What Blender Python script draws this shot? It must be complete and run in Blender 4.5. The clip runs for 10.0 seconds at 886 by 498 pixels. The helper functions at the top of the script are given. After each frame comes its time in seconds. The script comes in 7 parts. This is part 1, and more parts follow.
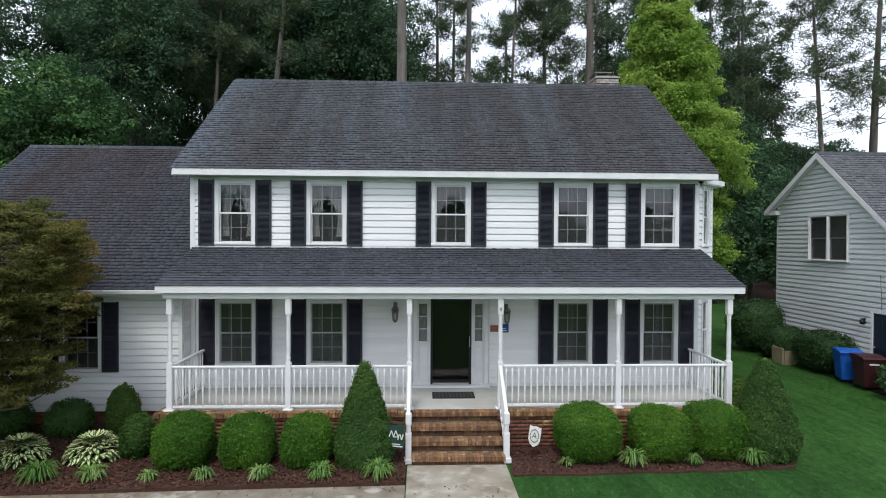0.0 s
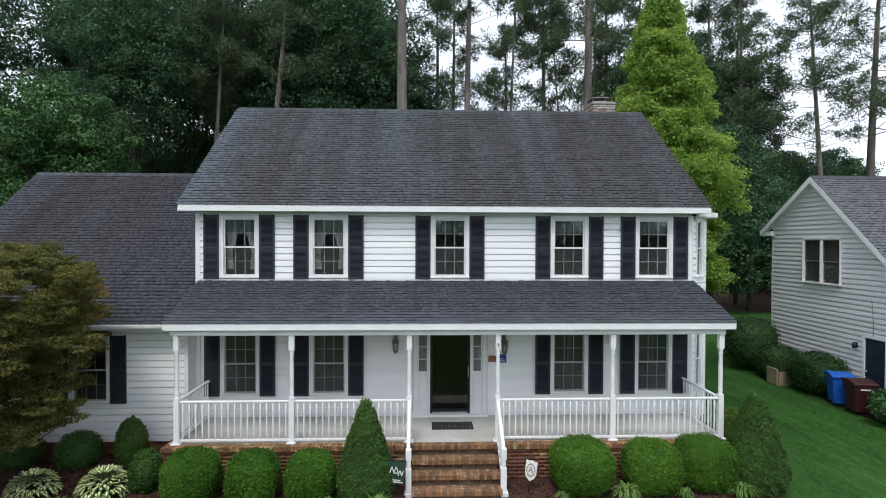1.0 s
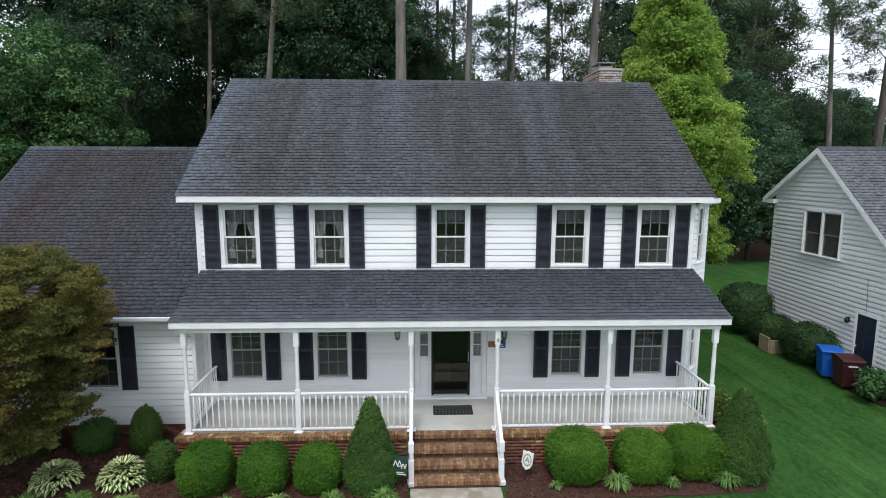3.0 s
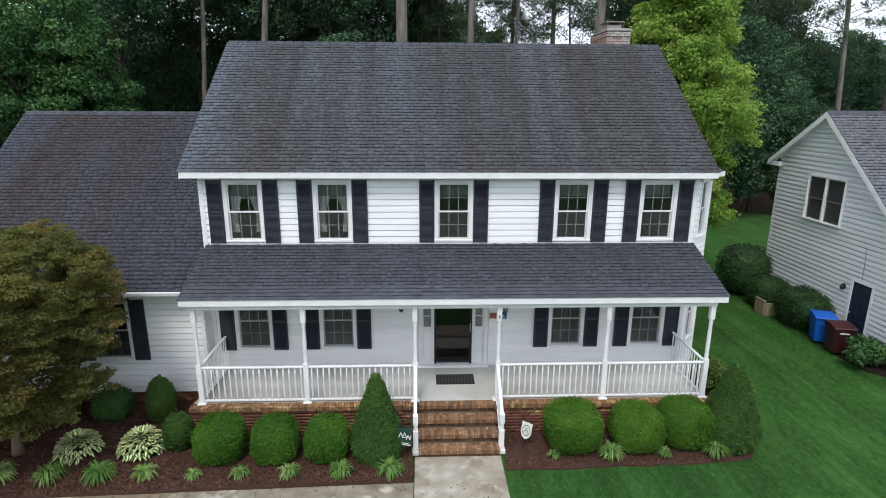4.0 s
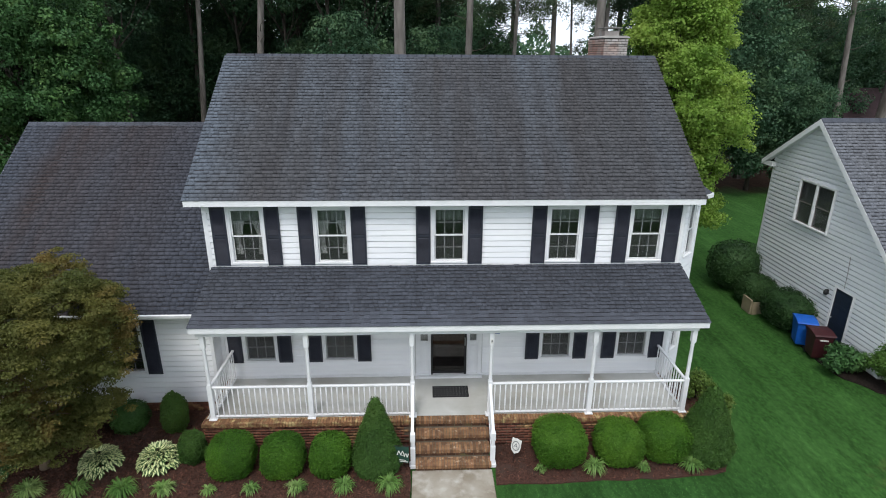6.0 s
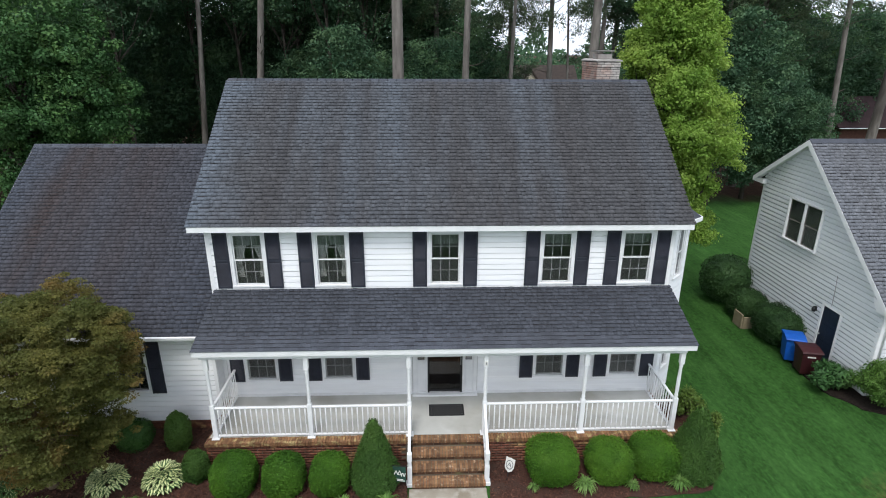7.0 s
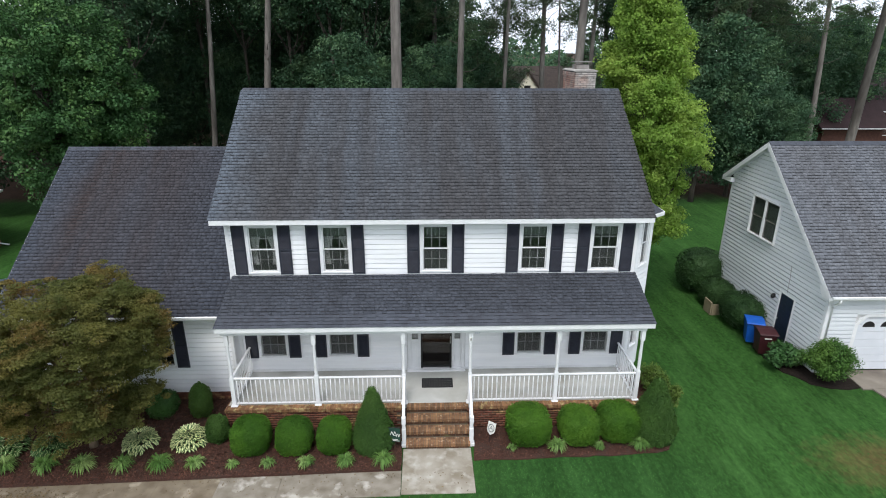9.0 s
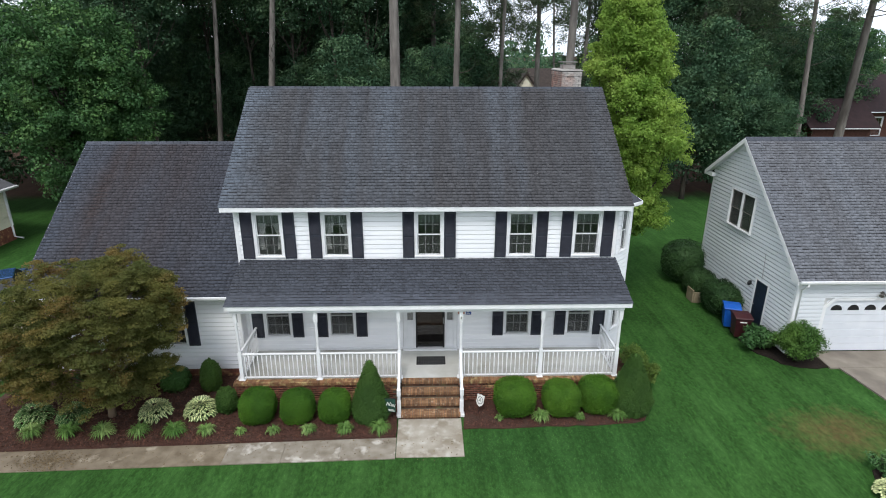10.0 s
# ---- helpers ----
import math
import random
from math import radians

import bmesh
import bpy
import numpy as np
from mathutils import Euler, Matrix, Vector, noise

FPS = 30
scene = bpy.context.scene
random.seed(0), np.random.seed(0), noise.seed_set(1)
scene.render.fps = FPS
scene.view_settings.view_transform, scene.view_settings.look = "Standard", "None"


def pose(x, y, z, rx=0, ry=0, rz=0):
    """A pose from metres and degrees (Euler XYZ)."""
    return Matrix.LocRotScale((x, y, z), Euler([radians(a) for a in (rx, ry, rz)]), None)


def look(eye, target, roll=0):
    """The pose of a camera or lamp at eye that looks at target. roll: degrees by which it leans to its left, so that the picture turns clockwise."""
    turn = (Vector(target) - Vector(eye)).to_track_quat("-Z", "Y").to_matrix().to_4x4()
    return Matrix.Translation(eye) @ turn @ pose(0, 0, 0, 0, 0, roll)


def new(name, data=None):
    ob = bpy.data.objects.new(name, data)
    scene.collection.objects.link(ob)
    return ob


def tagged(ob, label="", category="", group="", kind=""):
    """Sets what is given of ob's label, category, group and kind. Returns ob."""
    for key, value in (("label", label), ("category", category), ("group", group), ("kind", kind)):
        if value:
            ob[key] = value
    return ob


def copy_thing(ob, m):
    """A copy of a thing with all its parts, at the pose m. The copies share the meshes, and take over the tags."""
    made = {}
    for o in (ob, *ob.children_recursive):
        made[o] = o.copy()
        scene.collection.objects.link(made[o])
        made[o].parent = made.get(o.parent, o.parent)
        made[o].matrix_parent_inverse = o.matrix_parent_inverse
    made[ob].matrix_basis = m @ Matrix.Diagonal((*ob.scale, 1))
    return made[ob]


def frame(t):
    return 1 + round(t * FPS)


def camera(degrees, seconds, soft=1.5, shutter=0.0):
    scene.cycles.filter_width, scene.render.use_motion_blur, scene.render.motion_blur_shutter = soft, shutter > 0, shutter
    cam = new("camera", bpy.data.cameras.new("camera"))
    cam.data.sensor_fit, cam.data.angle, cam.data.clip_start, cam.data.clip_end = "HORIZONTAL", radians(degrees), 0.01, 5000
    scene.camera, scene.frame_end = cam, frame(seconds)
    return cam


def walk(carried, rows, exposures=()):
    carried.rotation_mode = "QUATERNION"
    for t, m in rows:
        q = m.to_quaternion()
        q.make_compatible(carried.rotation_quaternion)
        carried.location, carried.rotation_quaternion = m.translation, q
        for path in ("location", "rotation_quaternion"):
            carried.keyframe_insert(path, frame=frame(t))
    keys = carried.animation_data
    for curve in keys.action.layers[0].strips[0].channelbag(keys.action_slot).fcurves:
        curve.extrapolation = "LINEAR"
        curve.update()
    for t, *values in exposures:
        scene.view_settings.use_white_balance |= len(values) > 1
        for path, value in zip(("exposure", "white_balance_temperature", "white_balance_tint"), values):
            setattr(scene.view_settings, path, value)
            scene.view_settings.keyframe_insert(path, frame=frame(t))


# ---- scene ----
cam = camera(76.9, 10.0, soft=1.0)
PATH = [
    (0, (-0.706, -13.031, 4.079), (-0.625, -11.033, 4.052), 0.3),
    (0.5, (-0.691, -13.201, 4.439), (-0.612, -11.203, 4.415), 0.2),
    (1, (-0.674, -13.335, 4.876), (-0.597, -11.337, 4.846), 0.2),
    (1.5, (-0.673, -13.377, 5.285), (-0.596, -11.378, 5.249), 0.3),
    (2, (-0.657, -13.329, 5.694), (-0.583, -11.331, 5.65), 0.3),
    (2.5, (-0.681, -13.27, 6.027), (-0.604, -11.276, 5.892), 0.2),
    (3, (-0.694, -13.233, 6.353), (-0.617, -11.256, 6.063), 0.2),
    (3.2, (-0.709, -13.220, 6.516), (-0.632, -11.250, 6.175), 0.3),
    (4.3, (-0.800, -13.160, 7.428), (-0.725, -11.238, 6.877), 0.3),
    (4.5, (-0.829, -13.158, 7.558), (-0.75, -11.245, 6.98), 0.3),
    (5, (-0.791, -13.153, 7.997), (-0.714, -11.258, 7.365), 0.3),
    (5.5, (-0.704, -13.176, 8.476), (-0.631, -11.286, 7.828), 0.3),
    (5.7, (-0.676, -13.180, 8.690), (-0.605, -11.292, 8.033), 0.3),
    (6.8, (-0.550, -13.270, 9.620), (-0.482, -11.388, 8.946), 0.3),
    (7, (-0.554, -13.354, 9.715), (-0.483, -11.471, 9.045), 0.3),
    (7.5, (-0.469, -13.734, 9.988), (-0.401, -11.852, 9.316), 0.3),
    (8, (-0.415, -14.205, 10.102), (-0.348, -12.323, 9.427), 0.3),
    (8.5, (-0.346, -14.709, 10.154), (-0.283, -12.828, 9.478), 0.2),
    (9, (-0.283, -15.233, 10.148), (-0.221, -13.352, 9.473), 0.2),
    (9.5, (-0.172, -15.821, 10.117), (-0.114, -13.937, 9.447), 0.2),
    (10, (-0.047, -16.568, 10.076), (0.008, -14.683, 9.41), 0.2),
]
walk(cam, [(t, look(eye, target, roll)) for t, eye, target, roll in PATH],
     [(0.0, 0.02), (3.0, 0.14), (4.5, 0.15), (5.5, 0.05), (7.0, 0.22), (10.0, 0.22)])

# ---- world, sun and exposure ----
world = bpy.data.worlds.new("sky")
scene.world = world
world.use_nodes = True
wn, wl = world.node_tree.nodes, world.node_tree.links
wn.clear()
sky = wn.new("ShaderNodeTexSky")
sky.sky_type = "NISHITA"
sky.sun_disc = False
sky.sun_elevation, sky.sun_rotation = radians(57), radians(196)
sky.air_density, sky.dust_density = 1.2, 3.0
w_co = wn.new("ShaderNodeTexCoord")
w_cloud = wn.new("ShaderNodeTexNoise")
w_cloud.inputs["Scale"].default_value, w_cloud.inputs["Detail"].default_value = 2.2, 5
w_ramp = wn.new("ShaderNodeValToRGB")
w_ramp.color_ramp.elements[0].position, w_ramp.color_ramp.elements[1].position = 0.3, 0.7
w_ramp.color_ramp.elements[0].color = (7.1, 7.9, 9.2, 1)
w_ramp.color_ramp.elements[1].color = (9.85, 10.45, 11.5, 1)
w_mix = wn.new("ShaderNodeMix")
w_mix.data_type = "RGBA"
w_mix.inputs["Factor"].default_value = 0.88
w_bg = wn.new("ShaderNodeBackground")
w_bg.inputs["Strength"].default_value = 0.15
w_out = wn.new("ShaderNodeOutputWorld")
wl.new(w_co.outputs["Generated"], w_cloud.inputs["Vector"])
wl.new(w_cloud.outputs["Fac"], w_ramp.inputs["Fac"])
wl.new(sky.outputs["Color"], w_mix.inputs["A"])
wl.new(w_ramp.outputs["Color"], w_mix.inputs["B"])
wl.new(w_mix.outputs["Result"], w_bg.inputs["Color"])
wl.new(w_bg.outputs["Background"], w_out.inputs["Surface"])

sun_data = bpy.data.lights.new("sun", "SUN")
sun_data.energy, sun_data.angle, sun_data.color = 1.7, radians(16), (1.0, 0.975, 0.94)
sun = new("sun", sun_data)
sun.matrix_world = look((-4.5, -16, 26), (0, 0, 0))
scene.view_settings.exposure = 0.0


# ---- materials ----
def surface(name, c1, c2, scale=6.0, c3=None, scale3=1.2, lo3=0.5, hi3=0.7, rough=0.7, rough2=None, bump=0.15,
            bump_scale=60.0, island=0.0, each=0.0, metal=0.0, stretch=(1, 1, 1), detail=5.0, spec=0.4, glow=0.0, leafy=0.0):
    """A surface with two scales of colour, roughness that varies and fine relief, in world metres."""
    m = bpy.data.materials.new(name)
    m.use_nodes = True
    n, l = m.node_tree.nodes, m.node_tree.links
    b = n["Principled BSDF"]
    geo = n.new("ShaderNodeNewGeometry")
    vm = n.new("ShaderNodeVectorMath")
    vm.operation = "MULTIPLY"
    vm.inputs[1].default_value = stretch
    l.new(geo.outputs["Position"], vm.inputs[0])
    no = n.new("ShaderNodeTexNoise")
    no.inputs["Scale"].default_value, no.inputs["Detail"].default_value = scale, detail
    l.new(vm.outputs["Vector"], no.inputs["Vector"])
    ra = n.new("ShaderNodeValToRGB")
    ra.color_ramp.elements[0].position, ra.color_ramp.elements[1].position = 0.32, 0.68
    ra.color_ramp.elements[0].color, ra.color_ramp.elements[1].color = (*c1, 1), (*c2, 1)
    l.new(no.outputs["Fac"], ra.inputs["Fac"])
    colour = ra.outputs["Color"]
    if c3:
        n3 = n.new("ShaderNodeTexNoise")
        n3.inputs["Scale"].default_value, n3.inputs["Detail"].default_value = scale3, 7
        l.new(vm.outputs["Vector"], n3.inputs["Vector"])
        r3 = n.new("ShaderNodeMapRange")
        r3.inputs["From Min"].default_value, r3.inputs["From Max"].default_value = lo3, hi3
        l.new(n3.outputs["Fac"], r3.inputs["Value"])
        mx = n.new("ShaderNodeMix")
        mx.data_type = "RGBA"
        mx.inputs["B"].default_value = (*c3, 1)
        l.new(r3.outputs["Result"], mx.inputs["Factor"])
        l.new(colour, mx.inputs["A"])
        colour = mx.outputs["Result"]
    for amount, source in ((island, "island"), (each, "each")):
        if amount:
            if source == "island":
                rnd = geo.outputs["Random Per Island"]
            else:
                rnd = n.new("ShaderNodeObjectInfo").outputs["Random"]
            mr = n.new("ShaderNodeMapRange")
            mr.inputs["To Min"].default_value, mr.inputs["To Max"].default_value = 1 - amount, 1 + amount
            l.new(rnd, mr.inputs["Value"])
            hs = n.new("ShaderNodeHueSaturation")
            l.new(mr.outputs["Result"], hs.inputs["Value"])
            l.new(colour, hs.inputs["Color"])
            colour = hs.outputs["Color"]
    l.new(colour, b.inputs["Base Color"])
    rr = n.new("ShaderNodeMapRange")
    rr.inputs["To Min"].default_value, rr.inputs["To Max"].default_value = rough, rough2 if rough2 else min(1, rough + 0.15)
    l.new(no.outputs["Fac"], rr.inputs["Value"])
    l.new(rr.outputs["Result"], b.inputs["Roughness"])
    b.inputs["Metallic"].default_value = metal
    b.inputs["Specular IOR Level"].default_value = spec
    if bump:
        bn = n.new("ShaderNodeTexNoise")
        bn.inputs["Scale"].default_value, bn.inputs["Detail"].default_value = bump_scale, 3
        l.new(vm.outputs["Vector"], bn.inputs["Vector"])
        bp = n.new("ShaderNodeBump")
        bp.inputs["Strength"].default_value, bp.inputs["Distance"].default_value = bump, 0.01
        l.new(bn.outputs["Fac"], bp.inputs["Height"])
        l.new(bp.outputs["Normal"], b.inputs["Normal"])
    if leafy:
        tr = n.new("ShaderNodeBsdfTranslucent")
        l.new(colour, tr.inputs["Color"])
        ms = n.new("ShaderNodeMixShader")
        ms.inputs["Fac"].default_value = leafy
        out = n["Material Output"]
        l.new(b.outputs["BSDF"], ms.inputs[1])
        l.new(tr.outputs["BSDF"], ms.inputs[2])
        l.new(ms.outputs["Shader"], out.inputs["Surface"])
    return m


def leaf(name, c1, c2, c3, rough=0.5, leafy=0.25, island=0.35, scale=1.6, stretch=(1, 1, 1)):
    return surface(name, c1, c2, scale=scale, c3=c3, scale3=0.7, lo3=0.5, hi3=0.72, rough=rough, bump=0, island=island, leafy=leafy, spec=0.2, stretch=stretch)


def glass(name, tint=(0.78, 0.785, 0.79)):
    m = bpy.data.materials.new(name)
    m.use_nodes = True
    n, l = m.node_tree.nodes, m.node_tree.links
    n.remove(n["Principled BSDF"])
    tr = n.new("ShaderNodeBsdfTransparent")
    tr.inputs["Color"].default_value = (*tint, 1)
    gl = n.new("ShaderNodeBsdfGlossy")
    gl.inputs["Roughness"].default_value = 0.02
    lw = n.new("ShaderNodeLayerWeight")
    pw = n.new("ShaderNodeMath")
    pw.operation = "POWER"
    pw.inputs[1].default_value = 4.5
    l.new(lw.outputs["Facing"], pw.inputs[0])
    fr = n.new("ShaderNodeMapRange")
    fr.inputs["To Min"].default_value, fr.inputs["To Max"].default_value = 0.05, 0.9
    l.new(pw.outputs["Value"], fr.inputs["Value"])
    ms = n.new("ShaderNodeMixShader")
    l.new(fr.outputs["Result"], ms.inputs["Fac"])
    l.new(tr.outputs["BSDF"], ms.inputs[1])
    l.new(gl.outputs["BSDF"], ms.inputs[2])
    l.new(ms.outputs["Shader"], n["Material Output"].inputs["Surface"])
    return m


SIDING = surface("white_vinyl", (0.78, 0.79, 0.81), (0.85, 0.85, 0.855), 1.6, (0.71, 0.72, 0.72), 0.8, 0.55, 0.8, rough=0.45, bump=0.05, bump_scale=30, each=0.02, stretch=(0.4, 0.4, 3))
WHITE = surface("white_paint", (0.70, 0.705, 0.715), (0.78, 0.78, 0.785), 3, (0.66, 0.66, 0.65), 2.5, 0.62, 0.85, rough=0.55, bump=0.06, bump_scale=90)
WALLFILL = surface("sheathing", (0.5, 0.5, 0.49), (0.56, 0.56, 0.55), 3, rough=0.8)
GREYSIDING = surface("grey_vinyl", (0.61, 0.635, 0.66), (0.68, 0.70, 0.72), 1.4, (0.57, 0.59, 0.61), 0.7, 0.5, 0.8, rough=0.45, bump=0.05, bump_scale=30, each=0.02, stretch=(0.4, 0.4, 3))
SHUTTER = surface("dark_shutter_paint", (0.021, 0.023, 0.034), (0.031, 0.034, 0.048), 5, (0.042, 0.045, 0.058), 1.5, 0.6, 0.9, rough=0.45, bump=0.1)


def roof_material(name, base, stain=None, clean=None, each=False, fade=None):
    """Mineral shingle: granules, tab to tab variation and run-off stains down the slope; clean is the x of a rake beside which it stays unstained, fade the two x between which stains thin out."""
    c1, c2 = [tuple(k * v for v in base) for k in (0.78, 1.24)]
    m = surface(name, c1, c2, 38, rough=0.88, bump=0.5, bump_scale=160, island=0 if each else 0.16, each=0.16 if each else 0, spec=0.25)
    if not stain:
        return m
    n, l = m.node_tree.nodes, m.node_tree.links
    b = n["Principled BSDF"]
    colour = b.inputs["Base Color"].links[0].from_socket
    geo = n.new("ShaderNodeNewGeometry")
    edge = None
    if clean is not None:
        sep = n.new("ShaderNodeSeparateXYZ")
        l.new(geo.outputs["Position"], sep.inputs["Vector"])
        wob = n.new("ShaderNodeTexNoise")
        wob.inputs["Scale"].default_value, wob.inputs["Detail"].default_value = 0.7, 5
        l.new(geo.outputs["Position"], wob.inputs["Vector"])
        add = n.new("ShaderNodeMath")
        add.operation = "MULTIPLY_ADD"
        add.inputs[1].default_value = 1.6
        l.new(wob.outputs["Fac"], add.inputs[0])
        l.new(sep.outputs["X"], add.inputs[2])
        edge = n.new("ShaderNodeMapRange")
        edge.inputs["From Min"].default_value, edge.inputs["From Max"].default_value = clean + 1.05, clean + 2.0
        l.new(add.outputs["Value"], edge.inputs["Value"])
        if fade:
            off = n.new("ShaderNodeMapRange")
            off.inputs["From Min"].default_value, off.inputs["From Max"].default_value = fade
            off.inputs["To Min"].default_value, off.inputs["To Max"].default_value = 1.0, 0.15
            l.new(add.outputs["Value"], off.inputs["Value"])
            both = n.new("ShaderNodeMath")
            both.operation = "MULTIPLY"
            l.new(edge.outputs["Result"], both.inputs[0])
            l.new(off.outputs["Result"], both.inputs[1])
            edge = both
    for stretch, lo, hi, most, tint in (((0.5, 0.10, 0.10), 0.30, 0.56, 1.0, stain), ((1.3, 0.10, 0.10), 0.42, 0.66, 0.7, stain),
                                        ((3.4, 0.14, 0.14), 0.46, 0.74, 0.35, (0.62, 0.60, 0.60))):
        vm = n.new("ShaderNodeVectorMath")
        vm.operation = "MULTIPLY"
        vm.inputs[1].default_value = stretch
        l.new(geo.outputs["Position"], vm.inputs[0])
        no = n.new("ShaderNodeTexNoise")
        no.inputs["Scale"].default_value, no.inputs["Detail"].default_value = 1.0, 6
        l.new(vm.outputs["Vector"], no.inputs["Vector"])
        mr = n.new("ShaderNodeMapRange")
        mr.inputs["From Min"].default_value, mr.inputs["From Max"].default_value, mr.inputs["To Max"].default_value = lo, hi, most
        l.new(no.outputs["Fac"], mr.inputs["Value"])
        amount = mr.outputs["Result"]
        if edge:
            mu = n.new("ShaderNodeMath")
            mu.operation = "MULTIPLY"
            l.new(amount, mu.inputs[0])
            l.new(edge.outputs[0], mu.inputs[1])
            amount = mu.outputs["Value"]
        mx = n.new("ShaderNodeMix")
        mx.data_type = "RGBA"
        mx.blend_type = "MULTIPLY"
        mx.inputs["B"].default_value = (*tint, 1)
        l.new(amount, mx.inputs["Factor"])
        l.new(colour, mx.inputs["A"])
        colour = mx.outputs["Result"]
    l.new(colour, b.inputs["Base Color"])
    return m


SLATE, RUNOFF = (0.090, 0.104, 0.124), (0.70, 0.61, 0.55)
SHINGLE = roof_material("asphalt_shingle", SLATE, RUNOFF, -6.25)
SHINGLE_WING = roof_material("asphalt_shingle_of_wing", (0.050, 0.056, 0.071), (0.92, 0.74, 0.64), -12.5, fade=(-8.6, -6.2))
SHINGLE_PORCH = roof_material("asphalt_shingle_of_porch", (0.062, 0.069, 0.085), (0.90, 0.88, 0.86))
SHINGLE_EACH = roof_material("asphalt_shingle_single", (0.064, 0.071, 0.087), (0.90, 0.88, 0.86), None, True)
SHINGLE_N = roof_material("grey_shingle", (0.135, 0.144, 0.162), (0.88, 0.84, 0.81))
ROOFDECK = surface("roof_felt", (0.022, 0.022, 0.026), (0.034, 0.034, 0.038), 8, rough=0.9)
BRICK = surface("red_brick", (0.10, 0.036, 0.024), (0.19, 0.07, 0.042), 5, (0.36, 0.22, 0.10), 3.6, 0.54, 0.70, rough=0.8, bump=0.5, bump_scale=120, each=0.32)
BRICK_ROW = surface("red_brick_joined", (0.10, 0.036, 0.024), (0.19, 0.07, 0.042), 5, (0.36, 0.22, 0.10), 3.6, 0.54, 0.70, rough=0.8, bump=0.5, bump_scale=120, island=0.32)
BRICK_WORN = surface("worn_brick", (0.15, 0.072, 0.036), (0.26, 0.135, 0.062), 6, (0.38, 0.29, 0.13), 7.0, 0.52, 0.68, rough=0.8, bump=0.5, bump_scale=120, each=0.35)
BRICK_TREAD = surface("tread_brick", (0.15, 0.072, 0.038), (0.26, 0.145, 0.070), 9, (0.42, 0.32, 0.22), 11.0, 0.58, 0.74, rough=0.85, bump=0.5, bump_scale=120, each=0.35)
# Risers darker than treads: shade put into the brick colour, with greenish moss.
BRICK_RISER_SHADED = surface("shaded_riser_brick", (0.05, 0.026, 0.016), (0.105, 0.05, 0.026), 7, (0.10, 0.085, 0.035), 4.0, 0.55, 0.7, rough=0.9, bump=0.5, bump_scale=120, each=0.3)
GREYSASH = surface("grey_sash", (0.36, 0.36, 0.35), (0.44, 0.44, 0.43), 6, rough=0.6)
TAUPE = surface("taupe_sash", (0.16, 0.14, 0.13), (0.2, 0.18, 0.165), 9, rough=0.6)
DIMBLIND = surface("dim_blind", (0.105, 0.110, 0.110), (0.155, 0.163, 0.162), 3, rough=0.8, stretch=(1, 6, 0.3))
CHIMBRICK = surface("grey_brick", (0.26, 0.24, 0.225), (0.38, 0.36, 0.335), 5, (0.30, 0.17, 0.125), 1.1, 0.52, 0.72, rough=0.85, bump=0.4, each=0.2, island=0.2)
CHIMRED = surface("red_chimney_brick", (0.28, 0.20, 0.17), (0.40, 0.32, 0.28), 4, (0.32, 0.15, 0.11), 1.6, 0.48, 0.7, rough=0.85, bump=0.4, each=0.2)
MORTAR = surface("mortar", (0.10, 0.078, 0.056), (0.16, 0.125, 0.09), 12, (0.12, 0.105, 0.06), 3, 0.5, 0.7, rough=0.95, bump=0.4)
CONCRETE = surface("stained_concrete", (0.15, 0.125, 0.092), (0.25, 0.222, 0.178), 3.0, (0.41, 0.38, 0.33), 1.9, 0.55, 0.64, rough=0.85, bump=0.35, bump_scale=90, detail=15)
CONCRETE_PAD = surface("pad_concrete", (0.20, 0.168, 0.122), (0.345, 0.315, 0.262), 1.7, (0.43, 0.405, 0.355), 4.2, 0.50, 0.78, rough=0.85, bump=0.35, bump_scale=90, detail=15)
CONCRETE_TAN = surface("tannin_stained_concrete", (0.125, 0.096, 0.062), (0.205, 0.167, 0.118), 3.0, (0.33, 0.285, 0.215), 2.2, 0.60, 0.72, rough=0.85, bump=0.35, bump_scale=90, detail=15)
DRIVE = surface("driveway_concrete", (0.17, 0.146, 0.115), (0.25, 0.22, 0.178), 1.6, (0.12, 0.10, 0.082), 0.6, 0.5, 0.7, rough=0.85, bump=0.3, detail=12)
SOOT = surface("sooty_mortar", (0.05, 0.047, 0.044), (0.085, 0.08, 0.075), 9, rough=0.95, bump=0.3)
PORCHFLOOR = surface("porch_concrete", (0.43, 0.43, 0.40), (0.52, 0.515, 0.49), 1.5, (0.37, 0.36, 0.32), 0.8, 0.5, 0.7, rough=0.7, bump=0.2)
MULCH = surface("mulch", (0.032, 0.012, 0.008), (0.080, 0.033, 0.021), 28, (0.050, 0.027, 0.019), 3, 0.45, 0.65, rough=0.95, bump=0.9, bump_scale=45)
CHIPS = surface("mulch_chips", (0.044, 0.018, 0.011), (0.105, 0.046, 0.029), 6, rough=0.9, bump=0.2, island=0.5)
DARKMULCH = surface("dark_soil", (0.012, 0.009, 0.007), (0.027, 0.021, 0.017), 20, rough=0.95, bump=0.8, bump_scale=50, spec=0.1)
BLACK = surface("black_metal", (0.008, 0.008, 0.009), (0.014, 0.014, 0.015), 12, rough=0.4, bump=0.05)
RUBBER = surface("rubber_mat", (0.012, 0.012, 0.013), (0.02, 0.02, 0.021), 20, rough=0.8, bump=0.5)
MATPAT = surface("mat_pattern", (0.10, 0.10, 0.10), (0.15, 0.15, 0.145), 20, rough=0.8)
STEEL = surface("brushed_steel", (0.5, 0.5, 0.5), (0.62, 0.62, 0.62), 30, rough=0.3, bump=0.02, metal=1.0)
PEWTER = surface("pewter", (0.16, 0.155, 0.145), (0.24, 0.23, 0.215), 16, rough=0.45, metal=0.7)
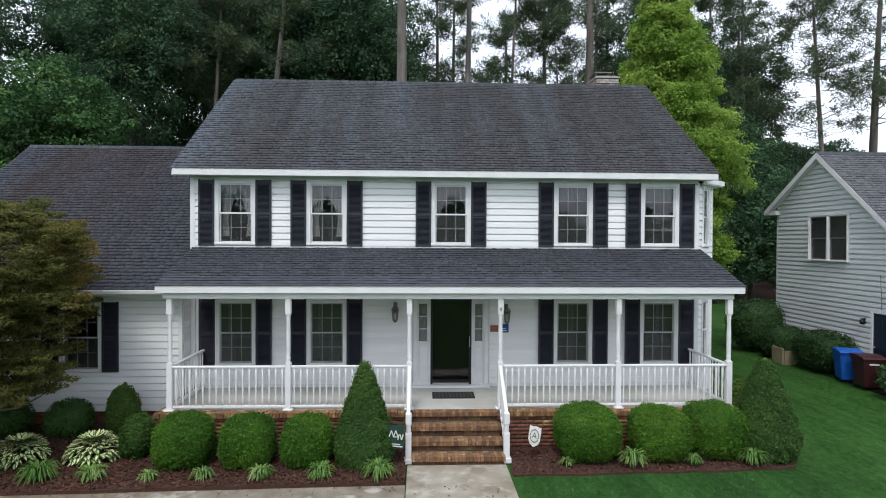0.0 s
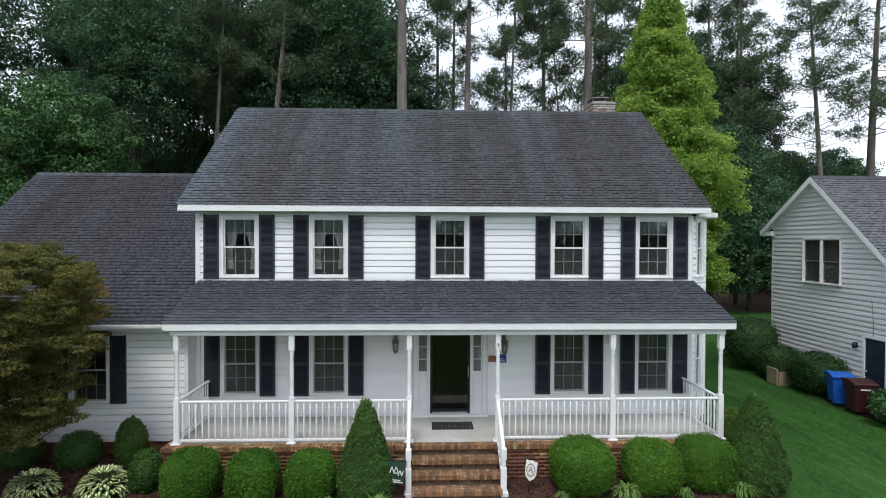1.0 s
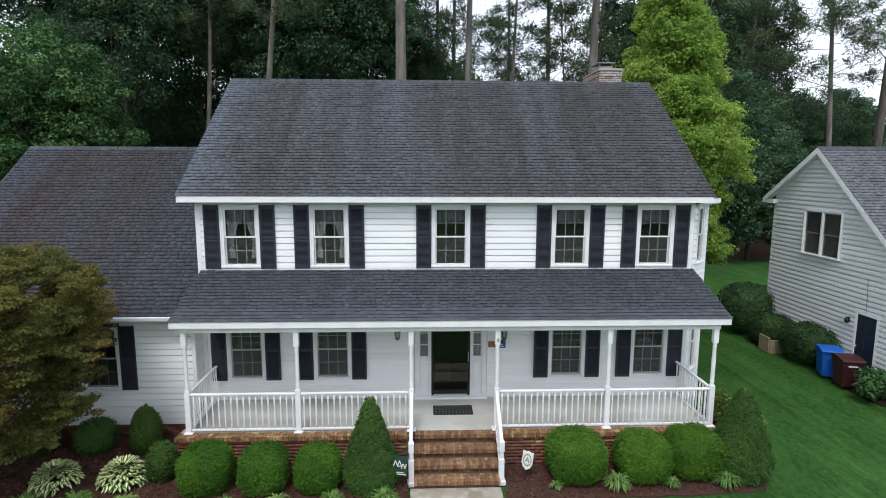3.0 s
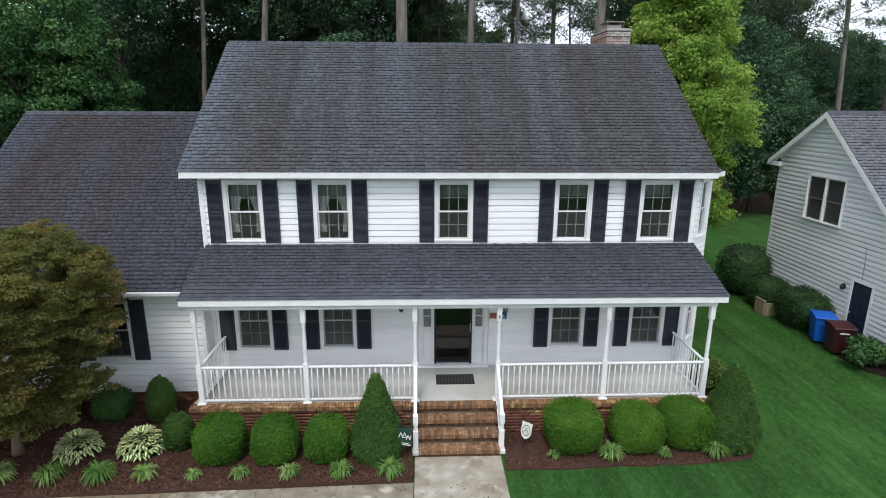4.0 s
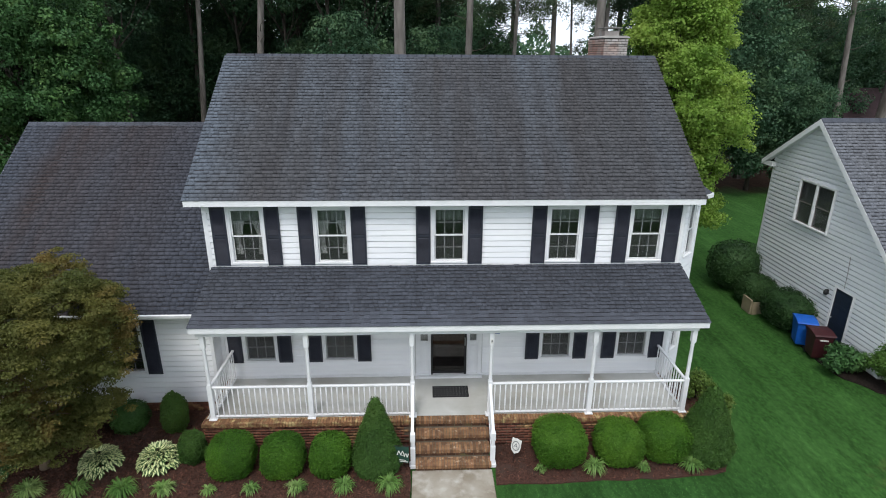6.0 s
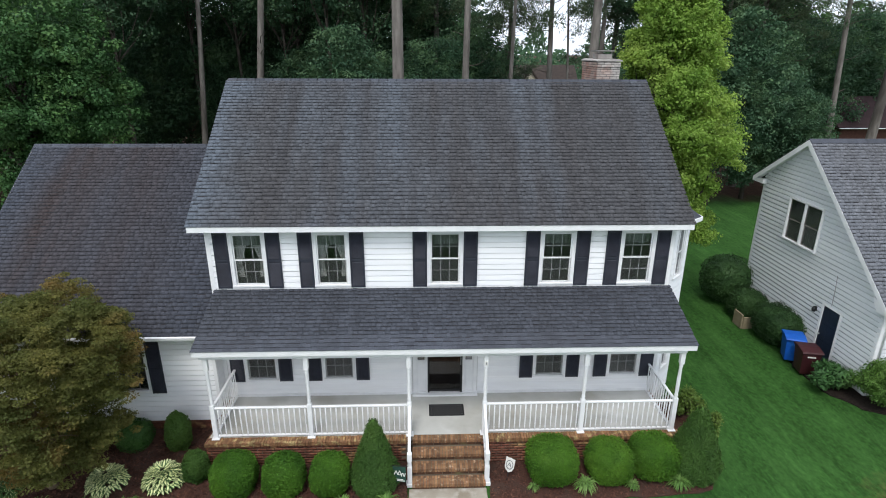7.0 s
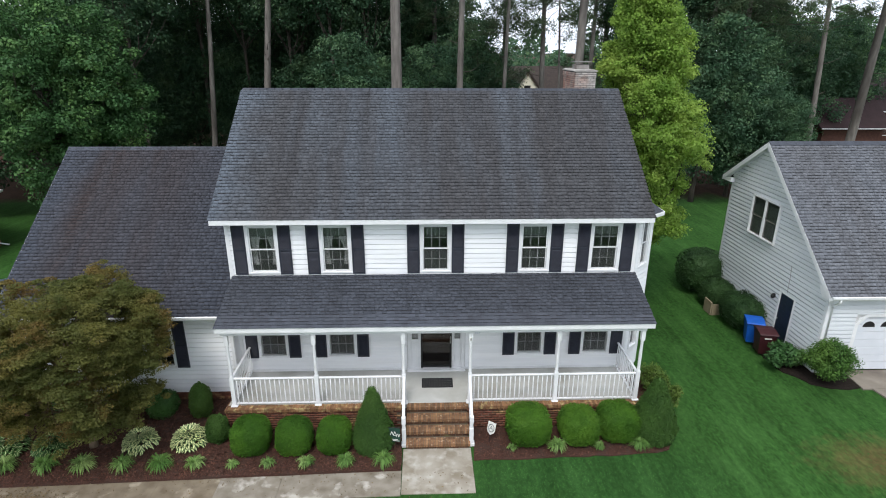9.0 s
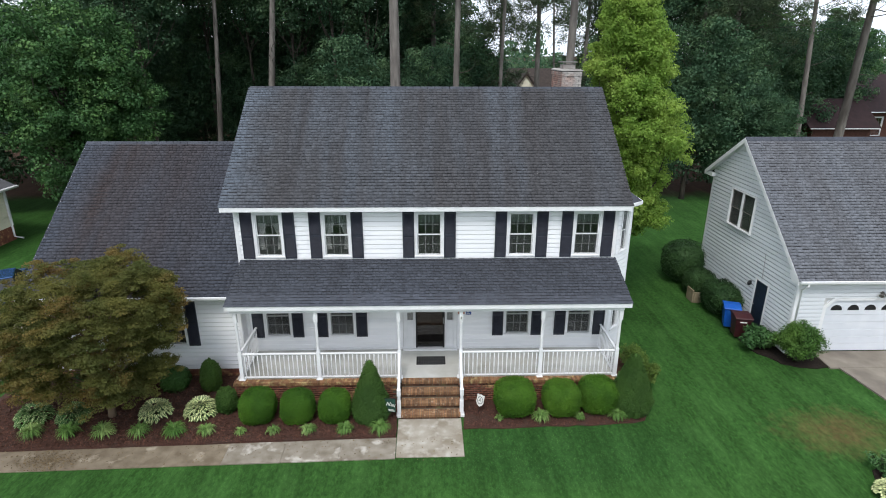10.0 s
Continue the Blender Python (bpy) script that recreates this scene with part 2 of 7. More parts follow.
CURTAIN = surface("curtain_cloth", (0.62, 0.63, 0.62), (0.72, 0.72, 0.7), 8, rough=0.9, bump=0.2)
SHADECLOTH = surface("valance_cloth", (0.25, 0.275, 0.265), (0.32, 0.345, 0.335), 6, rough=0.9, bump=0.2)
INTERIOR = surface("interior_plaster", (0.25, 0.255, 0.265), (0.30, 0.305, 0.315), 2, rough=0.9)
ENTRYPAINT = surface("dark_door_paint", (0.045, 0.036, 0.034), (0.062, 0.050, 0.046), 4, rough=0.45)
NAVY = surface("navy_door_paint", (0.010, 0.017, 0.032), (0.016, 0.024, 0.042), 4, rough=0.4)
BLUEBIN = surface("blue_plastic", (0.004, 0.07, 0.36), (0.008, 0.10, 0.45), 4, (0.02, 0.12, 0.40), 3, 0.55, 0.8, rough=0.4, bump=0.08)
REDBIN = surface("maroon_plastic", (0.032, 0.007, 0.009), (0.050, 0.011, 0.013), 4, rough=0.45, bump=0.08)
SIGNGREEN = surface("dark_green_cloth", (0.012, 0.045, 0.032), (0.018, 0.06, 0.042), 9, rough=0.8, bump=0.2)
SIGNWHITE = surface("cream_sign", (0.62, 0.61, 0.57), (0.72, 0.71, 0.67), 9, rough=0.6)
INK = surface("grey_ink", (0.12, 0.13, 0.13), (0.18, 0.19, 0.19), 9, rough=0.7)
ORANGE = surface("orange_plaque", (0.30, 0.08, 0.035), (0.40, 0.12, 0.05), 9, rough=0.6)
BLUEPLAQUE = surface("blue_plaque", (0.015, 0.05, 0.22), (0.03, 0.09, 0.32), 9, rough=0.6)
CARBLUE = surface("blue_car_paint", (0.035, 0.085, 0.20), (0.045, 0.105, 0.24), 2, rough=0.15, rough2=0.2, bump=0, metal=0.5, spec=0.6)
TYRE = surface("tyre_rubber", (0.012, 0.012, 0.012), (0.02, 0.02, 0.02), 20, rough=0.85)
TAIL = surface("red_lens", (0.25, 0.01, 0.01), (0.32, 0.02, 0.02), 9, rough=0.15)
TAN = surface("tan_board", (0.20, 0.165, 0.10), (0.26, 0.215, 0.14), 4, rough=0.8)
CREAM = surface("cream_siding", (0.74, 0.70, 0.55), (0.82, 0.78, 0.63), 2, rough=0.5)
BROWNROOF = surface("brown_shingle", (0.026, 0.019, 0.016), (0.045, 0.033, 0.027), 3, rough=0.9, bump=0.4)
REDROOF = surface("brown_red_shingle", (0.020, 0.010, 0.011), (0.034, 0.017, 0.018), 3, rough=0.9, bump=0.4)
BROWNBRICK = surface("brown_brick_wall", (0.07, 0.03, 0.022), (0.11, 0.05, 0.035), 6, rough=0.9, bump=0.4)
PINEBARK = surface("pine_bark", (0.10, 0.089, 0.079), (0.205, 0.185, 0.165), 5, (0.06, 0.052, 0.045), 1.2, 0.5, 0.7, rough=0.95, bump=1.0, bump_scale=14, stretch=(1, 1, 0.22))
DARKBARK = surface("dark_bark", (0.04, 0.033, 0.027), (0.09, 0.075, 0.06), 6, rough=0.95, bump=1.0, bump_scale=16, stretch=(1, 1, 0.25))
MAPLEBARK = surface("maple_bark", (0.12, 0.085, 0.052), (0.20, 0.148, 0.095), 8, rough=0.85, bump=0.6, bump_scale=24, stretch=(1, 1, 0.3))

DEADLEAF = surface("dead_leaf", (0.09, 0.062, 0.032), (0.17, 0.12, 0.06), 20, rough=0.9, island=0.4)
DOORWHITE = surface("garage_door_paint", (0.62, 0.645, 0.685), (0.68, 0.70, 0.735), 2, rough=0.6, bump=0.03)
L_BOX = leaf("boxwood_leaf", (0.036, 0.104, 0.010), (0.076, 0.180, 0.017), (0.122, 0.245, 0.026), leafy=0.15, island=0.5)
L_DARKBOX = leaf("holly_leaf", (0.018, 0.046, 0.015), (0.033, 0.076, 0.023), (0.046, 0.098, 0.029), leafy=0.1, island=0.22)
L_SPRUCE = leaf("spruce_needle", (0.032, 0.078, 0.014), (0.048, 0.106, 0.019), (0.072, 0.135, 0.026), leafy=0.14, island=0.28)
L_MIDBOX = leaf("holly_leaf_light", (0.026, 0.070, 0.016), (0.048, 0.112, 0.024), (0.06, 0.135, 0.03), leafy=0.1, island=0.18)
L_LIME = leaf("azalea_lime", (0.06, 0.11, 0.02), (0.11, 0.17, 0.032), (0.15, 0.18, 0.05), leafy=0.2, island=0.2)
L_YEL = leaf("tulip_leaf", (0.15, 0.268, 0.045), (0.25, 0.38, 0.068), (0.34, 0.455, 0.098), leafy=0.48, island=0.16)
L_LEFT = leaf("broad_leaf", (0.030, 0.080, 0.026), (0.058, 0.138, 0.042), (0.11, 0.205, 0.055), leafy=0.25)
L_WOOD = leaf("wood_leaf", (0.034, 0.080, 0.042), (0.068, 0.138, 0.066), (0.11, 0.185, 0.082), leafy=0.35, scale=0.7, island=0.16)
L_PINE = leaf("pine_needle", (0.050, 0.080, 0.045), (0.090, 0.134, 0.068), (0.130, 0.170, 0.080), leafy=0.28, scale=0.6, island=0.2)
L_MAPLE = leaf("maple_leaf", (0.096, 0.118, 0.034), (0.188, 0.178, 0.050), (0.255, 0.155, 0.054), leafy=0.58, scale=1.1, island=0.24)
L_LIRI = leaf("lily_turf_blade", (0.075, 0.165, 0.035), (0.155, 0.265, 0.068), (0.27, 0.36, 0.13), leafy=0.2)
L_HOSTAG = leaf("hosta_green", (0.04, 0.11, 0.035), (0.075, 0.16, 0.05), (0.10, 0.19, 0.06), leafy=0.15, island=0.2)
L_HOSTAW = leaf("hosta_cream", (0.60, 0.65, 0.28), (0.75, 0.77, 0.42), (0.82, 0.82, 0.53), leafy=0.15, island=0.15)
L_GARAGE = leaf("garage_shrub_leaf", (0.032, 0.085, 0.018), (0.070, 0.155, 0.028), (0.105, 0.20, 0.038), leafy=0.2, island=0.3)
L_GRASS = surface("grass_blade", (0.019, 0.058, 0.013), (0.036, 0.098, 0.021), 12.0, (0.042, 0.108, 0.025), 0.9, 0.45, 0.75, rough=0.85, bump=0, island=0.24, detail=9, spec=0.1, stretch=(1.6, 0.7, 1))
def mesh_screen(name):
    m = bpy.data.materials.new(name)
    m.use_nodes = True
    n, l = m.node_tree.nodes, m.node_tree.links
    tr = n.new("ShaderNodeBsdfTransparent")
    ms = n.new("ShaderNodeMixShader")
    ms.inputs["Fac"].default_value = 0.10
    b = n["Principled BSDF"]
    b.inputs["Base Color"].default_value, b.inputs["Roughness"].default_value = (0.12, 0.125, 0.12, 1), 0.6
    l.new(tr.outputs["BSDF"], ms.inputs[1])
    l.new(b.outputs["BSDF"], ms.inputs[2])
    l.new(ms.outputs["Shader"], n["Material Output"].inputs["Surface"])
    return m


SCREEN = mesh_screen("insect_screen")
GLASS = glass("window_glass")
DARKGLASS = glass("storm_glass", (0.55, 0.54, 0.54))


# ---- mesh helpers ----
def link(name, bm, material, parent=None, label=""):
    me = bpy.data.meshes.new(name)
    bm.to_mesh(me)
    bm.free()
    me.materials.append(material)
    ob = new(name, me)
    if parent:
        ob.parent = parent
    if label:
        ob["label"] = label
    return ob


def part(name, bm, material, parent, label=""):
    """One mesh object under a thing or a part."""
    return link(name, bm, material, parent, label)


def thing(name, label, category, group="", at=(0, 0, 0)):
    ob = new(name)
    ob.location = at
    ob.empty_display_size = 0.2
    return tagged(ob, label, category, group)


def box(x0, y0, z0, x1, y1, z1, bevel=0.0, bm=None, m=None):
    bm = bm or bmesh.new()
    corners = [(x, y, z) for x in (x0, x1) for y in (y0, y1) for z in (z0, z1)]
    v = [bm.verts.new(c if m is None else m @ Vector(c)) for c in corners]
    made = [bm.faces.new([v[i] for i in f]) for f in ((0, 1, 3, 2), (4, 6, 7, 5), (0, 4, 5, 1), (2, 3, 7, 6), (0, 2, 6, 4), (1, 5, 7, 3))]
    if bevel:
        edges = {e for f in made for e in f.edges}
        bmesh.ops.bevel(bm, geom=list(edges), offset=bevel, segments=1, affect="EDGES")
    return bm


def prism(points, lo, hi, axis="x", bm=None):
    """A closed outline in two axes drawn out along the third."""
    bm = bm or bmesh.new()
    def place(a, b, c):
        return {"x": (c, a, b), "y": (a, c, b), "z": (a, b, c)}[axis]
    r0 = [bm.verts.new(place(a, b, lo)) for a, b in points]
    r1 = [bm.verts.new(place(a, b, hi)) for a, b in points]
    k = len(points)
    bm.faces.new(r0), bm.faces.new(r1[::-1])
    for i in range(k):
        bm.faces.new((r0[i], r1[i], r1[(i + 1) % k], r0[(i + 1) % k]))
    bmesh.ops.recalc_face_normals(bm, faces=bm.faces)
    return bm


def lathe(profile, sides=12, bm=None, centre=(0, 0)):
    bm = bm or bmesh.new()
    rings = []
    for r, z in profile:
        rings.append([bm.verts.new((centre[0] + r * math.cos(2 * math.pi * i / sides), centre[1] + r * math.sin(2 * math.pi * i / sides), z)) for i in range(sides)])
    for a, b in zip(rings, rings[1:]):
        for i in range(sides):
            f = bm.faces.new((a[i], a[(i + 1) % sides], b[(i + 1) % sides], b[i]))
            f.smooth = True
    bm.faces.new(rings[0][::-1]), bm.faces.new(rings[-1])
    return bm


def tube(points, radii, sides=8, bm=None):
    """A tapered round limb along points."""
    bm = bm or bmesh.new()
    rings = []
    up = Vector((0.31, 0.17, 0.93))
    for i, p in enumerate(points):
        p = Vector(p)
        d = Vector(points[min(i + 1, len(points) - 1)]) - Vector(points[max(i - 1, 0)])
        d.normalize()
        s = d.cross(up if abs(d.dot(up)) < 0.95 else Vector((1, 0, 0)))
        s.normalize()
        t = d.cross(s)
        rings.append([bm.verts.new(p + float(radii[i]) * (math.cos(2 * math.pi * k / sides) * s + math.sin(2 * math.pi * k / sides) * t)) for k in range(sides)])
    for a, b in zip(rings, rings[1:]):
        for k in range(sides):
            bm.faces.new((a[k], a[(k + 1) % sides], b[(k + 1) % sides], b[k])).smooth = True
    bm.faces.new(rings[-1]), bm.faces.new(rings[0][::-1])
    return bm


def raw(name, verts, faces, material, parent=None, label="", smooth=False):
    """A mesh from arrays: verts (n, 3), faces (k, 3 or 4)."""
    me = bpy.data.meshes.new(name)
    verts, faces = np.asarray(verts, np.float32), np.asarray(faces, np.int32)
    k, c = faces.shape
    me.vertices.add(len(verts))
    me.vertices.foreach_set("co", verts.ravel())
    me.loops.add(k * c)
    me.loops.foreach_set("vertex_index", faces.ravel())
    me.polygons.add(k)
    me.polygons.foreach_set("loop_start", np.arange(0, k * c, c, dtype=np.int32))
    if smooth:
        me.polygons.foreach_set("use_smooth", np.ones(k, bool))
    me.update(calc_edges=True)
    me.validate()
    me.materials.append(material)
    ob = new(name, me)
    if parent:
        ob.parent = parent
    if label:
        ob["label"] = label
    return ob


def unit(v):
    return v / np.maximum(np.linalg.norm(v, axis=-1, keepdims=True), 1e-6)


def leaves(points, normals, size, aspect=0.55, spread=0.7, rng=None, droop=0.0, along=None):
    """Folded diamond leaves at points, facing about along normals. Returns verts and faces."""
    n = len(points)
    nn = unit(normals + spread * rng.normal(size=(n, 3)))
    a = rng.normal(size=(n, 3)) if along is None else along + 0.35 * rng.normal(size=(n, 3))
    a[:, 2] -= droop
    a = unit(a - nn * np.sum(a * nn, axis=1, keepdims=True))
    s = np.cross(nn, a)
    ln = size * rng.uniform(0.65, 1.35, (n, 1))
    w = ln * aspect * 0.5
    v = np.empty((n, 4, 3))
    v[:, 0] = points - a * ln * 0.5
    v[:, 1] = points + s * w + nn * w * 0.3
    v[:, 2] = points + a * ln * 0.5
    v[:, 3] = points - s * w + nn * w * 0.3
    return v.reshape(-1, 3), np.arange(4 * n).reshape(n, 4)


def shell(rng, n, radii, squareness=2.0, lo=0.0):
    """Points and normals over a rounded body of those half-sizes."""
    d = unit(rng.normal(size=(n, 3)))
    r = (np.sum(np.abs(d) ** squareness, axis=1, keepdims=True)) ** (-1 / squareness)
    p = d * r
    p[:, 2] = np.maximum(p[:, 2], -1 + lo)
    return p * np.asarray(radii), unit(d / np.asarray(radii))


# ---- house helpers ----
def plank_mesh(lip=0.042, knee=0.80):
    bm = bmesh.new()
    prof = [(-lip, 0), (-lip, 0.06), (-lip + 0.01 * (lip > 0.02), knee), (-0.004, knee + 0.10), (-0.003, 1), (0.004, 1), (0.004, 0)]
    v = [[bm.verts.new((x, y, z)) for y, z in prof] for x in (0, 1)]
    k = len(prof)
    for i in range(k):
        bm.faces.new((v[0][i], v[1][i], v[1][(i + 1) % k], v[0][(i + 1) % k]))
    bm.faces.new(v[0]), bm.faces.new(v[1][::-1])
    bmesh.ops.recalc_face_normals(bm, faces=bm.faces)
    me = bpy.data.meshes.new("siding_plank")
    bm.to_mesh(me)
    bm.free()
    return me


PLANK = plank_mesh()
PLANK.materials.append(SIDING)
PLANK_SLIM = plank_mesh(0.011)
PLANK_SLIM.materials.append(SIDING)
PLANK_GREY = plank_mesh(0.046, 0.66)
PLANK_GREY.materials.append(GREYSIDING)


def siding(parent, m, u0, u1, z0, z1, holes=(), mesh=PLANK, exposure=0.154, clip=None):
    """Lapped planks on a wall; m takes (along, inward, up) to the world. clip(z) gives the ends at a height."""
    k = max(1, round((z1 - z0) / exposure))
    e = (z1 - z0) / k
    for i in range(k):
        lo, hi = z0 + i * e, z0 + (i + 1) * e
        a0, a1 = (u0, u1) if clip is None else clip((lo + hi) / 2)
        if a1 - a0 < 0.05:
            continue
        cuts = [hh for hh in holes if hh[2] < hi - 0.004 and hh[3] > lo + 0.004 and hh[0] < a1 and hh[1] > a0]
        xs = sorted({a0, a1, *[min(max(c, a0), a1) for hh in cuts for c in hh[:2]]})
        runs = []
        for p, q in zip(xs, xs[1:]):
            mid, s, t = (p + q) / 2, lo, hi
            for hh in cuts:
                if hh[0] < mid < hh[1]:
                    if hh[2] > lo:
                        t = min(t, hh[2])
                    elif hh[3] < hi:
                        s = max(s, hh[3])
                    else:
                        s = t
            if t - s > 0.012 and q - p > 0.02:
                if runs and runs[-1][1] == p and runs[-1][2:] == [s, t]:
                    runs[-1][1] = q
                else:
                    runs.append([p, q, s, t])
        for p, q, s, t in runs:
            ob = new("siding_plank", mesh)
            ob.parent = parent
            ob.matrix_basis = m @ Matrix.Translation((p, 0, s)) @ Matrix.Diagonal((q - p, 1, t - s, 1))


def wall(name, parent, m, u0, u1, z0, z1, holes, thick=0.16, material=WALLFILL):
    """A wall with thickness and openings through it."""
    xs = sorted({u0, u1, *[c for hh in holes for c in hh[:2]]})
    zs = sorted({z0, z1, *[c for hh in holes for c in hh[2:]]})
    bm = bmesh.new()
    for p, q in zip(xs, xs[1:]):
        for s, t in zip(zs, zs[1:]):
            if not any(hh[0] < (p + q) / 2 < hh[1] and hh[2] < (s + t) / 2 < hh[3] for hh in holes):
                box(p, 0.002, s, q, thick, t, bm=bm, m=m)
    return part(name, bm, material, parent)


def tabs(o, u, v, width, length, rng, exposure=0.122, wmin=0.09, wmax=0.27):
    """Shingle tabs of a roof slope: list of corner, width, run, thickness."""
    out = []
    k = int(length / exposure)
    for i in range(k + 1):
        y = i * exposure
        run = min(exposure, length - y)
        if run < 0.03:
            continue
        x = -rng.uniform(0, 0.2)
        raised = False
        while x < width:
            raised = not raised
            w = rng.uniform(wmin, wmax) * (1.0 if raised else 0.7)
            a, b = max(x, 0), min(x + w, width)
            if b - a > 0.015:
                out.append((a, y + (rng.uniform(-0.02, 0.0) if raised and i else 0.0), b - a, run * (rng.uniform(0.80, 0.95) if raised else rng.uniform(0.78, 1.0)), (0.015 if raised else 0.012) + rng.uniform(0, 0.003)))
            x += w
    return out


def shingles(parent, o, u, v, width, length, seed, material, singles=0, each=None, over=0.05, **kw):
    """Tabs on one slope, hanging over the eave: the lowest ones as parts, the rest as one mesh."""
    rng = np.random.default_rng(seed)
    o, u, v = np.array(o, float), unit(np.array(u, float)), unit(np.array(v, float))
    n = np.cross(u, v)
    o = o - v * over
    t = tabs(o, u, v, width, length + over - 0.02, rng, **kw)
    if singles:
        me = bpy.data.meshes.new("shingle")
        bm = bmesh.new()
        w = [bm.verts.new(c) for c in ((0, 0, 0.4), (1, 0, 0.4), (1, 1, 0), (0, 1, 0), (0, 0, 1), (1, 0, 1), (1, 1, 0.45), (0, 1, 0.45))]
        for f in ((4, 5, 6, 7), (0, 1, 5, 4), (1, 2, 6, 5), (3, 0, 4, 7), (2, 3, 7, 6), (3, 2, 1, 0)):
            bm.faces.new([w[i] for i in f])
        bm.to_mesh(me)
        bm.free()
        me.materials.append(each)
        for a, y, w_, run, h in t[:singles]:
            p = o + u * a + v * y + n * 0.002
            ob = new("shingle", me)
            ob.parent = parent
            ob.matrix_basis = Matrix(((*(u * w_)[:1], v[0] * run, n[0] * h, p[0]), (u[1] * w_, v[1] * run, n[1] * h, p[1]), (u[2] * w_, v[2] * run, n[2] * h, p[2]), (0, 0, 0, 1)))
        t = t[singles:]
    t = np.array(t)
    p = o + u * t[:, 0:1] + v * t[:, 1:2] + n * 0.002
    uu, vv, h = u * t[:, 2:3], v * t[:, 3:4], n * t[:, 4:5]
    vs = np.stack([p + h * 0.3, p + uu + h * 0.3, p + uu + vv, p + vv, p + h, p + uu + h, p + uu + vv + h * 0.45, p + vv + h * 0.45], 1).reshape(-1, 3)
    six = np.array([(4, 5, 6, 7), (0, 1, 5, 4), (1, 2, 6, 5), (3, 0, 4, 7), (2, 3, 7, 6), (1, 0, 3, 2)])
    fs = (np.arange(len(t))[:, None, None] * 8 + six).reshape(-1, 4)
    return tagged(raw("shingles", vs, fs, material, parent), kind="stuff")


def louvre_shutter(h, w=0.36):
    """A louvred shutter, its base at the origin, facing -y."""
    bm = bmesh.new()
    for x in (-w / 2, w / 2 - 0.045):
        box(x, -0.03, 0, x + 0.045, 0.0, h, 0.004, bm)
    frame_ob = link("shutter", bm, SHUTTER)
    for z in (0, h * 0.47, h - 0.07):
        part("rail", box(-w / 2 + 0.045, -0.024, z, w / 2 - 0.045, -0.002, z + 0.06, 0.002), SHUTTER, frame_ob)
    bm = bmesh.new()
    z = 0.085
    while z < h - 0.09:
        if not h * 0.47 - 0.02 < z < h * 0.47 + 0.075:
            tilt = Matrix.Translation((0, -0.014, z)) @ Matrix.Rotation(radians(38), 4, "X")
            box(-w / 2 + 0.045, -0.017, -0.003, w / 2 - 0.045, 0.017, 0.003, 0, bm, tilt)
        z += 0.027
    box(-w / 2 + 0.03, -0.006, 0.02, w / 2 - 0.03, 0.0, h - 0.02, 0, bm)
    part("louvre_panel", bm, SHUTTER, frame_ob)
    return frame_ob


def sash_window(w, h, white=WHITE, cols=3, rows=2, c=0.074, s=0.034, sash=None):
    """A double-hung window with casing, sill, two sashes, bars and panes; centre of its base at the origin, facing -y."""
    bm = bmesh.new()
    for x0, x1, z0, z1 in ((-w / 2, -w / 2 + c, 0.05, h), (w / 2 - c, w / 2, 0.05, h), (-w / 2 + c, w / 2 - c, h - c, h)):
        box(x0, -0.05, z0, x1, 0.1, z1, 0.004, bm)
    win = link("window", bm, white)
    for x0, x1, z0, z1 in ((-w / 2 - 0.012, -w / 2 + 0.014, 0.05, h + 0.012), (w / 2 - 0.014, w / 2 + 0.012, 0.05, h + 0.012), (-w / 2 + 0.014, w / 2 - 0.014, h - 0.014, h + 0.012)):
        part("casing_band", box(x0, -0.066, z0, x1, -0.03, z1), white, win)
    part("sill", box(-w / 2 - 0.02, -0.075, 0.0, w / 2 + 0.02, 0.1, 0.05, 0.006), white, win)
    iw, ih = w - 2 * c, (h - c - 0.05)
    for level, (z0, y) in enumerate(((0.05, 0.012), (0.05 + ih / 2 - 0.018, -0.016))):
        sh = ih / 2 + 0.018
        bm = bmesh.new()
        for x0, x1, a, b in ((-iw / 2, -iw / 2 + s, z0, z0 + sh), (iw / 2 - s, iw / 2, z0, z0 + sh), (-iw / 2 + s, iw / 2 - s, z0, z0 + s), (-iw / 2 + s, iw / 2 - s, z0 + sh - s, z0 + sh)):
            box(x0, y, a, x1, y + 0.03, b, 0.003, bm)
        part("sash", bm, sash or white, win)
        pw, ph = iw - 2 * s, sh - 2 * s
        bm = bmesh.new()
        for k in range(1, cols):
            x = -pw / 2 + pw * k / cols
            box(x - 0.008, y + 0.012, z0 + s, x + 0.008, y + 0.022, z0 + s + ph, 0, bm)
        for k in range(1, rows):
            z = z0 + s + ph * k / rows
            box(-pw / 2, y + 0.013, z - 0.008, pw / 2, y + 0.021, z + 0.008, 0, bm)
        part("glazing_bars", bm, white, win)
        pane = part("pane", box(-pw / 2, y + 0.006, z0 + s, pw / 2, y + 0.01, z0 + s + ph), GLASS, win)
        pane.visible_shadow = False
    net = part("insect_screen", box(-iw / 2, -0.012, 0.052, iw / 2, -0.010, 0.05 + ih / 2), SCREEN, win)
    net.visible_shadow = False
    return win


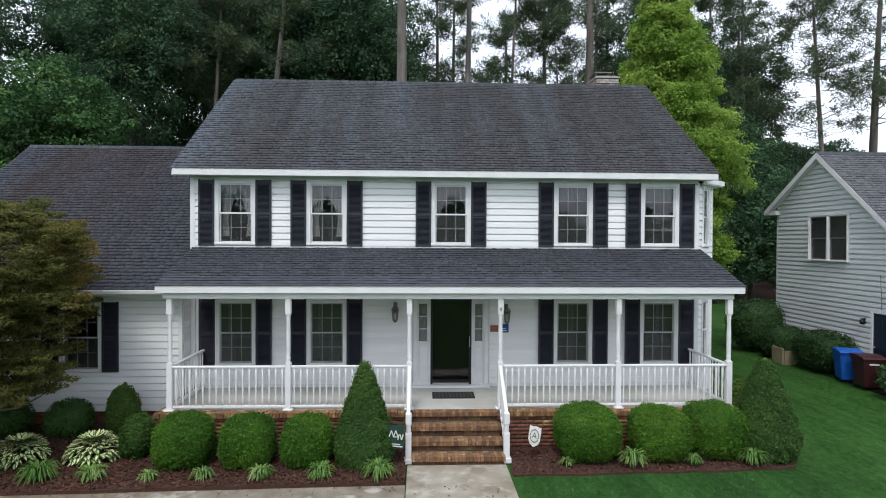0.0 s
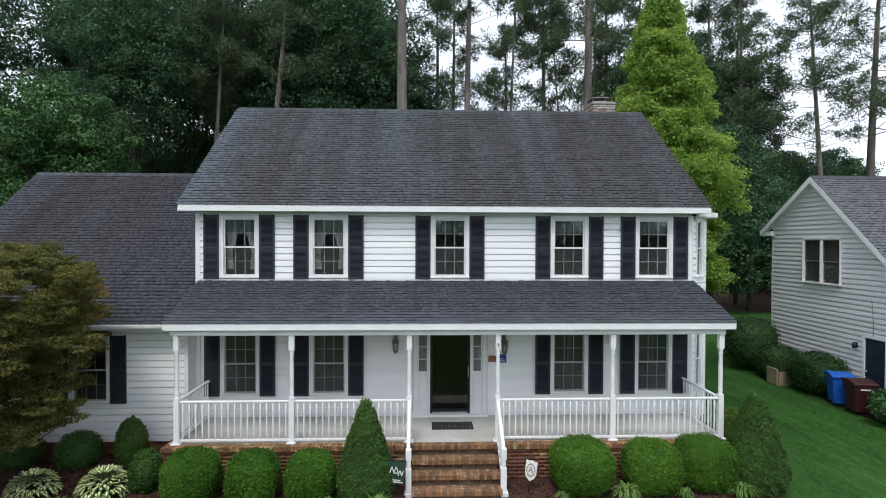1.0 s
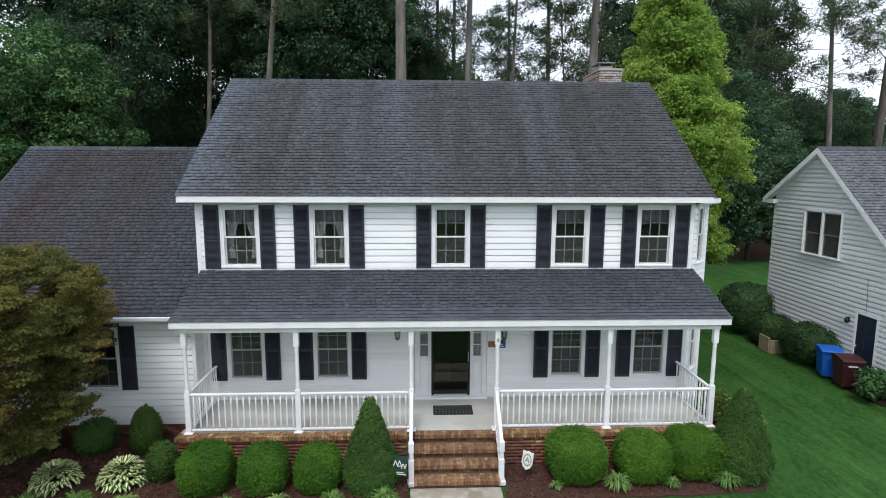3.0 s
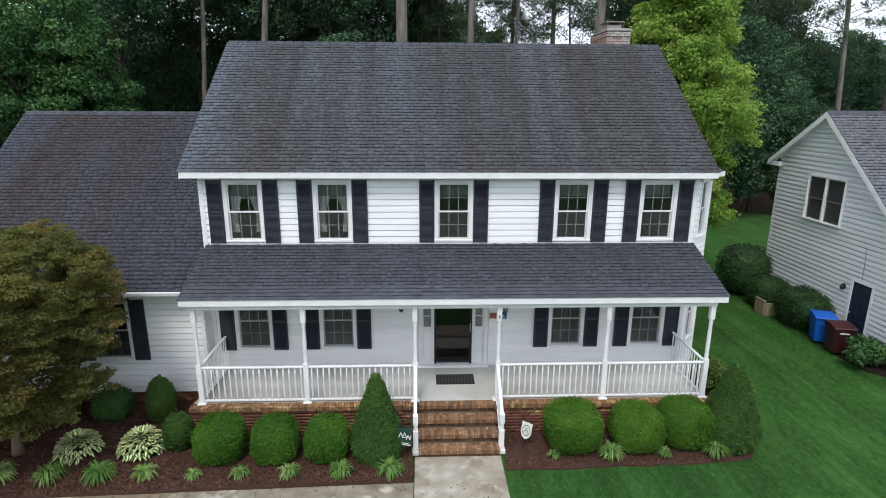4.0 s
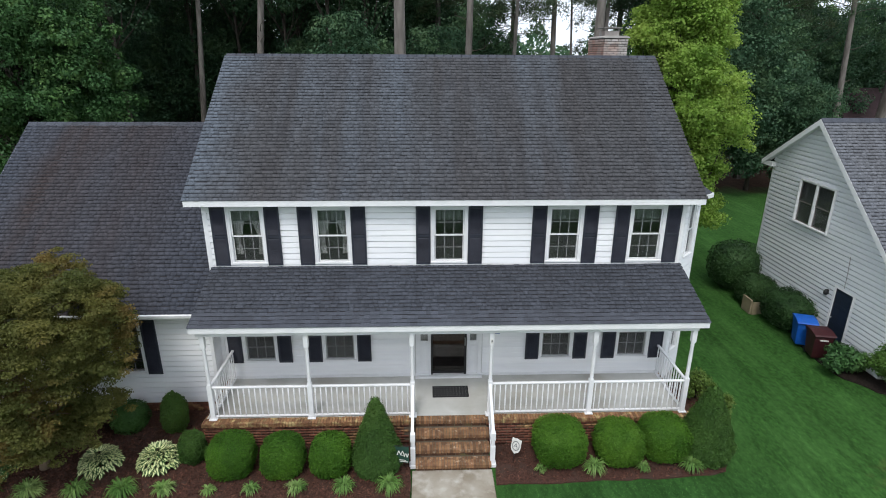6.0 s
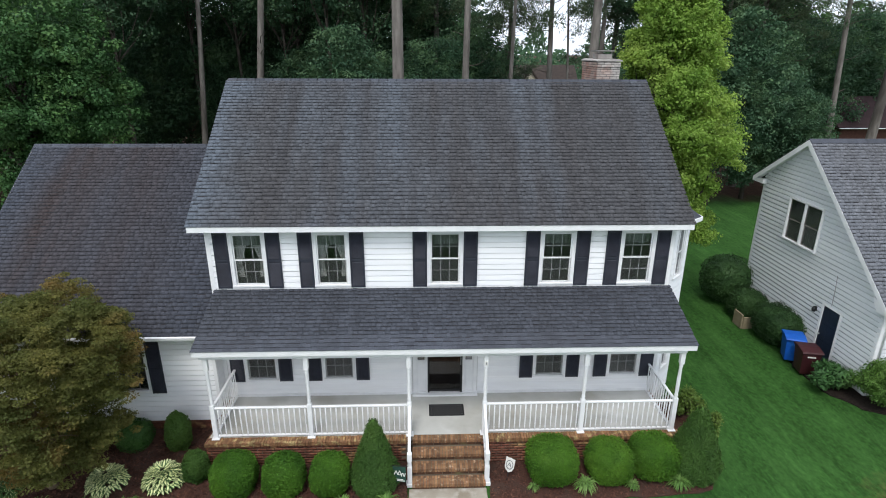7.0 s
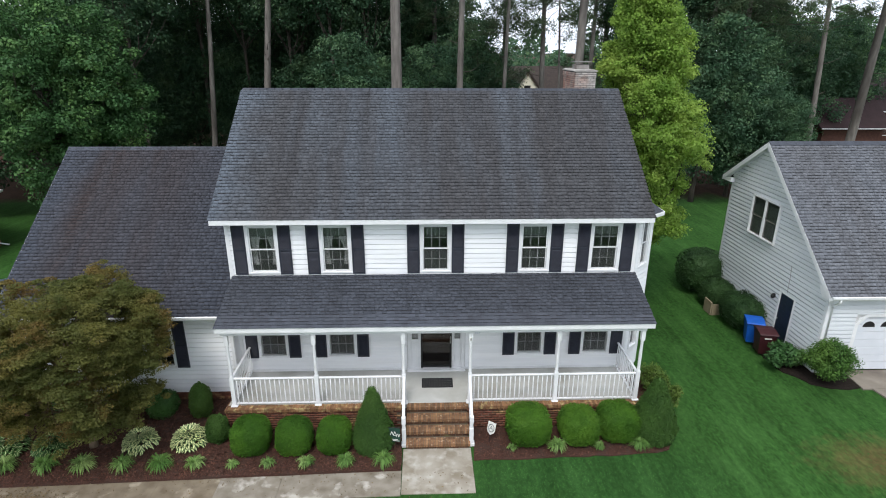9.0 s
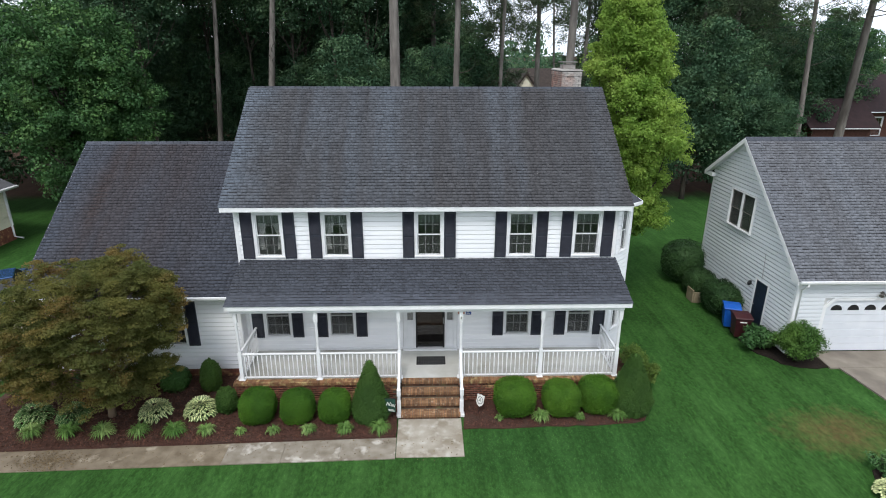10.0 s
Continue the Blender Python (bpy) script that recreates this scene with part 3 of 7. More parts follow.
def cloth(name, x0, x1, z0, z1, y, material, folds=7, deep=0.03, pull=None, parent=None, label=""):
    """A hanging pleated cloth; pull(u, s) moves points sideways."""
    nu, nz = folds * 6, 8
    vs, fs = [], []
    for j in range(nz + 1):
        s = j / nz
        for i in range(nu + 1):
            a = i / nu
            x = x0 + (x1 - x0) * a
            if pull:
                x = pull(a, s, x0, x1)
            vs.append((x, y + deep * math.sin(2 * math.pi * folds * a) * (0.5 + 0.5 * s), z1 + (z0 - z1) * s))
    for j in range(nz):
        for i in range(nu):
            k = j * (nu + 1) + i
            fs.append((k, k + 1, k + nu + 2, k + nu + 1))
    ob = raw(name, vs, fs, material, parent, label, smooth=True)
    return ob


def brick_unit(material):
    me = bpy.data.meshes.new("brick")
    bm = box(0, 0, 0, 1, 1, 1)
    bm.to_mesh(me)
    bm.free()
    me.materials.append(material)
    return me


def lay(parent, mesh, x0, y0, z0, x1, y1, z1, turn=None):
    ob = new("brick", mesh)
    ob.parent = parent
    ob.matrix_basis = Matrix.Translation((x0, y0, z0)) @ Matrix.Diagonal((x1 - x0, y1 - y0, z1 - z0, 1))
    return ob


# ---- the house ----
house = thing("house", "white two-storey house with dark shutters and a full-width front porch", "house")
FACE = Matrix.Identity(4)
W_UP, W_LOW = (3.98, 1.48), (1.20, 1.52)
UP_X, LOW_X = (-4.955, -2.87, 0.005, 2.88, 4.95), (-4.945, -2.865, 2.895, 4.955)
WW = 0.89
holes_up = [(x - WW / 2 + 0.05, x + WW / 2 - 0.05, W_UP[0] + 0.03, W_UP[0] + W_UP[1] - 0.05) for x in UP_X]
holes_low = [(x - WW / 2 + 0.05, x + WW / 2 - 0.05, W_LOW[0] + 0.03, W_LOW[0] + W_LOW[1] - 0.05) for x in LOW_X]
door_hole = [(-0.86, 0.90, 0.60, 2.78)]
front = wall("front_wall", house, FACE, -5.96, 5.88, 0.30, 5.56, holes_up + holes_low + door_hole)
cas_up = [(x - WW / 2, x + WW / 2, W_UP[0], W_UP[0] + W_UP[1]) for x in UP_X]
cas_low = [(x - WW / 2, x + WW / 2, W_LOW[0], W_LOW[0] + W_LOW[1]) for x in LOW_X]
siding(front, FACE, -5.86, 5.80, 0.76, 3.07, cas_low + [(-0.88, 0.92, 0.5, 2.82)], PLANK_SLIM)
siding(front, FACE, -5.86, 5.80, 3.07, 5.46, cas_up)
for x0, x1 in ((-5.97, -5.86), (5.80, 5.89)):
    part("corner_board", box(x0, -0.048, 0.74, x1, 0.0, 5.46, 0.004), WHITE, house)
part("frieze_board", box(-5.97, -0.034, 5.46, 5.89, 0.0, 5.56, 0.003), WHITE, house)
part("skirt_board", box(-5.86, -0.032, 0.66, 5.80, 0.0, 0.76, 0.003), WHITE, house)
# other outer walls
SIDE_L = Matrix(((0, 1, 0, -5.96), (-1, 0, 0, 0), (0, 0, 1, 0), (0, 0, 0, 1)))
SIDE_R = Matrix(((0, -1, 0, 5.88), (1, 0, 0, 0), (0, 0, 1, 0), (0, 0, 0, 1)))
BACK = Matrix(((-1, 0, 0, 0), (0, -1, 0, 7.7), (0, 0, 1, 0), (0, 0, 0, 1)))
wall("side_wall", house, SIDE_L, -7.7, -0.16, 0.0, 5.52, [])
wr_ = wall("side_wall", house, SIDE_R, 0.16, 7.7, 0.0, 5.52, [])
wb_ = wall("back_wall", house, BACK, -5.88, 5.96, 0.0, 5.52, [])
siding(wr_, SIDE_R, 3.7, 7.7, 0.3, 5.5)
siding(wb_, BACK, -5.88, 5.96, 0.3, 5.5)
part("upper_floor", box(-5.8, 0.16, 3.15, 5.72, 7.54, 3.4), INTERIOR, house)
part("ground_floor", box(-5.8, 0.16, 0.45, 5.72, 7.54, 0.68), INTERIOR, house)
part("attic_floor", box(-5.8, 0.16, 5.38, 5.72, 7.54, 5.5), INTERIOR, house)
part("inner_wall", box(-5.8, 1.5, 0.68, 5.72, 1.6, 5.38), INTERIOR, house)
# main roof: an inverted V slab on two gable triangles
RX0, RX1 = -6.24, 6.18
EY, EZ, RY, RZ = -0.32, 5.71, 3.98, 8.90
roof = part("roof", prism([(EY, EZ), (RY, RZ), (2 * RY - EY, EZ), (2 * RY - EY, EZ - 0.12), (RY, RZ - 0.15), (EY, EZ - 0.12)], RX0, RX1), ROOFDECK, house)
slope = math.hypot(RY - EY, RZ - EZ)
shingles(roof, (RX0 - 0.045, EY, EZ), (1, 0, 0), (0, RY - EY, RZ - EZ), RX1 - RX0 + 0.09, slope, 3, SHINGLE)
shingles(roof, (RX1, 2 * RY - EY, EZ), (-1, 0, 0), (0, EY - RY, RZ - EZ), RX1 - RX0, slope, 4, SHINGLE, exposure=0.29, wmin=0.5, wmax=0.9)
for k in range(48):
    x = RX0 + (RX1 - RX0) * k / 48
    bm = prism([(RY - 0.15, RZ - 0.10), (RY, RZ + 0.022), (RY + 0.15, RZ - 0.10), (RY + 0.15, RZ - 0.115), (RY, RZ + 0.005), (RY - 0.15, RZ - 0.115)], x, x + 0.29)
    part("ridge_cap", bm, SHINGLE_EACH, roof)
for x in (-5.96, 5.74):
    part("gable", prism([(0.0, 5.52), (RY, 5.52 + (RY - 0.0) * 0.77), (7.68, 5.52)], x, x + 0.14), SIDING, house)
for x in (RX0, 5.88):
    for s in (-1, 1):
        y0 = RY + s * (RY - EY)
        part("rake_soffit", prism([(y0, EZ - 0.125), (RY, RZ - 0.155), (RY, RZ - 0.175), (y0, EZ - 0.145)], x + 0.002, x + (0.278 if x < 0 else 0.298)), WHITE, house)
part("fascia", box(RX0, EY - 0.035, EZ - 0.17, RX1, EY, EZ - 0.01, 0.004), WHITE, house)
part("soffit", box(RX0 + 0.02, EY, EZ - 0.165, RX1 - 0.02, 0.02, EZ - 0.125), WHITE, house)
for x in (RX0 - 0.025, RX1):
    for s in (-1, 1):
        y0 = RY + s * (RY - EY)
        part("rake_board", prism([(y0, EZ - 0.06), (RY, RZ - 0.06), (RY, RZ - 0.20), (y0, EZ - 0.18)], x, x + 0.025), WHITE, house)
# chimney
CX0, CX1, CY0, CY1, CZ = 5.0, 5.70, 5.0, 6.7, 9.42
chimney = part("chimney", box(CX0, CY0, 4.0, CX1, CY1, CZ - 0.01), SOOT, house)
row, z = 0, 7.60
cb, cr = brick_unit(CHIMBRICK), brick_unit(CHIMRED)
while z < CZ - 0.03:
    out = 0.03 if z > CZ - 0.17 else 0.0
    x = CX0 - 0.015 - (0.1 if row % 2 else 0)
    while x < CX1 + 0.01 and z > 8.25:
        a, b = max(x, CX0 - 0.015), min(x + 0.2, CX1 + 0.015)
        if b - a > 0.03:
            lay(chimney, cb, a, CY0 - 0.02 - out, z, b, CY0 + 0.02, z + 0.058)
        x += 0.216
    y = CY0 + 0.022 - (0.1 if row % 2 == 0 else 0)
    while y < CY1:
        a, b = max(y, CY0 + 0.022), min(y + 0.2, CY1)
        if b - a > 0.03:
            lay(chimney, cr, CX0 - 0.02 - out, a, z, CX0 + 0.02, b, z + 0.058)
        y += 0.216
    z += 0.072
    row += 1
part("crown", prism([(CX0 - 0.06, CZ), (CX1 + 0.06, CZ), (CX1 + 0.06, CZ + 0.03), (CX1 - 0.06, CZ + 0.07), (CX0 + 0.06, CZ + 0.07), (CX0 - 0.06, CZ + 0.03)], CY0 - 0.06, CY1 + 0.06, "y"), CHIMBRICK, chimney)
part("flue", box(5.12, 5.45, CZ + 0.07, 5.58, 6.05, CZ + 0.22, 0.01), CHIMBRICK, chimney)
part("flue_cap", box(5.06, 5.38, CZ + 0.29, 5.64, 6.12, CZ + 0.33, 0.01), PEWTER, chimney, "weathered metal chimney cap")
for x in (5.12, 5.54):
    part("cap_leg", box(x, 5.46, CZ + 0.22, x + 0.04, 5.50, CZ + 0.295), PEWTER, chimney)

# side bay
A, B, C, D = (5.88, 0.02), (6.60, 0.72), (6.60, 2.95), (5.88, 3.65)
for tag, (p, q) in enumerate(((A, B), (B, C), (C, D))):
    dx, dy = q[0] - p[0], q[1] - p[1]
    ln = math.hypot(dx, dy)
    dx, dy = dx / ln, dy / ln
    m = Matrix(((dx, -dy, 0, p[0]), (dy, dx, 0, p[1]), (0, 0, 1, 0), (0, 0, 0, 1)))
    u0, u1 = (0.26, ln - 0.26) if tag != 1 else (0.4, ln - 0.4)
    hs = [(u0 + 0.05, u1 - 0.05, z0 + 0.03, z0 + hh - 0.05) for z0, hh in (W_UP, W_LOW)]
    bw = wall("bay_wall", house, m, 0, ln, 0.0, 5.50, hs, 0.12)
    siding(bw, m, 0.06, ln - 0.06, 0.45, 5.40, [(u0, u1, z0, z0 + hh) for z0, hh in (W_UP, W_LOW)])
    for a in (0.0, ln - 0.07):
        part("corner_board", box(a, -0.034, 0.45, a + 0.07, 0.0, 5.5, 0.003, None, m), WHITE, house)
    for z0, hh in (W_UP, W_LOW):
        win = sash_window(u1 - u0, hh, cols=2 if tag != 1 else 4)
        win.parent = house
        win.matrix_basis = m @ Matrix.Translation(((u0 + u1) / 2, 0, z0))
bm = bmesh.new()
lowp = [(6.0, -0.02), (6.84, 0.62), (6.84, 3.05), (6.0, 3.75)]
topp = [(5.9, 0.55), (5.98, 0.85), (5.98, 2.85), (5.9, 3.1)]
lo = [bm.verts.new((x, y, 5.60)) for x, y in lowp]
und = [bm.verts.new((x, y, 5.50)) for x, y in lowp]
hi = [bm.verts.new((x, y, 6.22)) for x, y in topp]
for i in range(3):
    bm.faces.new((lo[i], lo[i + 1], hi[i + 1], hi[i]))
    bm.faces.new((und[i], und[i + 1], lo[i + 1], lo[i]))
bm.faces.new(und[::-1]), bm.faces.new(hi), bm.faces.new((und[0], lo[0], hi[0], hi[3], lo[3], und[3]))
bay_roof = part("bay_roof", bm, SHINGLE_PORCH, house)
for p, q in zip(lowp, lowp[1:]):
    dx, dy = q[0] - p[0], q[1] - p[1]
    ln = math.hypot(dx, dy)
    m = Matrix(((dx / ln, -dy / ln, 0, p[0]), (dy / ln, dx / ln, 0, p[1]), (0, 0, 1, 0), (0, 0, 0, 1)))
    part("bay_fascia", box(-0.01, -0.03, 5.49, ln + 0.01, -0.002, 5.60, 0.003, None, m), WHITE, house)
part("bay_soffit", prism(lowp, 5.47, 5.497, "z"), WHITE, house)

# windows and shutters of the front
win_up = sash_window(WW, W_UP[1])
win_up.parent = house
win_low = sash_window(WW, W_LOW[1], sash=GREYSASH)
win_low.parent = house
shut_up, shut_low = louvre_shutter(1.52), louvre_shutter(1.55)
shut_up.parent = shut_low.parent = house
for i, x in enumerate(UP_X):
    m = pose(x, 0, W_UP[0])
    if i:
        copy_thing(win_up, m)
    else:
        win_up.matrix_basis = m
    for s in (-1, 1):
        m = pose(x + s * 0.645, -0.046, 3.955)
        if i or s > 0:
            copy_thing(shut_up, m)
        else:
            shut_up.matrix_basis = m
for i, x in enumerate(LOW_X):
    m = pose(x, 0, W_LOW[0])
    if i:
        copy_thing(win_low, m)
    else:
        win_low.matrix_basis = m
    for s in (-1, 1):
        m = pose(x + s * 0.645, -0.046, 1.185)
        if i or s > 0:
            copy_thing(shut_low, m)
        else:
            shut_low.matrix_basis = m
# cloths behind the upper panes
for i, x in enumerate(UP_X):
    v = cloth("valance", x - 0.36, x + 0.36, W_UP[0] + 1.08, W_UP[0] + 1.42, 0.12, SHADECLOTH, 6, 0.02)
    tagged(v, "grey-green cloth valance hanging behind an upper window", "curtain", "valances")
    if i < 2:
        for s in (-1, 1):
            def tied(a, f, x0, x1, s=s):
                full = x0 + (x1 - x0) * a
                edge = x0 if s < 0 else x1
                k = 1 - 0.62 * min(1, f / 0.62) if f < 0.62 else 0.38 + 0.3 * (f - 0.62)
                return edge + (full - edge) * k
            x0, x1 = (x - 0.36, x - 0.01) if s < 0 else (x + 0.01, x + 0.36)
            c = cloth("curtain", x0, x1, W_UP[0] + 0.2, W_UP[0] + 1.3, 0.17, CURTAIN, 5, 0.025, tied)
            tagged(c, "sheer white curtain tied back at an upper window", "curtain", "tied curtains")

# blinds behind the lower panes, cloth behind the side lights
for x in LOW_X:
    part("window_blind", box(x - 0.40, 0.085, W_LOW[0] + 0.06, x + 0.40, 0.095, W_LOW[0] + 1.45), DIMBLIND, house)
for x0, x1 in ((-0.75, -0.52), (0.56, 0.78)):
    tagged(cloth("curtain", x0, x1, 1.72, 2.64, 0.075, CURTAIN, 6, 0.008), "sheer pale curtain behind a door side light", "curtain", "side light curtains")

# left wing
wing_hole = (-8.6, -7.71, 1.17, 2.72)
WING = Matrix.Translation((0, -0.45, 0))
ww = wall("wing_front_wall", house, WING, -12.15, -5.97, 0.28, 2.95, [(-8.55, -7.76, 1.2, 2.67)])
siding(ww, WING, -12.05, -6.03, 0.30, 2.92, [wing_hole])
for x0 in (-12.15, -6.05):
    part("corner_board", box(x0, -0.497, 0.28, x0 + 0.09, -0.452, 2.93, 0.004), WHITE, house)
RET = Matrix(((0, -1, 0, -5.965), (1, 0, 0, 0), (0, 0, 1, 0), (0, 0, 0, 1)))
rw = wall("return_wall", house, RET, -0.448, 0.0, 0.28, 2.95, [], 0.1)
siding(rw, RET, -0.44, -0.04, 0.76, 2.92, (), PLANK_SLIM)
W_LEFT = Matrix(((0, 1, 0, -12.15), (-1, 0, 0, 0), (0, 0, 1, 0), (0, 0, 0, 1)))
wlw = wall("wing_side_wall", house, W_LEFT, -9.2, 0.448, 0.28, 2.95, [])
siding(wlw, W_LEFT, -9.2, 0.4, 0.3, 2.92)
part("wing_back_wall", box(-12.15, 9.04, 0.0, -5.97, 9.2, 2.95), SIDING, house)
part("wing_gable", prism([(-0.4, 2.95), (4.4, 6.7), (9.2, 2.95)], -12.15, -12.02), SIDING, house)
copy_thing(win_low, pose(-8.155, -0.45, 1.17))
for s in (-1, 1):
    copy_thing(shut_low, pose(-8.155 + s * 0.645, -0.496, 1.165))
part("wing_inner_wall", box(-12.0, 1.6, 0.3, -6.1, 1.7, 2.9), INTERIOR, house)
part("wing_ceiling", box(-12.0, -0.28, 2.80, -6.1, 9.0, 2.9), INTERIOR, house)
WEY, WEZ, WRY, WRZ = -0.78, 3.02, 4.40, 6.92
wroof = part("wing_roof", prism([(WEY, WEZ), (WRY, WRZ), (2 * WRY - WEY, WEZ), (2 * WRY - WEY, WEZ - 0.12), (WRY, WRZ - 0.15), (WEY, WEZ - 0.12)], -12.50, -5.965), ROOFDECK, house)
ws = math.hypot(WRY - WEY, WRZ - WEZ)
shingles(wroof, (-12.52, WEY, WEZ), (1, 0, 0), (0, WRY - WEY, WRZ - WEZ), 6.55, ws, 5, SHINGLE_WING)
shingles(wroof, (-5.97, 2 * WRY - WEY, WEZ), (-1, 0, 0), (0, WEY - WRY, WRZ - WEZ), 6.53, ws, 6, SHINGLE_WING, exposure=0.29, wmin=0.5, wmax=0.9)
for k in range(25):
    x = -12.52 + 6.55 * k / 25
    part("ridge_cap", prism([(WRY - 0.15, WRZ - 0.10), (WRY, WRZ + 0.022), (WRY + 0.15, WRZ - 0.10), (WRY + 0.15, WRZ - 0.115), (WRY, WRZ + 0.005), (WRY - 0.15, WRZ - 0.115)], x, x + 0.28), SHINGLE_EACH, wroof)
part("wing_fascia", box(-12.50, WEY - 0.03, WEZ - 0.16, -5.97, WEY, WEZ - 0.01, 0.003), WHITE, house)
part("wing_soffit", box(-12.48, WEY, WEZ - 0.16, -5.97, -0.44, WEZ - 0.125), WHITE, house)
part("gutter", prism([(WEY - 0.032, WEZ - 0.02), (WEY - 0.13, WEZ - 0.02), (WEY - 0.12, WEZ - 0.09), (WEY - 0.09, WEZ - 0.12), (WEY - 0.032, WEZ - 0.12)], -12.50, -5.99), WHITE, house)
part("wing_rake", prism([(WEY, WEZ - 0.02), (WRY, WRZ - 0.02), (WRY, WRZ - 0.19), (WEY, WEZ - 0.17)], -12.525, -12.50), WHITE, house)

# porch
PZ, PF = 0.685, -1.96
part("porch_floor", box(-5.88, PF + 0.2, 0.50, 5.80, -0.002, PZ, 0.006), PORCHFLOOR, house)
part("porch_core", box(-5.85, PF + 0.06, -0.1, 5.77, -0.01, 0.498), MORTAR, house)
PX0, PX1 = -5.89, 5.92
PEY, PEZ, PTZ = -1.90, 3.20, 3.93
proof = part("porch_roof", prism([(PEY, PEZ), (-0.028, PTZ), (-0.028, PTZ - 0.12), (PEY, PEZ - 0.08)], PX0, PX1), ROOFDECK, house)
ps = math.hypot(PEY + 0.028, PTZ - PEZ)
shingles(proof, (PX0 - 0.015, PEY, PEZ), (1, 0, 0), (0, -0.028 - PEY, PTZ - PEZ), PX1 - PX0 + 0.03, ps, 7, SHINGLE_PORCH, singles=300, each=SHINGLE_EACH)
part("flashing", box(PX0 + 0.05, -0.05, PTZ - 0.02, PX1 - 0.05, -0.027, PTZ + 0.025), WHITE, house)
part("porch_fascia", box(PX0, PEY - 0.03, PEZ - 0.16, PX1, PEY, PEZ - 0.012, 0.004), WHITE, house)
for x in (PX0 - 0.003, PX1 - 0.022):
    part("porch_rake", prism([(PEY, PEZ - 0.015), (-0.04, PTZ - 0.02), (-0.04, PTZ - 0.15), (PEY, PEZ - 0.16)], x, x + 0.025), WHITE, house)
    part("porch_gable", prism([(-1.72, 2.98), (-1.72, PEZ - 0.05), (-0.03, PTZ - 0.14), (-0.03, 2.98)], x + (0.12 if x < 0 else -0.12), x + (0.14 if x < 0 else -0.10)), SIDING, house)
part("beam", box(-5.79, -1.83, 2.92, 5.75, -1.69, 3.08, 0.006), WHITE, house)
part("porch_soffit", box(PX0 + 0.02, PEY, PEZ - 0.165, PX1 - 0.02, -1.69, PEZ - 0.125), WHITE, house)
for x0 in (-5.79, 5.61):
    part("side_beam", box(x0, -1.69, 2.92, x0 + 0.14, -0.03, 3.02, 0.005), WHITE, house)
part("porch_ceiling", box(-5.65, -1.69, 3.0, 5.61, -0.03, 3.03), WHITE, house)

POSTS = (-5.67, -3.34, -0.92, 0.93, 3.36, 5.68)
PY = -1.76
bm = box(-0.055, -0.055, 0.02, 0.055, 0.055, 0.955, 0.006)
lathe([(0.04, 0.95), (0.052, 0.95), (0.052, 0.965), (0.036, 0.985), (0.046, 1.02), (0.046, 1.06), (0.038, 1.08), (0.043, 1.14), (0.044, 1.5), (0.038, 1.80), (0.044, 1.82), (0.044, 1.84), (0.036, 1.86), (0.05, 1.90), (0.05, 1.93)], 14, bm)
box(-0.055, -0.055, 1.92, 0.055, 0.055, 2.25, 0.006, bm)
post = part("porch_post", bm, WHITE, house)
part("base_plate", box(-0.095, -0.095, 0, 0.095, 0.095, 0.03, 0.006), WHITE, post)
for i, x in enumerate(POSTS):
    if i:
        copy_thing(post, pose(x, PY, PZ))
    else:
        post.matrix_basis = pose(x, PY, PZ)

BAL = lathe([(0.017, 0.0), (0.017, 0.12), (0.013, 0.14), (0.019, 0.17), (0.015, 0.22), (0.019, 0.36), (0.014, 0.52), (0.018, 0.56), (0.017, 0.58), (0.017, 0.775)], 8)
bal_me = bpy.data.meshes.new("baluster")
BAL.to_mesh(bal_me)
BAL.free()
bal_me.materials.append(WHITE)


def railing(p, q, gap=0.13):
    """Top and bottom rail from p to q with turned balusters between."""
    p, q = Vector(p), Vector(q)
    d = q - p
    ln, flat = d.length, math.hypot(d.x, d.y)
    rise = d.z / flat
    ang = math.atan2(d.y, d.x)
    turn = Matrix.Translation(p) @ Matrix.Rotation(ang, 4, "Z") @ Matrix(((1, 0, 0, 0), (0, 1, 0, 0), (rise, 0, 1, 0), (0, 0, 0, 1)))
    rail = part("railing", box(0, -0.035, 0.845, flat, 0.035, 0.89, 0.01, None, turn), WHITE, house)
    part("bottom_rail", box(0, -0.022, 0.05, flat, 0.022, 0.095, 0.005, None, turn), WHITE, rail)
    k = max(1, round(flat / gap))
    for i in range(k):
        u = (i + 0.5) * flat / k
        ob = new("baluster", bal_me)
        ob.parent = rail
        ob.matrix_basis = Matrix.Translation(turn @ Vector((u, 0, 0.08)))
    return rail


for a, b in ((0, 1), (1, 2), (3, 4), (4, 5)):
    railing((POSTS[a] + 0.055, PY, PZ), (POSTS[b] - 0.055, PY, PZ))
for x in (POSTS[0], POSTS[5]):
    railing((x, PY + 0.055, PZ), (x, -0.05, PZ))
newel = part("newel_post", lathe([(0.05, 0.55), (0.042, 0.57), (0.05, 0.60), (0.045, 0.66), (0.05, 0.70), (0.05, 0.72)], 12, box(-0.055, -0.055, 0, 0.055, 0.055, 0.56, 0.006)), WHITE, house)
part("newel_head", box(-0.055, -0.055, 0.71, 0.055, 0.055, 0.93, 0.012), WHITE, newel)
part("newel_base", box(-0.085, -0.085, 0, 0.085, 0.085, 0.09, 0.008), WHITE, newel)
NY = -2.70
newel.matrix_basis = pose(-0.91, NY, -0.04)
copy_thing(newel, pose(0.92, NY, -0.04))
for x in (-0.915, 0.925):
    railing((x, PY - 0.05, PZ), (x, NY + 0.05, 0.0), 0.14)

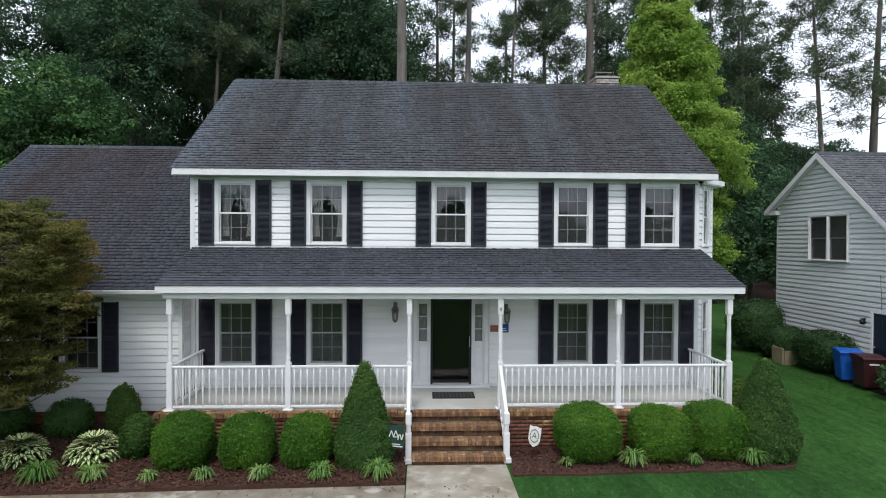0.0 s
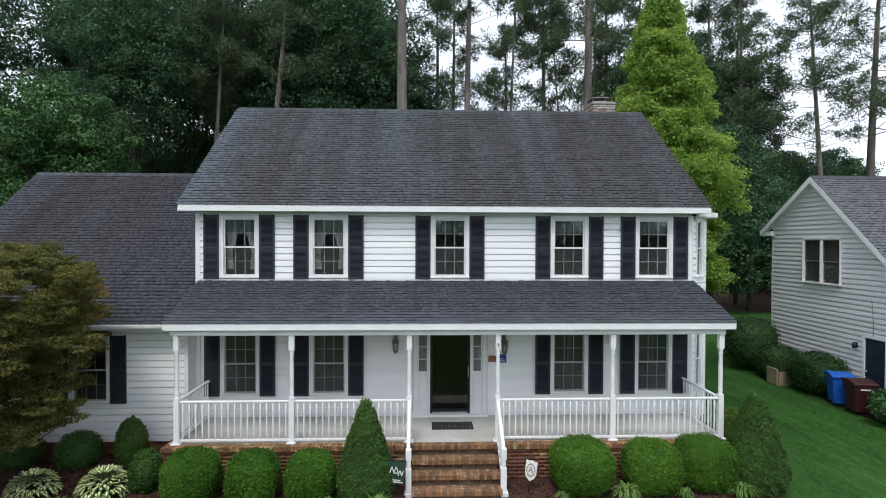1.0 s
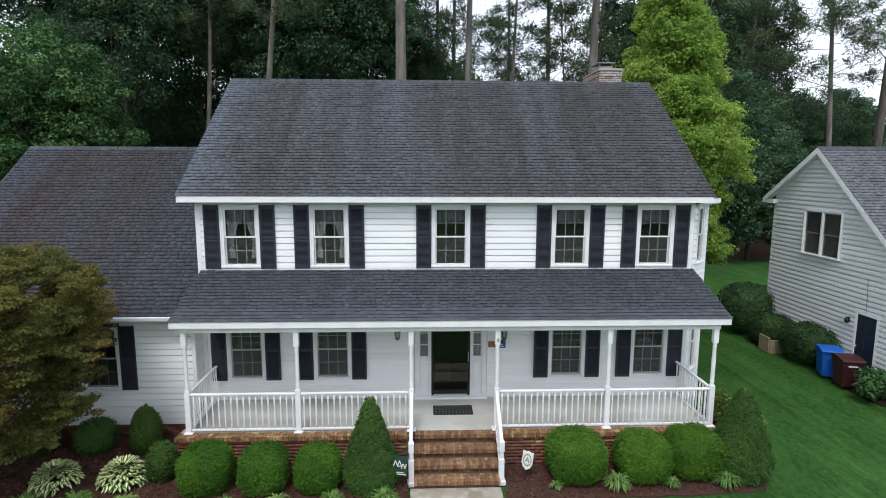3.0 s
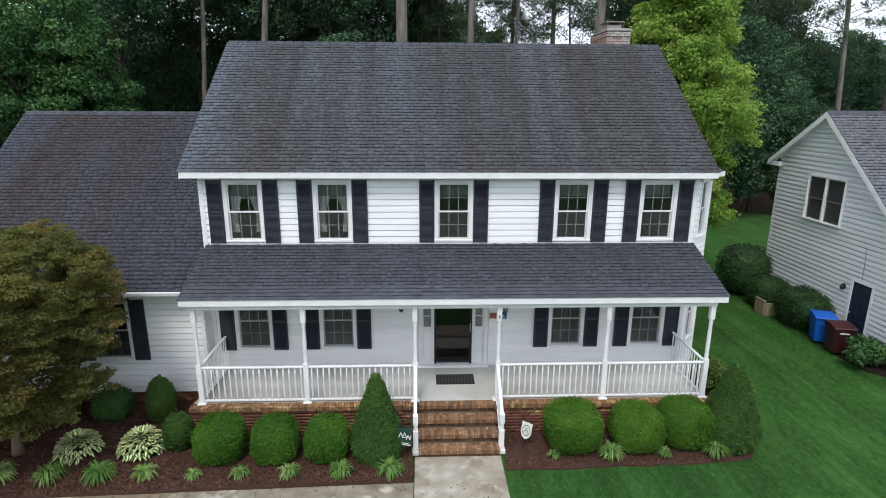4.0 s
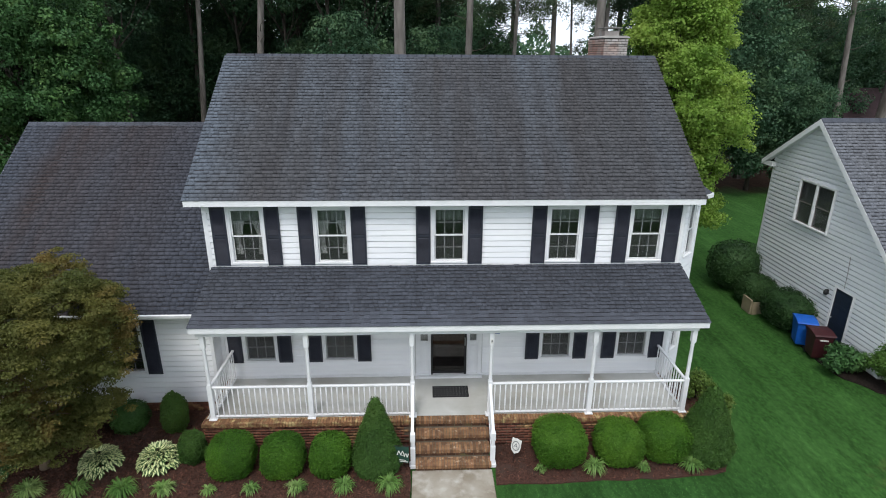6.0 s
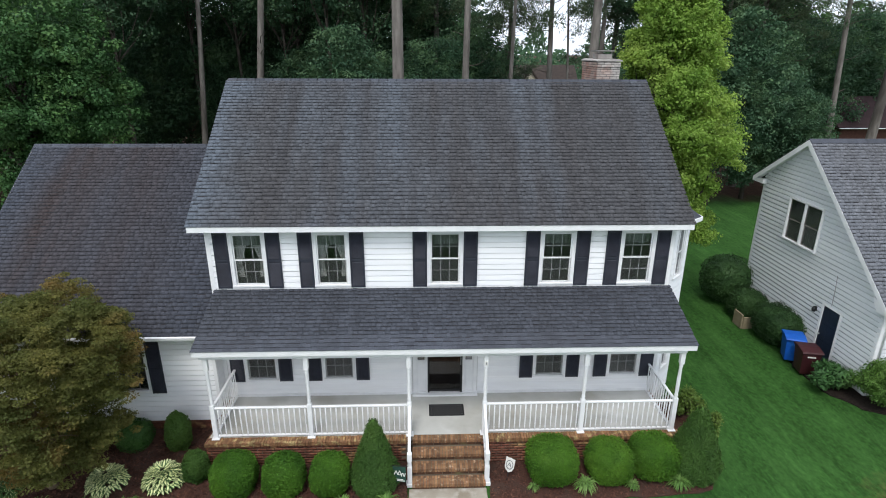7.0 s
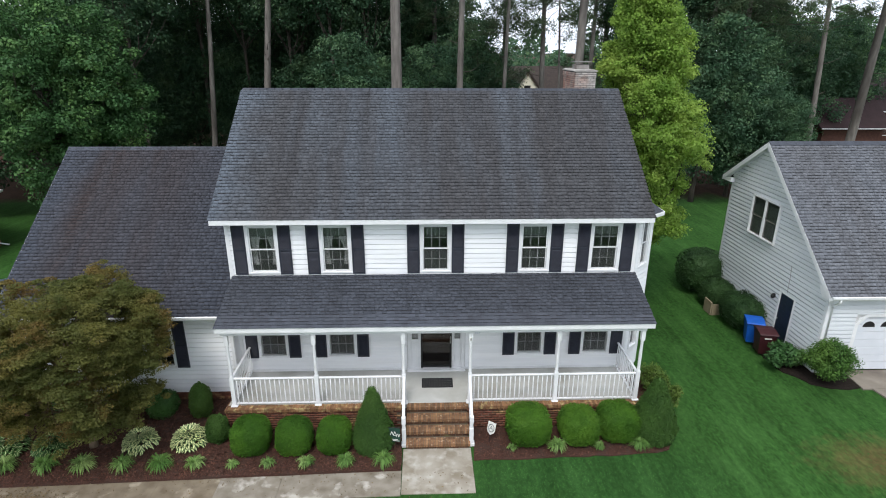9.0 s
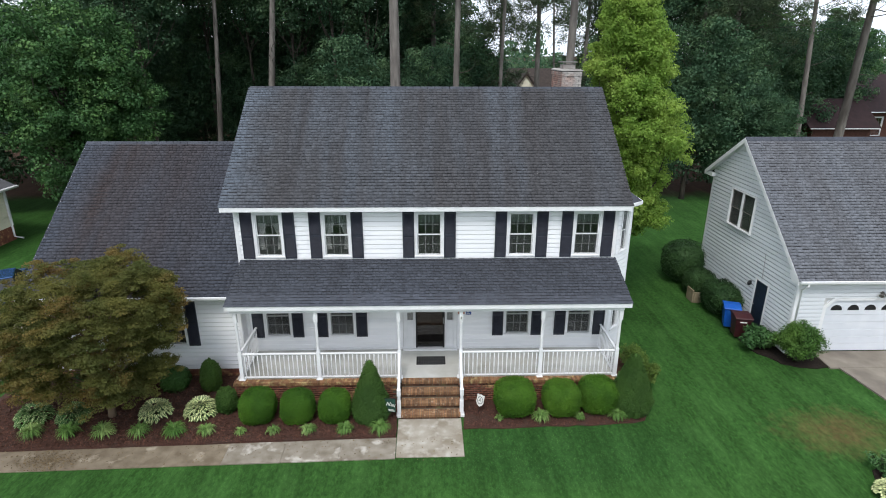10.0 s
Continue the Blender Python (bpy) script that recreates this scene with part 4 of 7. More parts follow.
# front door with side lights
DF = -0.03
bm = bmesh.new()
for x0, x1, z0, z1 in ((-0.86, -0.77, 0.72, 2.74), (0.80, 0.90, 0.72, 2.74), (-0.86, 0.90, 2.74, 2.84), (-0.50, -0.46, 0.72, 2.74), (0.50, 0.54, 0.72, 2.74)):
    box(x0, DF - 0.02, z0, x1, 0.12, z1, 0.004, bm)
entry = part("entry_frame", bm, WHITE, house)
part("threshold", box(-0.88, -0.16, 0.66, 0.92, 0.1, 0.735, 0.006), WHITE, entry)
for x0, x1 in ((-0.77, -0.50), (0.54, 0.80)):
    part("side_panel", box(x0, 0.0, 0.735, x1, 0.06, 1.70, 0.004), WHITE, entry)
    part("side_panel_moulding", box(x0 + 0.05, -0.012, 0.82, x1 - 0.05, 0.0, 1.6, 0.005), WHITE, entry)
    bm = bmesh.new()
    for a, b, c, d in ((x0, x0 + 0.04, 1.70, 2.74), (x1 - 0.04, x1, 1.70, 2.74), (x0 + 0.04, x1 - 0.04, 2.62, 2.74), (x0 + 0.04, x1 - 0.04, 1.70, 1.74), (x0 + 0.04, x1 - 0.04, 2.02, 2.04), (x0 + 0.04, x1 - 0.04, 2.32, 2.34)):
        box(a, 0.0, c, b, 0.06, d, 0, bm)
    part("side_light", bm, WHITE, entry)
    pn = part("side_pane", box(x0 + 0.04, 0.02, 1.74, x1 - 0.04, 0.025, 2.62), GLASS, entry)
    pn.visible_shadow = False
bm = bmesh.new()
for x0, x1, z0, z1 in ((-0.455, -0.405, 0.74, 2.735), (0.435, 0.495, 0.74, 2.735), (-0.405, 0.435, 2.675, 2.735), (-0.405, 0.435, 0.78, 0.85)):
    box(x0, -0.05, z0, x1, -0.015, z1, 0.004, bm)
storm = part("storm_door", bm, BLACK, house, "black framed full-glass storm door")
part("kick_strip", box(-0.455, -0.045, 0.737, 0.495, -0.02, 0.78, 0.002), STEEL, storm)
sp = part("storm_pane", box(-0.405, -0.035, 0.85, 0.435, -0.03, 2.675), DARKGLASS, storm)
sp.visible_shadow = False
part("door_handle", tube([(0.45, -0.055, 1.62), (0.45, -0.095, 1.64), (0.45, -0.095, 1.84), (0.45, -0.055, 1.86)], [0.01] * 4), STEEL, storm, "steel pull handle")
bm = box(-0.44, 0.05, 0.74, 0.48, 0.1, 2.73, 0.003)
for x0, x1 in ((-0.36, -0.02), (0.06, 0.40)):
    for z0, z1 in ((0.9, 1.45), (1.55, 2.25), (2.33, 2.62)):
        box(x0, 0.035, z0, x1, 0.052, z1, 0.006, bm)
part("inner_door", bm, ENTRYPAINT, house, "dark panelled inner door behind glass")

# brick edge of the porch, foundation and steps
bm_brick, bm_worn, bm_tread, bm_riser = brick_unit(BRICK), brick_unit(BRICK_WORN), brick_unit(BRICK_TREAD), brick_unit(BRICK_RISER_SHADED)
found = part("foundation", box(-5.86, PF + 0.007, -0.1, -0.96, PF + 0.05, 0.60), MORTAR, house)
part("foundation_right", box(0.97, PF + 0.007, -0.1, 5.78, PF + 0.05, 0.60), MORTAR, house)
rng = np.random.default_rng(11)
x = -5.90
while x < 5.80:
    if not -0.95 < x < 0.93:
        lay(found, bm_worn, x, PF - 0.03, 0.59, x + 0.058, PF + 0.2, PZ + rng.uniform(-0.004, 0.004))
    x += 0.068
joined_v, joined_f = [], []
for row in range(8):
    z = -0.03 + row * 0.077
    x = -5.88 - (0.1 if row % 2 else 0)
    while x < 5.80:
        a, b = max(x, -5.88), min(x + 0.195, 5.80)
        if b - a > 0.03 and not (a > -1.15 and b < 0.96):
            k = len(joined_v)
            y0, y1 = PF + rng.uniform(-0.003, 0.003), PF + 0.04
            joined_v += [(X, Y, Z) for X in (a, b) for Y in (y0, y1) for Z in (z, z + 0.064)]
            joined_f += [tuple(k + i for i in f) for f in ((0, 1, 3, 2), (4, 6, 7, 5), (0, 4, 5, 1), (2, 3, 7, 6), (0, 2, 6, 4), (1, 5, 7, 3))]
        x += 0.207
tagged(raw("brickwork", joined_v, joined_f, BRICK_ROW, found), kind="stuff")
for side_x in (-5.88, 5.78):
    joined_v, joined_f = [], []
    for row in range(9):
        z = 0.01 + row * 0.077
        y = PF - (0.1 if row % 2 else 0)
        while y < -0.02:
            a, b = max(y, PF), min(y + 0.195, -0.02)
            if b - a > 0.03:
                k = len(joined_v)
                joined_v += [(X, Y, Z) for X in (side_x, side_x + 0.03) for Y in (a, b) for Z in (z, z + 0.064)]
                joined_f += [tuple(k + i for i in f) for f in ((0, 1, 3, 2), (4, 6, 7, 5), (0, 4, 5, 1), (2, 3, 7, 6), (0, 2, 6, 4), (1, 5, 7, 3))]
            y += 0.207
    tagged(raw("brickwork", joined_v, joined_f, BRICK_ROW, found), kind="stuff")
wf = part("wing_foundation", box(-12.13, -0.44, -0.1, -5.97, -0.30, 0.28), BRICK_ROW, house)
for row in range(4):
    x = -12.13 - (0.1 if row % 2 else 0)
    while x < -5.97:
        a, b = max(x, -12.13), min(x + 0.195, -5.97)
        if b - a > 0.03 and a > -9.5:
            lay(wf, bm_brick, a, -0.452, row * 0.07, b, -0.43, row * 0.07 + 0.06)
        x += 0.207
part("back_foundation", box(-5.9, 7.55, 0.0, 5.85, 7.69, 0.3), BRICK_ROW, house)

steps = thing("brick_steps", "worn red brick entrance steps with pale stained treads", "steps")
for k in range(4):
    top, front_y = -0.06 + 0.186 * (k + 1), -2.84 + 0.29 * k
    if k == 3:
        front_y = PF - 0.0
    stair = part("step", box(-0.845, front_y + 0.005, -0.1 if k == 0 else top - 0.185, 0.855, PF + 0.19, top - 0.012), MORTAR, steps)
    x = -0.85
    while x < 0.84:
        lay(stair, bm_tread, x, front_y - 0.034, top - 0.085, x + 0.056, front_y + 0.17, top + rng.uniform(-0.004, 0.004))
        if k < 3:
            lay(stair, bm_tread, x, front_y + 0.18, top - 0.06, x + 0.056, front_y + 0.262, top - 0.004 + rng.uniform(-0.004, 0.002))
        x += 0.067
    # riser course, laid in the brick whose colour holds the shade
    x = -0.85 - (0.1 if k % 2 else 0)
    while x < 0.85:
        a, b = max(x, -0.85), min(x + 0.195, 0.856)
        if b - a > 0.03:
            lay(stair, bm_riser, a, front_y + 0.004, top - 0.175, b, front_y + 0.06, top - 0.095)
        x += 0.207

# things at the door
mat_ = thing("door_mat", "black rubber door mat with a pale scroll pattern on the porch", "door mat")
part("pad", box(-0.43, -1.04, PZ, 0.5, -0.54, PZ + 0.014, 0.004), RUBBER, mat_)
bm = bmesh.new()
rng = np.random.default_rng(5)
for i in range(11):
    for j in range(5):
        x, y = -0.36 + i * 0.079, -0.97 + j * 0.09
        r = Matrix.Translation((x, y, PZ + 0.016)) @ Matrix.Rotation(rng.uniform(0, 3), 4, "Z")
        box(-0.026, -0.006, -0.003, 0.026, 0.006, 0.001, 0, bm, r)
tagged(part("pattern", bm, MATPAT, mat_, "pale scroll pattern"), kind="stuff")


def lantern(x, y, z, turn=0):
    t = thing("wall_lantern", "pewter glass wall lantern beside the front door", "wall lamp", "door lanterns")
    bm = box(-0.045, -0.02, 0.18, 0.045, 0.0, 0.42, 0.008)
    tube([(0, -0.02, 0.33), (0, -0.08, 0.42), (0, -0.14, 0.43), (0, -0.15, 0.36)], [0.011] * 4, 6, bm)
    part("bracket", bm, PEWTER, t)
    part("roof", lathe([(0.085, 0.27), (0.08, 0.285), (0.035, 0.35), (0.02, 0.37), (0.012, 0.40)], 6, None, (0, -0.15)), PEWTER, t)
    part("base", lathe([(0.02, -0.03), (0.05, 0.0), (0.055, 0.02)], 6, None, (0, -0.15)), PEWTER, t)
    bm = bmesh.new()
    for k in range(6):
        a = 2 * math.pi * k / 6
        tube([(0.052 * math.cos(a), -0.15 + 0.052 * math.sin(a), 0.02), (0.078 * math.cos(a), -0.15 + 0.078 * math.sin(a), 0.27)], [0.006, 0.006], 5, bm)
    part("cage", bm, PEWTER, t)
    g = part("glass", lathe([(0.047, 0.02), (0.072, 0.27)], 6, None, (0, -0.15)), GLASS, t)
    g.visible_shadow = False
    part("bulb", lathe([(0.008, 0.05), (0.014, 0.07), (0.018, 0.11), (0.01, 0.15)], 8, None, (0, -0.15)), SIGNWHITE, t)
    t.location = (x, y, z)
    return t


lantern(-1.28, -0.03, 2.24)
lantern(1.31, -0.03, 2.20)
for x0, x1, z0, z1, mt, lab in ((0.94, 1.15, 1.97, 2.12, ORANGE, "orange wooden plaque with small marks on the white wall"), (1.19, 1.37, 1.95, 2.15, BLUEPLAQUE, "small blue plaque on the white wall")):
    pl = thing("plaque", lab, "plaque")
    part("board", box(x0, -0.05, z0, x1, -0.03, z1, 0.004), mt, pl)
    bm = bmesh.new()
    for k in range(2):
        box(x0 + 0.03, -0.054, z0 + 0.035 + 0.05 * k, x1 - 0.04 - 0.03 * k, -0.0495, z0 + 0.055 + 0.05 * k, 0, bm)
    part("marks", bm, SIGNWHITE if mt is BLUEPLAQUE else INK, pl)
num = thing("number_plate", "small pale plate on a porch post", "number plate")
part("plate", box(0.90, -1.826, 2.66, 0.96, -1.817, 2.78, 0.003), SIGNWHITE, num)
part("mark", box(0.915, -1.83, 2.69, 0.945, -1.8255, 2.75), INK, num)


# ---- ground, beds and paving ----
def land(x, y):
    """Height of the ground: flat at the house, rising a little towards the neighbour and the woods."""
    k = min(max((x - 9.3) / 3.2, 0), 1)
    return -0.06 + 0.25 * k * k * (3 - 2 * k) * min(max((y + 6.0) / 6.0, 0), 1)


def ground_material():
    m = surface("lawn", (0.018, 0.054, 0.011), (0.032, 0.088, 0.018), 12.0, (0.037, 0.097, 0.022), 0.9, 0.45, 0.75, rough=0.95, bump=0.7, bump_scale=30, detail=12, spec=0.08, stretch=(1.6, 0.7, 1))
    n, l = m.node_tree.nodes, m.node_tree.links
    b = n["Principled BSDF"]
    grass = b.inputs["Base Color"].links[0].from_socket
    geo = n.new("ShaderNodeNewGeometry")
    sep = n.new("ShaderNodeSeparateXYZ")
    l.new(geo.outputs["Position"], sep.inputs["Vector"])
    wob = n.new("ShaderNodeTexNoise")
    wob.inputs["Scale"].default_value, wob.inputs["Detail"].default_value = 0.25, 5
    l.new(geo.outputs["Position"], wob.inputs["Vector"])
    add = n.new("ShaderNodeMath")
    add.operation = "MULTIPLY_ADD"
    add.inputs[1].default_value = 6.0
    l.new(wob.outputs["Fac"], add.inputs[0])
    l.new(sep.outputs["Y"], add.inputs[2])
    edge = n.new("ShaderNodeMapRange")
    edge.inputs["From Min"].default_value, edge.inputs["From Max"].default_value = 26.0, 27.5
    l.new(add.outputs["Value"], edge.inputs["Value"])
    lit = n.new("ShaderNodeTexNoise")
    lit.inputs["Scale"].default_value, lit.inputs["Detail"].default_value = 3.0, 8
    l.new(geo.outputs["Position"], lit.inputs["Vector"])
    ramp = n.new("ShaderNodeValToRGB")
    ramp.color_ramp.elements[0].color, ramp.color_ramp.elements[1].color = (0.026, 0.015, 0.010, 1), (0.07, 0.040, 0.026, 1)
    l.new(lit.outputs["Fac"], ramp.inputs["Fac"])
    mx = n.new("ShaderNodeMix")
    mx.data_type = "RGBA"
    l.new(edge.outputs["Result"], mx.inputs["Factor"])
    l.new(grass, mx.inputs["A"])
    l.new(ramp.outputs["Color"], mx.inputs["B"])
    # a worn brown patch near the drive
    dist = n.new("ShaderNodeVectorMath")
    dist.operation = "DISTANCE"
    sc = n.new("ShaderNodeVectorMath")
    sc.operation = "MULTIPLY"
    sc.inputs[1].default_value = (0.62, 1.0, 0)
    l.new(geo.outputs["Position"], sc.inputs[0])
    l.new(sc.outputs["Vector"], dist.inputs[0])
    dist.inputs[1].default_value = (11.6 * 0.62, -3.75, 0)
    fine = n.new("ShaderNodeTexNoise")
    fine.inputs["Scale"].default_value, fine.inputs["Detail"].default_value = 3.5, 12
    l.new(geo.outputs["Position"], fine.inputs["Vector"])
    sub = n.new("ShaderNodeMath")
    sub.operation = "MULTIPLY_ADD"
    sub.inputs[1].default_value = 1.6
    l.new(fine.outputs["Fac"], sub.inputs[0])
    l.new(dist.outputs["Value"], sub.inputs[2])
    bare = n.new("ShaderNodeMapRange")
    bare.inputs["From Min"].default_value, bare.inputs["From Max"].default_value = 2.1, 0.9
    bare.inputs["To Max"].default_value = 0.7
    l.new(sub.outputs["Value"], bare.inputs["Value"])
    mx2 = n.new("ShaderNodeMix")
    mx2.data_type = "RGBA"
    mx2.inputs["B"].default_value = (0.100, 0.064, 0.028, 1)
    l.new(bare.outputs["Result"], mx2.inputs["Factor"])
    l.new(mx.outputs["Result"], mx2.inputs["A"])
    # a darker strip of grass along the bed
    far = n.new("ShaderNodeVectorMath")
    far.operation = "DISTANCE"
    flat = n.new("ShaderNodeVectorMath")
    flat.operation = "MULTIPLY"
    flat.inputs[1].default_value = (0.30, 0.75, 0)
    l.new(geo.outputs["Position"], flat.inputs[0])
    l.new(flat.outputs["Vector"], far.inputs[0])
    far.inputs[1].default_value = (3.6 * 0.30, -4.3 * 0.75, 0)
    dark_strip = n.new("ShaderNodeMapRange")
    dark_strip.inputs["From Min"].default_value, dark_strip.inputs["From Max"].default_value = 1.5, 0.7
    dark_strip.inputs["To Max"].default_value = 0.45
    l.new(far.outputs["Value"], dark_strip.inputs["Value"])
    mx3 = n.new("ShaderNodeMix")
    mx3.data_type = "RGBA"
    mx3.inputs["B"].default_value = (0.012, 0.040, 0.011, 1)
    l.new(dark_strip.outputs["Result"], mx3.inputs["Factor"])
    l.new(mx2.outputs["Result"], mx3.inputs["A"])
    l.new(mx3.outputs["Result"], b.inputs["Base Color"])
    return m


def mown(m):
    """Faint darker and lighter passes of the mower along the side lawn."""
    n, l = m.node_tree.nodes, m.node_tree.links
    b = n["Principled BSDF"]
    geo = n.new("ShaderNodeNewGeometry")
    colour = b.inputs["Base Color"].links[0].from_socket
    for stretch, amount in (((6.0, 0.16, 1.0), 0.11), ((1.7, 0.10, 1.0), 0.09), ((0.5, 0.35, 1.0), 0.09), ((9.0, 5.0, 1.0), 0.15)):
        vm = n.new("ShaderNodeVectorMath")
        vm.operation = "MULTIPLY"
        vm.inputs[1].default_value = stretch
        l.new(geo.outputs["Position"], vm.inputs[0])
        no = n.new("ShaderNodeTexNoise")
        no.inputs["Scale"].default_value, no.inputs["Detail"].default_value = 1.0, 4
        l.new(vm.outputs["Vector"], no.inputs["Vector"])
        mr = n.new("ShaderNodeMapRange")
        mr.inputs["From Min"].default_value, mr.inputs["From Max"].default_value = 0.35, 0.65
        mr.inputs["To Min"].default_value, mr.inputs["To Max"].default_value = 1 - amount, 1 + amount
        l.new(no.outputs["Fac"], mr.inputs["Value"])
        hs = n.new("ShaderNodeHueSaturation")
        l.new(mr.outputs["Result"], hs.inputs["Value"])
        l.new(colour, hs.inputs["Color"])
        colour = hs.outputs["Color"]
    l.new(colour, b.inputs["Base Color"])
    return m


mown(L_GRASS)
gx = [-900, -300, -120, -60, -40] + [-30 + 1.0 * i for i in range(61)] + [40, 60, 120, 300, 900]
gy = [-400, -120, -50] + [-30 + 1.0 * i for i in range(61)] + [45, 70, 130, 400, 1500]
gv = [(x, y, land(x, y)) for y in gy for x in gx]
gf = [(j * len(gx) + i, j * len(gx) + i + 1, (j + 1) * len(gx) + i + 1, (j + 1) * len(gx) + i) for j in range(len(gy) - 1) for i in range(len(gx) - 1)]
ground = tagged(raw("ground", gv, gf, mown(ground_material()), smooth=True), "mown green lawn running back to leaf litter under trees", "lawn", kind="structure")


def wavy_sheet(name, outline, material, z=0.03, seed=1, wob=0.06, mound=0.05, kind="structure", label="", category=""):
    """A low mounded bed with an uneven rim, from a closed outline."""
    rng = np.random.default_rng(seed)
    pts = []
    for (a, b), (c, d) in zip(outline, outline[1:] + outline[:1]):
        k = max(1, int(math.hypot(c - a, d - b) / 0.3))
        for i in range(k):
            pts.append((a + (c - a) * i / k + rng.uniform(-wob, wob), b + (d - b) * i / k + rng.uniform(-wob, wob)))
    cx, cy = sum(p[0] for p in pts) / len(pts), sum(p[1] for p in pts) / len(pts)
    bm = bmesh.new()
    rim = [bm.verts.new((x, y, land(x, y) - 0.02)) for x, y in pts]
    lip = [bm.verts.new((x, y, land(x, y) + z)) for x, y in pts]
    k = len(pts)
    for i in range(k):
        bm.faces.new((rim[i], rim[(i + 1) % k], lip[(i + 1) % k], lip[i]))
    f = bm.faces.new(lip)
    bmesh.ops.triangulate(bm, faces=[f])
    bmesh.ops.recalc_face_normals(bm, faces=bm.faces)
    return tagged(link(name, bm, material), label, category, kind=kind)


BED_L = [(-13.2, -4.06), (-0.96, -3.66), (-0.96, -1.98), (-5.9, -1.98), (-5.95, -0.47), (-13.2, -0.47)]
BED_R = [(0.98, -3.30), (3.0, -3.28), (5.2, -3.22), (6.25, -3.08), (6.55, -2.6), (6.75, -1.5), (7.35, -0.9), (7.45, 0.4), (6.75, 0.75), (5.95, 0.0), (5.82, -1.94), (0.98, -1.98)]
wavy_sheet("planting_bed", BED_L, MULCH, 0.085, 2, 0.012, label="planting bed of dark reddish-brown shredded mulch", category="mulch bed")
wavy_sheet("planting_bed", BED_R, MULCH, 0.035, 3, 0.04, label="planting bed of dark reddish-brown shredded mulch", category="mulch bed")
BED_N = [(11.3, 1.3), (11.42, 0.4), (11.9, -0.45), (12.6, -0.78), (13.35, -0.72), (13.6, -0.3), (13.5, 0.18), (12.3, 0.18), (12.28, 2.2), (11.5, 2.2)]
wavy_sheet("planting_bed", BED_N, DARKMULCH, 0.03, 4, 0.09, label="planting bed of dark soil beside a garage", category="mulch bed")
BED_C = [(11.3, -5.3), (11.7, -5.1), (14.0, -5.4), (14.0, -8.0), (11.2, -7.6), (11.0, -6.2)]
wavy_sheet("planting_bed", BED_C, DARKMULCH, 0.03, 5, 0.05, label="planting bed of dark soil at the lawn edge", category="mulch bed")


def inside(px, py, poly):
    hit = np.zeros(len(px), bool)
    for (a, b), (c, d) in zip(poly, poly[1:] + poly[:1]):
        cross = ((b > py) != (d > py)) & (px < (c - a) * (py - b) / ((d - b) if d != b else 1e-9) + a)
        hit ^= cross
    return hit


# mulch chips
rng = np.random.default_rng(21)
cv, cf = [], []
pts = []
for poly, k in ((BED_L, 26000), (BED_R, 11000)):
    px, py = rng.uniform(-13, 8, k * 3), rng.uniform(-4, 1, k * 3)
    ok = inside(px, py, poly)
    pts.append(np.stack([px[ok], py[ok]], 1)[:k])
pts = np.concatenate(pts)
p3 = np.column_stack([pts, np.where(pts[:, 0] < 0, 0.032, -0.018) + rng.uniform(0, 0.02, len(pts))])
nrm = np.tile([0.0, 0.0, 1.0], (len(p3), 1))
cv, cf = leaves(p3, nrm, 0.07, 0.35, 0.5, rng)
tagged(raw("mulch_chips", cv, cf, CHIPS), "shredded reddish-brown wood chips lying on the beds", "mulch", kind="stuff")

# the concrete path: a pad at the steps and slabs along the bed
path = tagged(new("path"), "stained grey concrete path from the steps along the bed", "path", kind="structure")
part("slab", box(-0.93, -4.46, -0.18, 0.90, -2.83, -0.030, 0.012), CONCRETE_PAD, path)
def path_edges(x):
    return -3.66 + UP_SLOPE * (x + 0.95), -4.505 + LOW_SLOPE * (x + 0.95)


UP_SLOPE, LOW_SLOPE = 0.033, 0.027
x = -0.945
for w in (1.5, 1.5, 1.52, 1.5, 1.5, 1.5, 1.5, 1.5, 1.5, 1.5, 1.5):
    tilt = rng.uniform(-0.004, 0.004)
    (u0, l0), (u1, l1) = path_edges(x - w + 0.005), path_edges(x)
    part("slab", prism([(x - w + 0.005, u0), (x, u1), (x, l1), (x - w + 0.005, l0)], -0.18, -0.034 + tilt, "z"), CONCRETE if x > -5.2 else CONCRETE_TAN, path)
    x -= w
drive = tagged(wavy_sheet("driveway", [(13.6, -0.55), (14.0, -3.0), (15.4, -5.4), (17.2, -8.5), (25.0, -16.0), (25.0, 0.15), (13.65, 0.15)], DRIVE, 0.05, 8, 0.02), "broad pale concrete driveway in front of a garage", "driveway", kind="structure")
part("apron", prism([(-0.75, -0.2), (-0.75, 0.215), (0.225, 0.272), (0.225, -0.2)], 13.32, 18.72), DRIVE, drive, "sloping driveway apron")
tagged(wavy_sheet("driveway", [(-14.0, 9.0), (-13.9, -3.5), (-16.0, -9.0), (-30.0, -9.0), (-26.0, 2.0), (-21.0, 6.0)], DRIVE, 0.025, 9, 0.02), "concrete driveway beside the wing", "driveway", kind="structure")

rng = np.random.default_rng(27)
k = 900
heap = rng.uniform(size=k) < 0.7
lx = np.where(heap, rng.normal(-10.0, 0.45, k), rng.uniform(-13, 0.8, k))
ly = np.where(heap, rng.normal(-4.38, 0.22, k), -3.75 - 0.9 * rng.uniform(0, 1, k) ** 1.5)
ly = np.clip(ly, -4.75, -3.72)
lv, lf = leaves(np.column_stack([lx, ly, np.full(k, -0.018)]), np.tile([0, 0, 1.0], (k, 1)), 0.045, 0.6, 0.2, rng)
tagged(raw("leaf_litter", lv, lf, DEADLEAF), "dry brown leaves scattered over the concrete path", "fallen leaves", kind="stuff")

